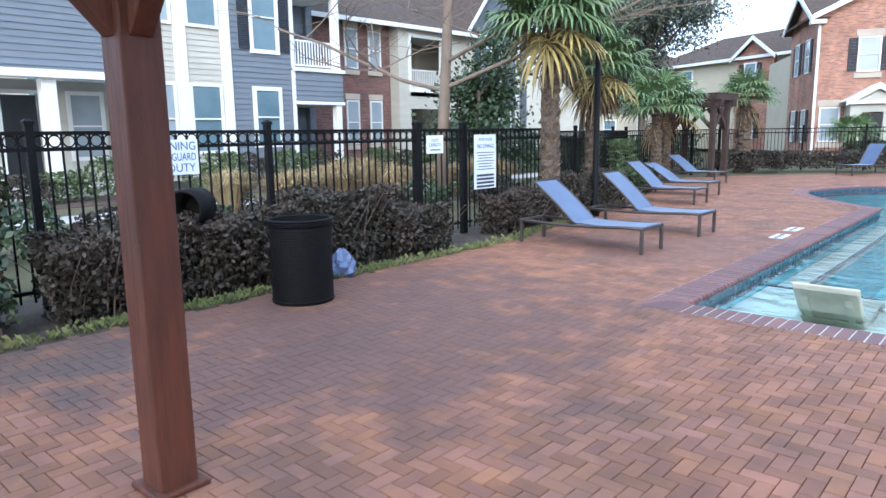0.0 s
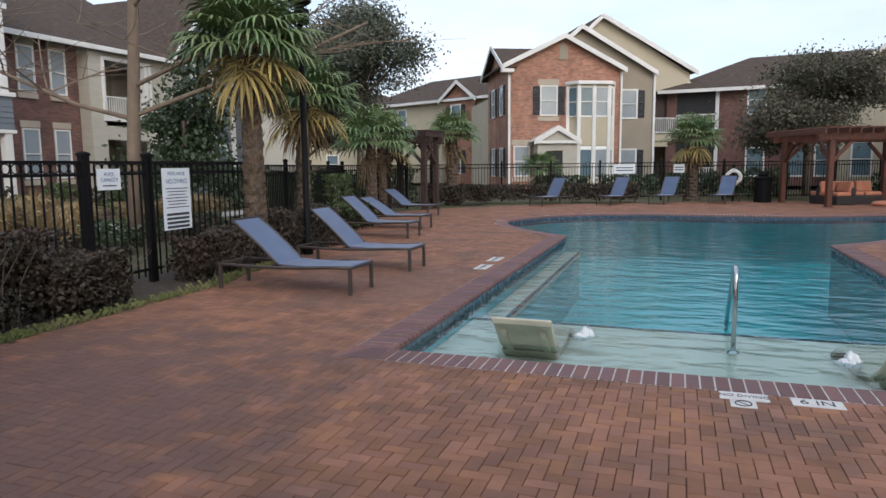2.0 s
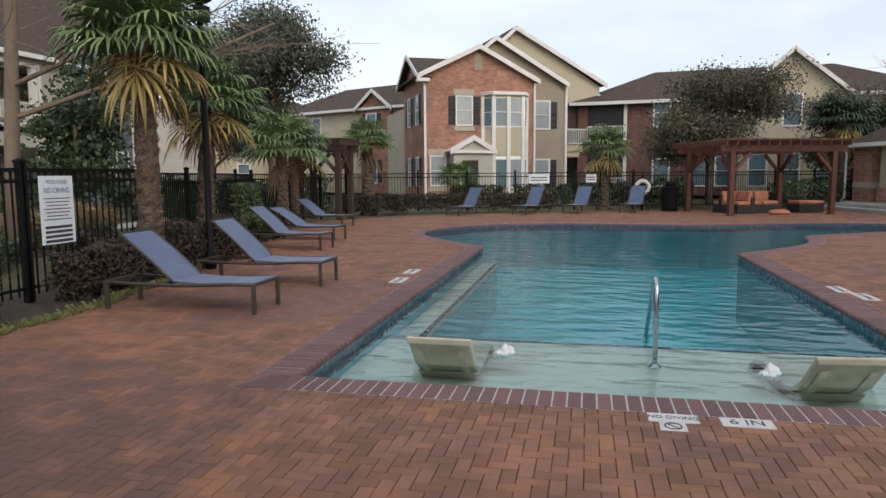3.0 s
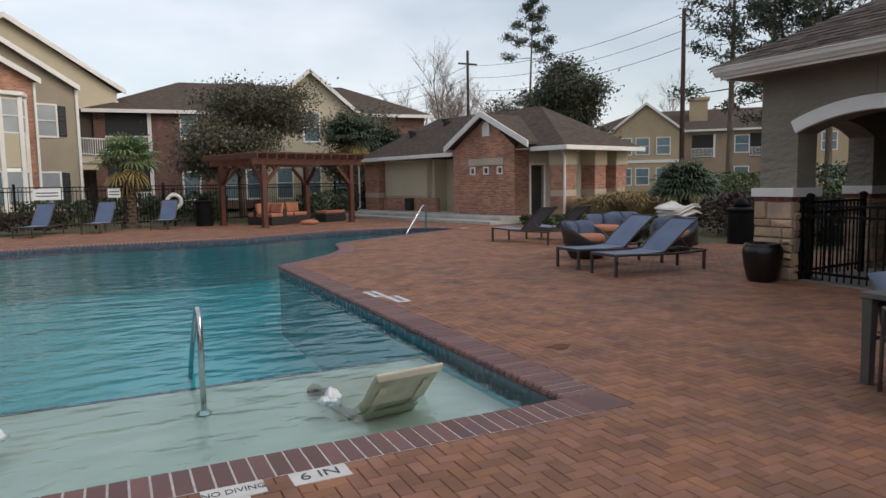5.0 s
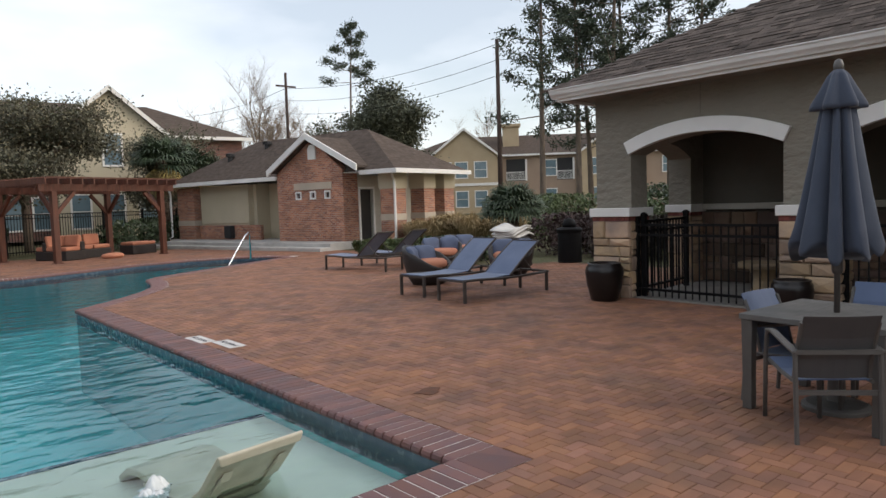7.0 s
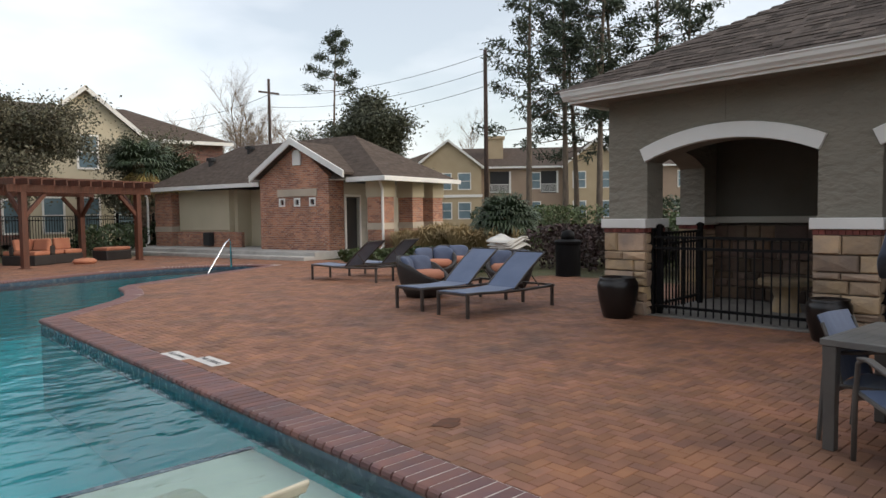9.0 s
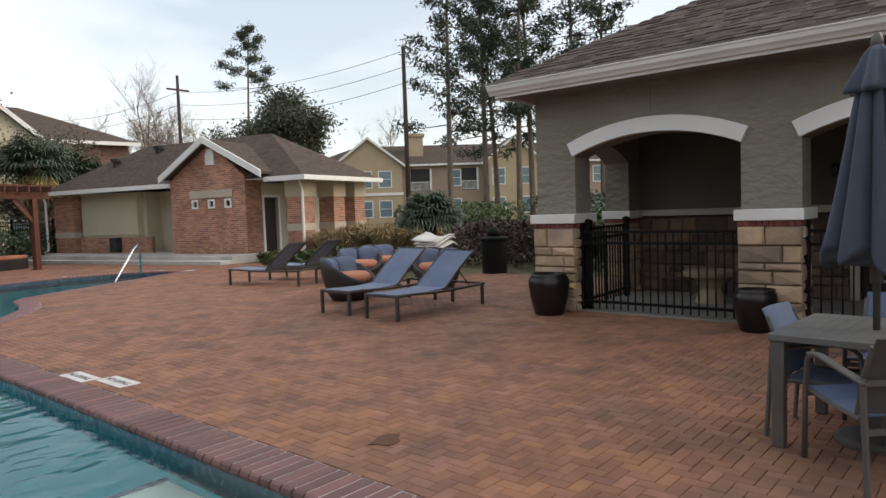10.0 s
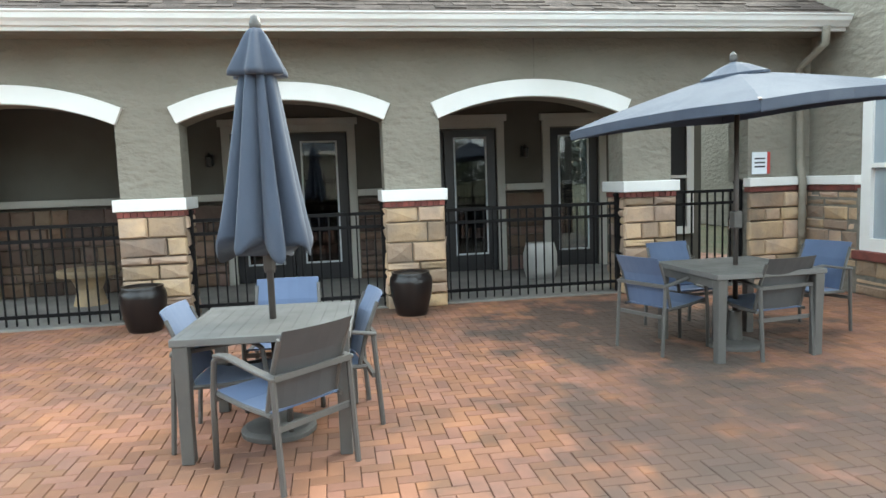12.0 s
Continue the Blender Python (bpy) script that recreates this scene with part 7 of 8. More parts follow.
hedge("hedge", "low clipped hedge in front of the gate", -6.45, -5.85, 5.95, 7.05, 0.62, M_leaf_hedge, 4600, 0.036, 5)
hedge("hedge", "low clipped hedge below the rules sign", -6.55, -6.0, 8.35, 10.0, 0.62, M_leaf_hedge, 6000, 0.036, 6)
hedge("hedge", "low hedge round the palm", -6.9, -6.2, 10.6, 13.0, 0.78, M_leaf_hedge, 5200, 0.04, 7)
hedge("hedge", "low green hedge between the palms", -8.4, -7.3, 13.4, 17.0, 0.6, M_leaf_green, 4200, 0.05, 8)
for i, (x, y, w, h) in enumerate(((-8.1, 13.9, 0.95, 1.45), (-8.75, 16.9, 1.1, 1.35), (-11.0, 19.0, 1.2, 1.3))):
    hedge("topiary", "square-clipped green shrub beside the palms", x - w / 2, x + w / 2, y - w / 2, y + w / 2, h, M_leaf_green, 3600, 0.045, 20 + i, 10, wob=0.02, cat="shrub")
hedge("hedge", "low clipped winter hedge along the far fence", -9.6, -7.3, -0.45, 0.45, 0.75, M_leaf_hedge, 3600, 0.06, 30, 0, pose(0, 28.4, 0, 0, 0, 12))
hedge("hedge", "low clipped winter hedge along the far fence", -3.3, 3.2, -0.4, 0.4, 0.72, M_leaf_hedge, 6500, 0.06, 31, 0, pose(-4.6, 28.9, 0, 0, 0, 17))

rng = np.random.default_rng(70)
b = B()
for k in range(2600):
    y = rng.uniform(-1, 14.5)
    edge = -5.6 if y < 8.5 else -5.72 - (y - 8.5) * 0.2
    x, a, h = edge - abs(rng.normal(0.02, 0.10)), rng.uniform(0, 6.28), rng.uniform(0.04, 0.11)
    lx, ly = math.cos(a) * h * 0.9, math.sin(a) * h * 0.9
    b.add([(x - ly * 0.06, y + lx * 0.06, -0.02), (x + ly * 0.06, y - lx * 0.06, -0.02), (x + lx * 0.6, y + ly * 0.6, h * 0.7), (x + lx, y + ly, h * 0.6)], [(0, 1, 2), (0, 2, 3)])
tagged(part("edge_grass", b, M_tuft), "straggling grass along the edge of the pavers", "grass", "", "stuff")

ob = thing("plastic_bag", "crumpled blue plastic bag lying in the bed", "bag", pose(-5.72, 4.85, 0))
rnd = random.Random(8)
b = B().rings([[(0.17 * f * math.cos(a) * (1 + 0.18 * math.sin(5 * a + z * 30)), 0.14 * f * math.sin(a) * (1 + 0.2 * math.cos(4 * a + z * 20)), z + 0.02 * math.sin(3 * a)) for a in [2 * math.pi * i / 22 for i in range(22)]] for f, z in ((0.9, 0), (1.05, 0.06), (0.95, 0.14), (0.75, 0.2), (0.5, 0.27), (0.2, 0.3))])
part("bag", b, material("blue_plastic", (0.10, 0.13, 0.24), (0.14, 0.18, 0.3), 12, 0.35, 0, 0.6, 18, distance=0.02), ob)


def fan_frond(b, base, az, elev, stalk, blade, droop, rng, blades=19):
    """A stalk and a fan of pointed blades that fold and droop at their tips."""
    d = Vector((math.cos(az) * math.cos(elev), math.sin(az) * math.cos(elev), math.sin(elev)))
    side = Vector((-math.sin(az), math.cos(az), 0))
    up = side.cross(d) * -1
    if up.z < 0:
        up = -up
    tip = Vector(base) + d * stalk - Vector((0, 0, droop * stalk * 0.25))
    b.tube([base, tuple((Vector(base) + tip) / 2 + Vector((0, 0, 0.03))), tuple(tip)], [0.016, 0.011, 0.008], 4)
    for k in range(blades):
        a = radians(-125 + 250 * k / (blades - 1)) + rng.uniform(-0.04, 0.04)
        L = blade * (1 - 0.28 * abs(a) / 2.2) * rng.uniform(0.85, 1.08)
        dd = d * math.cos(a) + side * math.sin(a) + up * 0.12
        dd.normalize()
        w = (d * -math.sin(a) + side * math.cos(a)) * 0.024 * blade / 0.6
        p1 = tip + dd * L * 0.5 - Vector((0, 0, droop * L * 0.08))
        p2 = tip + dd * L * 0.8 - Vector((0, 0, droop * L * 0.28))
        p3 = tip + dd * L * 0.97 - Vector((0, 0, droop * L * 0.6))
        lift = up * 0.012
        b.add([tuple(tip), tuple(p1 - w), tuple(p1 + lift), tuple(p1 + w), tuple(p2 - w * 0.8), tuple(p2 + lift), tuple(p2 + w * 0.8), tuple(p3)],
              [(0, 1, 2), (0, 2, 3), (1, 4, 5, 2), (2, 5, 6, 3), (4, 7, 5), (5, 7, 6)])


def fan_palm(x, y, h, seed, label, r=0.13, fronds=30, dead=7, stalk=0.6, blade=0.62, lean=0.0, brown=4, green=None):
    rng = np.random.default_rng(seed)
    ob = thing("palm_tree", label, "palm", pose(x, y, 0), "fan palms")
    rings, n = [], 14
    for k in range(40):
        f = k / 39
        z = f * h
        rr = r * (1.25 - 0.4 * f + 0.12 * (k % 2)) * (1 + (0.5 * max(0, 0.15 - f) * 4))
        rings.append([(lean * f * f + rr * (1 + 0.12 * math.sin(5 * a + k * 2.4)) * math.cos(a), rr * (1 + 0.12 * math.cos(4 * a + k * 1.7)) * math.sin(a), z - 0.03) for a in [2 * math.pi * i / n for i in range(n)]])
    part("trunk", B().rings(rings), M_palmtrunk, ob, "fibrous brown trunk with old leaf bases")
    b = B()
    for k in range(int(h * 45)):
        f, a = rng.uniform(0.15, 1), rng.uniform(0, 6.28)
        rr, z = r * (1.25 - 0.4 * f), f * h
        c, s = math.cos(a), math.sin(a)
        w = rng.uniform(0.02, 0.035)
        b.add([(lean * f * f + rr * c - s * w, rr * s + c * w, z), (lean * f * f + rr * c + s * w, rr * s - c * w, z), (lean * f * f + (rr + 0.07) * c, (rr + 0.07) * s, z + rng.uniform(0.05, 0.13))], [(0, 1, 2)])
    part("trunk_fibre", b, M_palm_brown, ob)["kind"] = "stuff"
    b, bd, bb = B(), B(), B()
    top = (lean, 0, h)
    for k in range(fronds):
        el = math.asin(min(0.98, -0.25 + 1.2 * (k + 0.5) / fronds))
        fan_frond(b, (lean + rng.normal(0, 0.04), rng.normal(0, 0.04), h + 0.02), k * 2.39996 + rng.uniform(-0.3, 0.3), el, stalk * rng.uniform(0.85, 1.15), blade * rng.uniform(0.85, 1.1), rng.uniform(0.5, 1.1), rng)
    for k in range(dead):
        fan_frond(bd, (lean, 0, h - 0.1), k * 2.39996 + 0.5, rng.uniform(-1.15, -0.35), stalk * rng.uniform(0.6, 0.95), blade * 0.95, rng.uniform(0.7, 1.2), rng, 15)
    for k in range(brown):
        fan_frond(bb, (lean, 0, h - 0.15), k * 2.39996 + 1.7, rng.uniform(-1.4, -1.0), stalk * 0.7, blade * 0.85, 1.0, rng, 13)
    part("crown", b, green or M_palm, ob, "green fan-shaped fronds")
    if dead:
        part("dry_fronds", bd, M_palm_dead, ob, "hanging yellow dry fronds")
    if brown:
        part("brown_fronds", bb, M_palm_brown, ob, "hanging brown dead fronds")
    return ob


fan_palm(-6.4, 10.25, 3.7, 101, "fan palm with green crown and hanging yellow fronds by the fence", 0.15, 44, 9, 0.62, 0.74, 0.0, 3)
fan_palm(-7.2, 13.1, 3.1, 102, "fan palm with green and dry fronds behind the loungers", 0.13, 34, 6, 0.62, 0.66, 0.1, 8)
fan_palm(-8.2, 18.6, 2.45, 103, "fan palm with a full green crown", 0.14, 34, 0, 0.7, 0.75, 0, 2)
fan_palm(-9.4, 22.0, 2.6, 104, "fan palm beside the timber trellis", 0.14, 30, 2, 0.7, 0.75, 0, 2)
fan_palm(-8.5, 27.0, 2.95, 105, "fan palm with a short green crown by the far fence", 0.2, 30, 2, 0.6, 0.75, 0, 3)
fan_palm(-6.2, 33.6, 1.5, 106, "young fan palm in front of the brick house", 0.15, 22, 0, 0.6, 0.7, 0, 2)
fan_palm(0.75, 31.7, 2.75, 107, "fan palm with drooping fronds by the far loungers", 0.2, 30, 5, 0.7, 0.8, 0, 8)
fan_palm(11.6, 36.4, 4.1, 108, "tall palm with a skirt of dry fronds", 0.25, 40, 10, 0.8, 1.0, 0, 20, M_palm_dark)
fan_palm(13.9, 37.6, 3.7, 109, "palm with a skirt of dry fronds", 0.25, 36, 10, 0.8, 1.0, 0, 14, M_palm_dark)
fan_palm(15.6, 17.3, 1.35, 110, "spiky dark palm beside the tan grasses", 0.18, 80, 0, 0.55, 0.6, 0, 0, M_palm_dark)


def branch_tree(name, label, x, y, h, r, seed, mat, spread=0.5, levels=4, first=0.35, kids=4, leafmat=None, n=0, size=0.1, cloud=0.5, up=0.35, flat=0.0, thin=0.52):
    """A tapered trunk that forks again and again; leaves, where it has them, sit in clumps at the twigs."""
    rng = np.random.default_rng(seed)
    ob = thing(name, label, "tree", pose(x, y, 0))
    bt, bl, tips = B(), B(), []

    def grow(p, d, length, rad, level):
        pts, q, dd = [p], Vector(p), Vector(d)
        for k in range(4):
            dd = (dd + Vector(rng.normal(0, 0.12 if level else 0.035, 3)) + Vector((0, 0, 0.05 * up))).normalized()
            q = q + dd * length / 4
            pts.append(tuple(q))
        (bt if level == 0 else bl).tube(pts, [rad * (1 - 0.13 * k) for k in range(5)], 9 if level == 0 else (6 if level == 1 else 4))
        if level >= levels - 1:
            tips.extend(pts[2:])
            return
        for k in range(kids + (2 if level == 0 else 0)):
            f = rng.uniform(first if level == 0 else 0.25, 1.0)
            i = min(3, int(f * 4))
            base = Vector(pts[i]).lerp(Vector(pts[i + 1]), f * 4 - i)
            az = rng.uniform(0, 6.28)
            nd = (dd * (1 - spread) + Vector((math.cos(az), math.sin(az), up * rng.uniform(0.2, 1.4))) * spread).normalized()
            grow(tuple(base), nd, length * rng.uniform(0.42, 0.66), rad * (thin if level == 0 else 0.52) * (1.1 - 0.5 * f), level + 1)
        tips.append(pts[-1])
    grow((0, 0, -0.05), Vector((0, 0, 1)), h * 0.72, r, 0)
    part("trunk", bt, mat, ob, smooth=True)
    part("branchwork", bl, mat, ob)
    if leafmat:
        t = np.array(tips)
        pts = t[rng.integers(0, len(t), n)] + rng.normal(0, cloud, (n, 3)) * np.array([1, 1, 0.7])
        part("crown", leaves(B(), pts, size, rng, flat), leafmat, ob)
    return ob


branch_tree("bare_tree", "leafless young tree with thin spreading limbs behind the fence", -10.3, 11.7, 11.5, 0.15, 201, M_bark_pale, 0.8, 4, 0.28, 7, up=0.25, thin=0.34)
branch_tree("magnolia_tree", "dark glossy evergreen behind the fence", -14.5, 18.3, 4.3, 0.1, 202, M_bark, 0.6, 3, 0.1, 6, M_leaf_dark, 9000, 0.1, 0.36)
branch_tree("evergreen_tree", "broad grey-green evergreen oak behind the palms", -15.5, 33.0, 9.0, 0.22, 203, M_bark, 0.6, 4, 0.25, 5, M_leaf_oak, 48000, 0.09, 0.5)
branch_tree("evergreen_tree", "grey-green evergreen beyond the trellis", -22.0, 38.0, 8.0, 0.22, 204, M_bark, 0.6, 4, 0.25, 4, M_leaf_oak, 26000, 0.085, 0.42)
branch_tree("oak_tree", "live oak with a wide brownish crown behind the pergola", 5.9, 36.5, 7.4, 0.2, 205, M_bark, 0.8, 4, 0.25, 6, M_leaf_brown, 60000, 0.075, 0.45, up=0.2)
branch_tree("oak_tree", "live oak with a wide brownish crown beside the pergola", 12.3, 39.0, 5.2, 0.16, 206, M_bark, 0.7, 4, 0.22, 5, M_leaf_brown, 26000, 0.07, 0.5, up=0.2)
branch_tree("broadleaf_tree", "dark round-crowned tree behind the bath house", 35.0, 52.0, 9.6, 0.3, 207, M_bark, 0.66, 4, 0.3, 5, M_leaf_dark2, 60000, 0.14, 0.6)
for i, (x, y, h) in enumerate(((36, 76, 13), (40, 80, 12.5), (31.5, 76, 12), (44, 77, 11), (62, 66, 11))):
    branch_tree("bare_tree", "far leafless tree with fine pale twigs", x, y, h, 0.26, 210 + i, M_bark_pale, 0.55, 5, 0.15, 7, up=0.7)


def pine(x, y, h, seed, low=0.45, r=0.24, n=9000, label="tall pine with a bare trunk and tufted crown", reach=2.4, tufts=34):
    rng = np.random.default_rng(seed)
    ob = thing("pine_tree", label, "tree", pose(x, y, 0), "tall pines")
    bend = rng.normal(0, 0.25, 2)
    pts = [(bend[0] * f * f * 2, bend[1] * f * f * 2, -0.05 + h * f) for f in np.linspace(0, 1, 9)]
    part("trunk", B().tube(pts, [r * (1 - 0.8 * k / 8) for k in range(9)], 9), M_bark, ob, smooth=True)
    b, cl = B(), []
    for k in range(tufts):
        f = low + (1 - low) * ((k + rng.uniform(0, 1)) / tufts)
        a = k * 2.4 + rng.uniform(-0.4, 0.4)
        L = reach * (1.1 - 0.75 * (f - low) / (1 - low)) * rng.uniform(0.55, 1.1)
        p = np.array([bend[0] * f * f * 2, bend[1] * f * f * 2, h * f])
        e = p + np.array([math.cos(a) * L, math.sin(a) * L, L * rng.uniform(-0.1, 0.45)])
        b.tube([tuple(p), tuple((p + e) / 2 + np.array([0, 0, -0.1])), tuple(e)], [0.05, 0.03, 0.015], 4)
        for t in (0.55, 0.75, 0.9, 1.0):
            if rng.uniform() < 0.85:
                cl.append(p + (e - p) * t + rng.normal(0, 0.15, 3))
    part("branchwork", b, M_bark, ob)
    cl = np.array(cl)
    q = cl[rng.integers(0, len(cl), n)] + rng.normal(0, 0.3, (n, 3)) * np.array([1, 1, 0.7])
    part("crown", leaves(B(), q, 0.10, rng, 0.0, 3.2), M_needle, ob)
    return ob


pine(43.0, 67.5, 21.5, 301, 0.68, 0.22, 5200, "lone slender pine with a sparse crown", 3.4, 16)
for i, (x, y, h, lo) in enumerate(((35.0, 32.6, 17.5, 0.38), (37.6, 31.6, 19.0, 0.3), (38.6, 29.6, 20.0, 0.42), (40.5, 29.8, 18.5, 0.35), (43.0, 28.0, 19.0, 0.35), (45.5, 27.0, 18.0, 0.35), (41.5, 33.5, 16.0, 0.3))):
    pine(x, y, h, 310 + i, lo, 0.24, 5600, reach=3.2, tufts=30)


def straw_clump(x, y, h, r, seed, n, label="clump of tan ornamental grass"):
    rng = np.random.default_rng(seed)
    ob = thing("ornamental_grass", label, "grass", pose(x, y, 0))
    b = B()
    for k in range(n):
        a, f, g = rng.uniform(0, 6.28), rng.uniform(0, 1) ** 0.6, rng.uniform(0.65, 1.1)
        c, s = math.cos(a), math.sin(a)
        x1, y1 = r * 0.25 * f * c, r * 0.25 * f * s
        w = 0.012
        b.add([(x1 - s * w, y1 + c * w, -0.03), (x1 + s * w, y1 - c * w, -0.03), (x1 + c * r * 0.5 * f - s * w, y1 + s * r * 0.5 * f + c * w, h * g * 0.75), (x1 + c * r * 0.5 * f + s * w, y1 + s * r * 0.5 * f - c * w, h * g * 0.75), (x1 + c * r * f, y1 + s * r * f, h * g * (0.95 - 0.3 * f))], [(0, 1, 3, 2), (2, 3, 4)])
    part("blades", b, M_straw, ob)
    return ob


rng = np.random.default_rng(77)
for i in range(14):
    straw_clump(-10.9 - rng.uniform(0, 2.2), 7.6 + i * 0.56, rng.uniform(0.9, 1.25), 0.7, 400 + i, 520, "clump of tan grass in the bed behind the fence")
for i in range(9):
    straw_clump(15.3 + 0.21 * i + rng.normal(0, 0.2), 21.3 - 0.33 * i + rng.normal(0, 0.2), rng.uniform(1.1, 1.4), 0.85, 430 + i, 620, "clump of tan ornamental grass beside the deck")
for i, (x, y, w, h, mt, lb) in enumerate(((13.3, 18.3, 1.6, 0.36, M_leaf_green, "low green shrub at the edge of the deck"), (12.6, 19.9, 1.5, 0.32, M_leaf_green, "low green shrub at the edge of the deck"),
                                          (16.9, 14.9, 2.2, 0.9, M_leaf_red, "burgundy clipped hedge behind the deck"), (15.6, 14.6, 2.2, 1.0, M_leaf_red, "burgundy clipped hedge behind the deck"), (12.9, 16.4, 1.8, 0.4, M_leaf_dark, "low winter hedge behind the wicker chairs"),
                                          (19.0, 17.6, 1.9, 1.55, M_leaf_green, "round green clipped shrub beyond the deck"), (19.5, 19.8, 2.0, 1.6, M_leaf_green, "round green clipped shrub beyond the deck"), (18.6, 14.2, 2.2, 1.75, M_leaf_dark, "dark round evergreen shrub beyond the deck"), (16.5, 12.0, 2.0, 1.3, M_leaf_green, "green shrub beside the porch"),
                                          (22.0, 23.0, 2.2, 1.6, M_leaf_dark, "dark round evergreen shrub beyond the deck"), (20.5, 12.0, 2.2, 1.6, M_leaf_dark, "dark round evergreen shrub beyond the deck"), (14.9, 12.4, 1.2, 0.9, M_leaf_hedge, "winter shrub beside the porch"))):
    hedge("shrub", lb, x - w / 2, x + w / 2, y - w / 2, y + w / 2, h, mt, 3400, 0.065, 440 + i, 14, wob=0.16, cat="shrub")
for i in range(15):
    x, y = -18.6 + rng.normal(0, 0.4), 5.5 + i * 1.05
    hedge("shrub", "low green shrub at the foot of the house", x - 0.5, x + 0.5, y - 0.5, y + 0.5, rng.uniform(0.6, 1.1), M_leaf_green if i % 3 else M_leaf_hedge, 900, 0.07, 470 + i, 0, wob=0.12, cat="shrub")
for i in range(10):
    x, y = -9.8 + rng.normal(0, 0.4), 1.5 + i * 1.3
    hedge("shrub", "low dark shrub behind the fence", x - 0.5, x + 0.5, y - 0.55, y + 0.55, rng.uniform(0.35, 0.7), M_leaf_dark if i % 2 else M_leaf_hedge, 1100, 0.055, 490 + i, 0, wob=0.12, cat="shrub")
for i, (x, y, w, h) in enumerate(((-19.5, 22.5, 1.6, 1.6), (-18.0, 26.0, 2.0, 1.5), (-16.5, 23.5, 1.4, 1.1), (-14.0, 26.5, 1.8, 1.3), (-12.0, 24.5, 1.6, 1.2), (-12.5, 29.5, 2.0, 1.5), (-5.2, 34.5, 2.4, 0.9), (-2.2, 36.4, 2.6, 0.9), (0.8, 37.4, 2.4, 1.0), (3.4, 34.2, 2.4, 1.2), (9.6, 34.4, 2.4, 1.1), (12.0, 37.0, 2.0, 1.2))):
    hedge("shrub", "dark evergreen shrub beyond the fence", x - w / 2, x + w / 2, y - w / 2, y + w / 2, h, M_leaf_dark, 2000, 0.09, 510 + i, 0, wob=0.15, cat="shrub")
setting("path", B().box(-15.2, -10, -0.05, -13.9, 30, -0.005), M_concrete, "pale concrete footpath behind the fence", "path")
setting("mulch_bed", B().box(-20.3, -6, -0.05, -17.2, 24, -0.01).box(-13.9, 7.0, -0.05, -10.6, 16.5, -0.012), M_mulch, "brown mulch bed at the foot of the house", "bed")

# far woods that close the horizon
rng = np.random.default_rng(900)
b = B()
for k in range(150):
    a = rng.uniform(radians(-35), radians(215))
    d, r, h = rng.uniform(105, 150), rng.uniform(4, 7), rng.uniform(5, 10)
    c = np.array([d * math.cos(a), d * math.sin(a), h * 0.5])
    u = rng.normal(size=(260, 3))
    u /= np.linalg.norm(u, axis=1)[:, None]
    leaves(b, c + u * np.array([r, r, h * 0.55]) * rng.uniform(0.6, 1.05, (260, 1)), 0.9, rng)
tagged(part("far_woods", b, M_leaf_oak), "distant belt of grey-green woods behind the houses", "woods", "", "stuff")

# lamp post, utility poles and wires
ob = thing("lamp_post", "slender black lamp post between the loungers", "lamp", pose(-6.15, 11.45, 0))
part("pole", B().lathe([(0.09, -0.02), (0.09, 0.25), (0.06, 0.3), (0.05, 4.4)], 12), M_black, ob, smooth=True)
part("head", B().box(-0.05, -0.12, 4.05, 0.12, 0.12, 4.3).lathe([(0.12, 4.35), (0.2, 4.4), (0.2, 4.6), (0.05, 4.75)], 12), M_black, ob, bevel=0.01)
for x, y, h, lb in ((32.2, 33.8, 11.9, "dark tall wooden utility pole"), (31.0, 59.6, 13.9, "wooden utility pole with a cross arm")):
    ob = thing("utility_pole", lb, "pole", pose(x, y, 0))
    part("shaft", B().lathe([(0.17, -0.1), (0.12, h)], 10), M_wood_dark, ob, smooth=True)
    if y > 50:
        part("cross_arm", B().box(-1.0, -0.06, h - 1.3, 1.0, 0.06, h - 1.15), M_wood_dark, ob)
b = B()
for k, (za, zb) in enumerate(((12.5, 11.6), (11.4, 10.6), (10.2, 9.6))):
    A, C = Vector((31.0, 59.6, za)), Vector((32.2, 33.8, zb))
    b.tube([tuple(A.lerp(C, t) - Vector((0, 0, 0.8 * 4 * t * (1 - t)))) for t in np.linspace(0, 1, 13)], 0.018, 4)
    A2 = A + (A - C) * 1.2
    b.tube([tuple(A.lerp(A2, t) - Vector((0, 0, 1.0 * 4 * t * (1 - t)))) for t in np.linspace(0, 1, 13)], 0.018, 4)
    C2 = C + (C - A) * 1.0
    b.tube([tuple(C.lerp(C2, t) - Vector((0, 0, 0.8 * 4 * t * (1 - t)))) for t in np.linspace(0, 1, 13)], 0.014, 4)
tagged(part("power_lines", b, M_black), "thin dark power lines between the poles", "cable", "", "stuff")

# ---- depth markers on the deck ----
def marker(x, y, w, d, words, rz, size, label, sq=1.0):
    ob = thing("depth_marker", label, "tile", pose(x, y, 0.004, 0, 0, rz), "pool marker tiles")
    part("tile", B().box(-w / 2, -d / 2, -0.02, w / 2, d / 2, 0.0), M_markertile, ob, bevel=0.003)
    if words:
        text_part(words, size, pose(0, 0, 0.0012), M_inkdark, ob, squeeze=sq)
    else:
        ring = [(0.05 * math.cos(2 * math.pi * i / 20), 0.05 * math.sin(2 * math.pi * i / 20), 0.001) for i in range(21)]
        part("symbol", B().tube(ring, 0.005, 4).bar((-0.035, 0.035, 0.001), (0.035, -0.035, 0.001), 0.008, 0.003), M_inkdark, ob)
    return ob


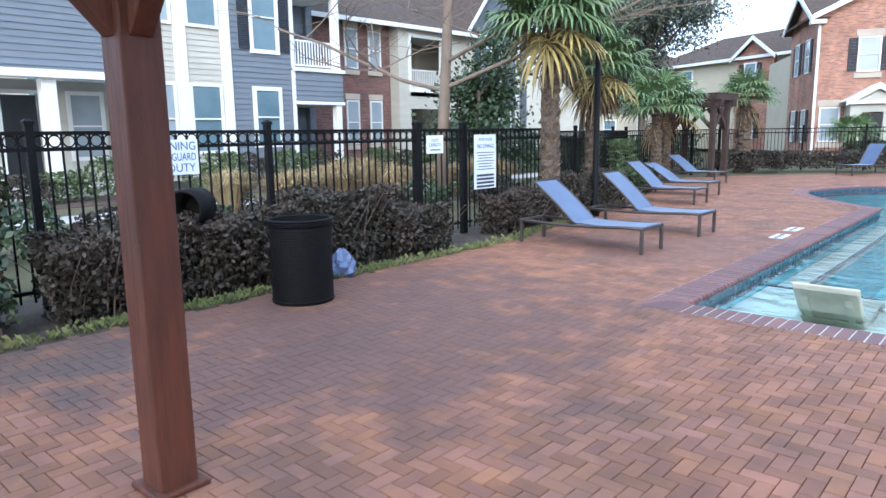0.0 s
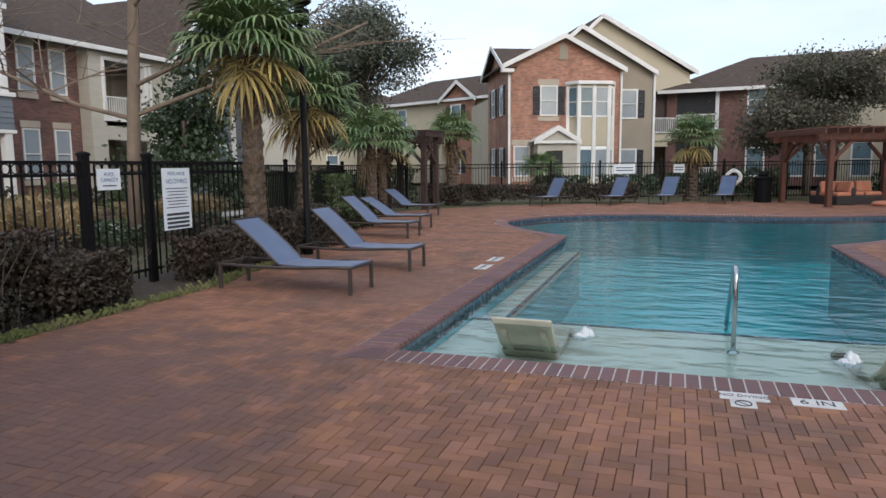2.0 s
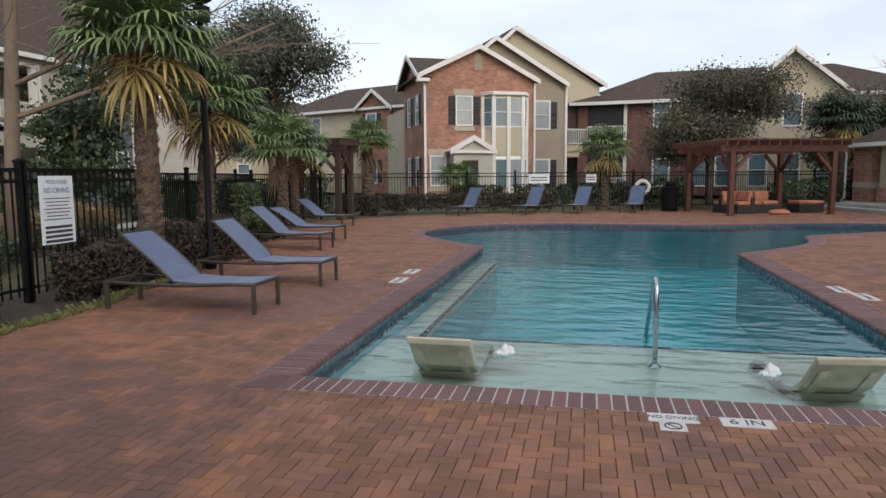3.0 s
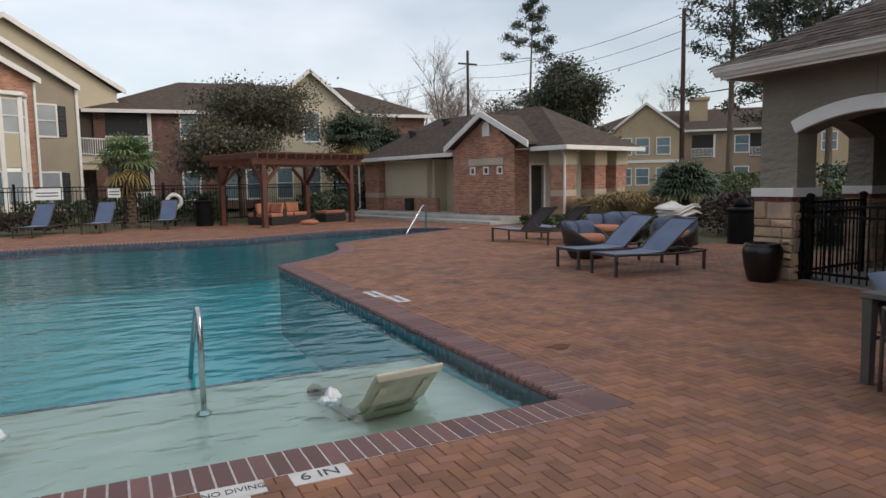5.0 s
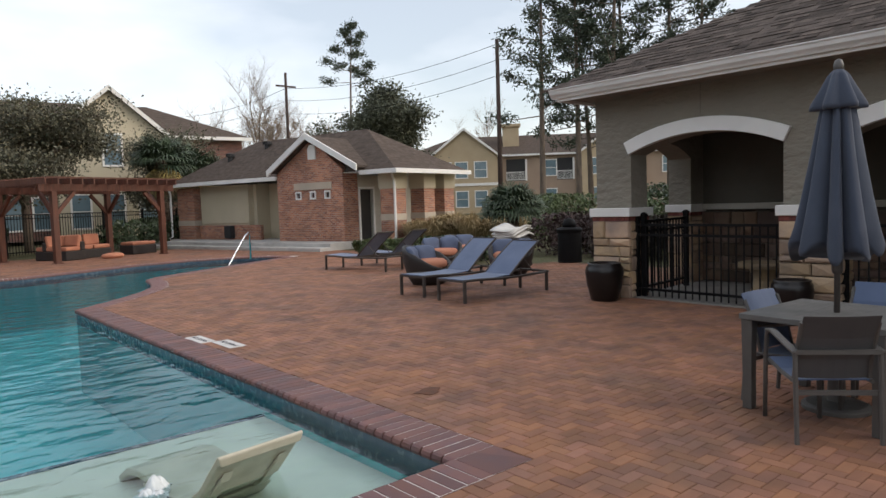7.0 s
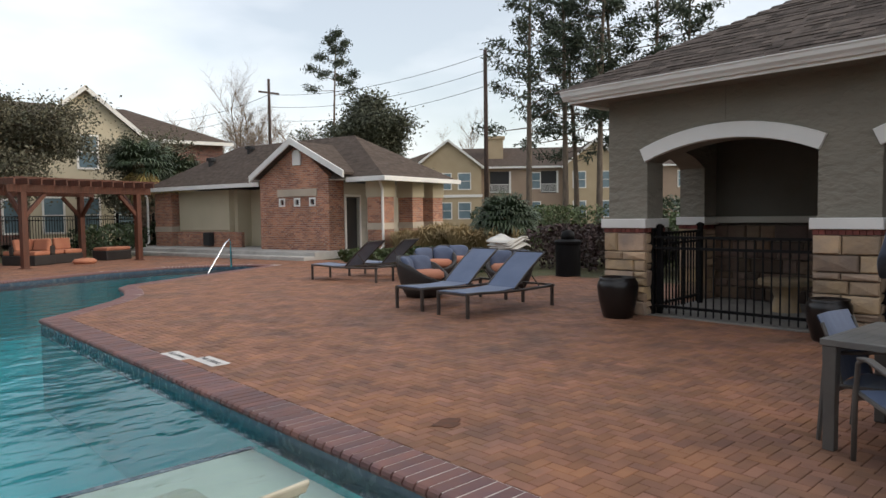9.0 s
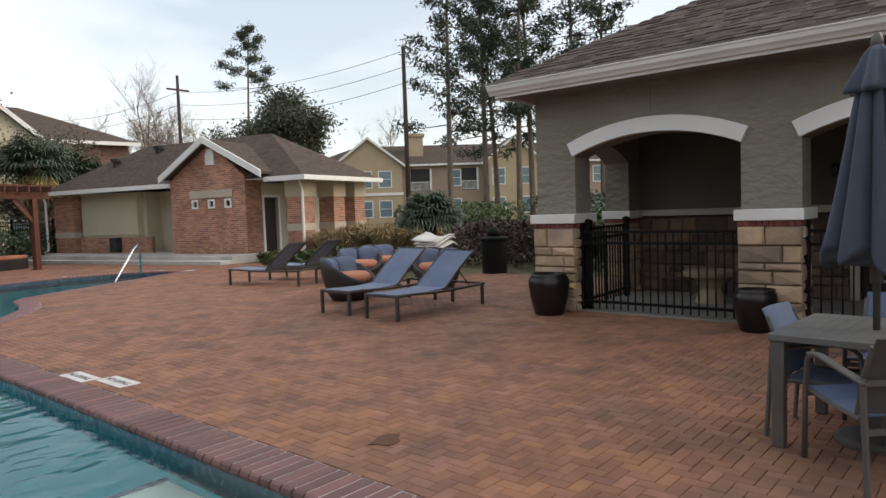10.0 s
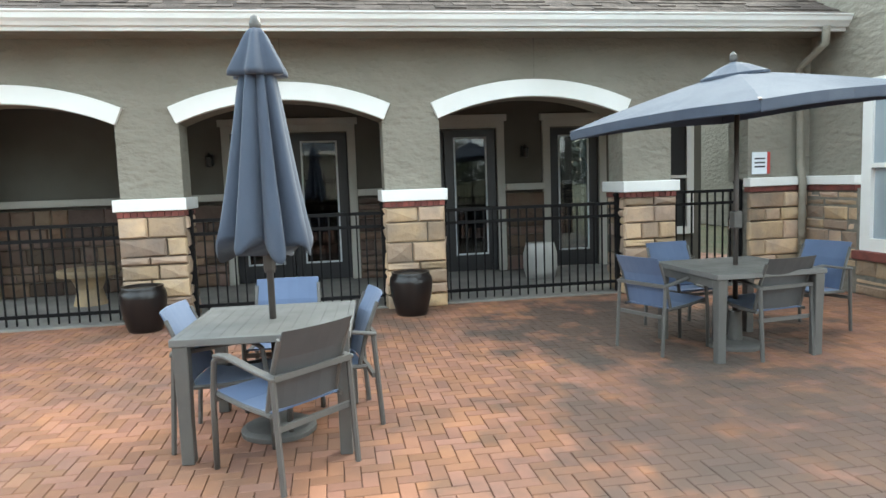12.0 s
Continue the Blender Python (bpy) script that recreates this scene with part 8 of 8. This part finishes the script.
marker(0.605, 5.575, 0.31, 0.155, "NO DIVING", 0, 0.075, "white no diving tile in the deck", 0.8)
marker(0.59, 5.424, 0.16, 0.14, "", 0, 0.05, "white tile with a round no diving symbol")
marker(1.045, 5.57, 0.31, 0.155, "6 IN", 0, 0.12, "white depth tile reading six inches")
for x, y, rz in ((-2.66, 10.75, 90), (-2.7, 11.65, 90), (3.33, 10.95, -90), (3.46, 10.42, -90)):
    marker(x, y, 0.5, 0.2, "NO DIVING", rz, 0.09, "white no diving tile in the deck", 0.9)
stain_spot = thing("deck_stain", "small rusty stain on the pavers", "stain", pose(3.76, 7.21, 0.0))
part("spot", B().prism([(0.11 * (1 + 0.25 * math.sin(3 * a) + 0.15 * math.cos(5 * a)) * math.cos(a), 0.09 * (1 + 0.2 * math.sin(2 * a)) * math.sin(a)) for a in [2 * math.pi * i / 24 for i in range(24)]], 0.001, 0.0045), M_stain, stain_spot)


# ---- brick coping and pavers, last ----
def coping_brick(w):
    nose = [(-0.022, -0.052), (-0.03, -0.03), (-0.022, -0.008), (-0.005, 0.002), (0.01, 0.004), (0.312, 0.004), (0.318, -0.004), (0.318, -0.055)]
    return B().rings([[(x, y, z) for y, z in nose] for x in (0.0065, w - 0.0065)])


cope_meshes = {}
rest = B()
n = len(POOL)
coping = thing("coping", "soldier course of purple-brown bricks round the pool", "coping", kind="structure")
mort = B()
for i in range(n):
    a, c = Vector(POOL[i]), Vector(POOL[(i + 1) % n])
    d = c - a
    ang = math.degrees(math.atan2(d.y, d.x))
    k = max(1, round(d.length / 0.1))
    w = d.length / k
    o0, o1 = Vector(COPE[i]), Vector(COPE[(i + 1) % n])
    mort.add([(*a, 0.001), (*c, 0.001), (*o1, 0.001), (*o0, 0.001), (*a, -0.05), (*c, -0.05)], [(0, 3, 2, 1), (0, 1, 5, 4)])
    for j in range(k):
        p = a.lerp(c, j / k)
        m = pose(p.x, p.y, 0.0, 0, 0, ang) @ Matrix.Diagonal((1, -1, 1, 1))
        if i in (0, 1, n - 1):
            if i not in cope_meshes:
                cope_meshes[i] = coping_brick(w).data("coping_brick")
                cope_meshes[i].materials.append(M_coping)
            ob = new("coping_brick", cope_meshes[i])
            ob.parent, ob.matrix_basis = coping, pose(0, 0, random.uniform(-0.001, 0.0015)) @ m
        else:
            src = coping_brick(w)
            rest.add(src.v, [f[::-1] for f in src.f], m)
part("mortar", mort, M_mortar_pale, coping, "pale mortar joints")
# corner pieces where two runs meet
for i, (sx, sy) in ((0, (-1, -1)), (1, (1, -1))):
    x, y = POOL[i]
    part("corner_brick", B().prism([(x, y), (x + sx * 0.16, y), (x + sx * 0.318, y + sy * 0.318), (x, y + sy * 0.318)][::1], -0.05, 0.003), M_coping, coping)
    part("corner_brick", B().prism([(x, y), (x, y + sy * 0.0), (x + sx * 0.318, y + sy * 0.0), (x + sx * 0.318, y + sy * 0.312)][::1], -0.05, 0.0025), M_coping, coping)
r_ = part("coping_rest", rest, M_coping, coping)
r_["kind"] = "stuff"

PW, PG = 0.0845, 0.0018
X0, Y0 = -2.48, 5.65
ox, oy = math.floor((-10 - X0) / PW), math.floor((-6 - Y0) / PW)
near = []
field = B()
fv, ff = field.v, field.f
rnd = random.Random(5)


def paver_shape(w, d, ch=0.0038):
    return ([(0, 0, -0.02), (w, 0, -0.02), (w, d, -0.02), (0, d, -0.02), (0, 0, -ch), (w, 0, -ch), (w, d, -ch), (0, d, -ch), (ch, ch, 0), (w - ch, ch, 0), (w - ch, d - ch, 0), (ch, d - ch, 0)],
            [(8, 9, 10, 11), (4, 5, 9, 8), (5, 6, 10, 9), (6, 7, 11, 10), (7, 4, 8, 11), (0, 1, 5, 4), (1, 2, 6, 5), (2, 3, 7, 6), (3, 0, 4, 7)])


for c in range(ox, ox + 288):
    for r in range(oy, oy + 446):
        k = (c - r) % 4
        if k == 0:
            x, y, w, d = X0 + c * PW, Y0 + r * PW, 2 * PW, PW
        elif k == 2:
            x, y, w, d = X0 + c * PW, Y0 + (r - 1) * PW, PW, 2 * PW
        else:
            continue
        cx, cy = x + w / 2, y + d / 2
        if not inside(DECK, cx, cy):
            continue
        if cy < 15.0:
            # cut the bricks that meet the straight coping
            xa, ya, xb, yb = x, y, x + w, y + d
            L, R, F = -2.48, 3.25, 5.65
            if xa < R and xb > L and yb > F:
                if ya < F - 0.02 and xa >= L - 0.001 and xb <= R + 0.001:
                    d = F - ya
                elif xa < L - 0.02:
                    w = L - xa
                elif xb > R + 0.02:
                    w, x = xb - R, R
                else:
                    continue
        elif inside(COPE, cx, cy):
            continue
        dz = rnd.uniform(-0.0016, 0.0016)
        if -0.75 < cx < 1.72 and 3.25 < cy < 5.7 and len(near) < 300:
            near.append((x + PG, y + PG, w - 2 * PG, d - 2 * PG, dz))
            continue
        vs, fs = paver_shape(w - 2 * PG, d - 2 * PG)
        t1, t2 = rnd.uniform(-0.008, 0.008), rnd.uniform(-0.008, 0.008)
        o = len(fv)
        if cy > 17:
            vs, fs = vs[4:], [tuple(i_ - 4 for i_ in f) for f in fs[:5]]
        fv += [(x + PG + vx, y + PG + vy, vz + dz + t1 * (vx - 0.05) + t2 * (vy - 0.05)) for vx, vy, vz in vs]
        ff += [tuple(i_ + o for i_ in f) for f in fs]
deck = bpy.data.objects["deck_base"]
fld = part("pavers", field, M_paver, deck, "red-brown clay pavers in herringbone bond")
fld["kind"] = "stuff"
pm = {}
for x, y, w, d, dz in near:
    key = (round(w, 4), round(d, 4))
    if key not in pm:
        bb = B()
        bb.v, bb.f = paver_shape(w, d)
        pm[key] = bb.data("paver")
        pm[key].materials.append(M_paver_one)
    ob = new("paver", pm[key])
    ob.parent, ob.matrix_basis = deck, pose(x, y, dz, rnd.uniform(-0.4, 0.4), rnd.uniform(-0.4, 0.4), 0)
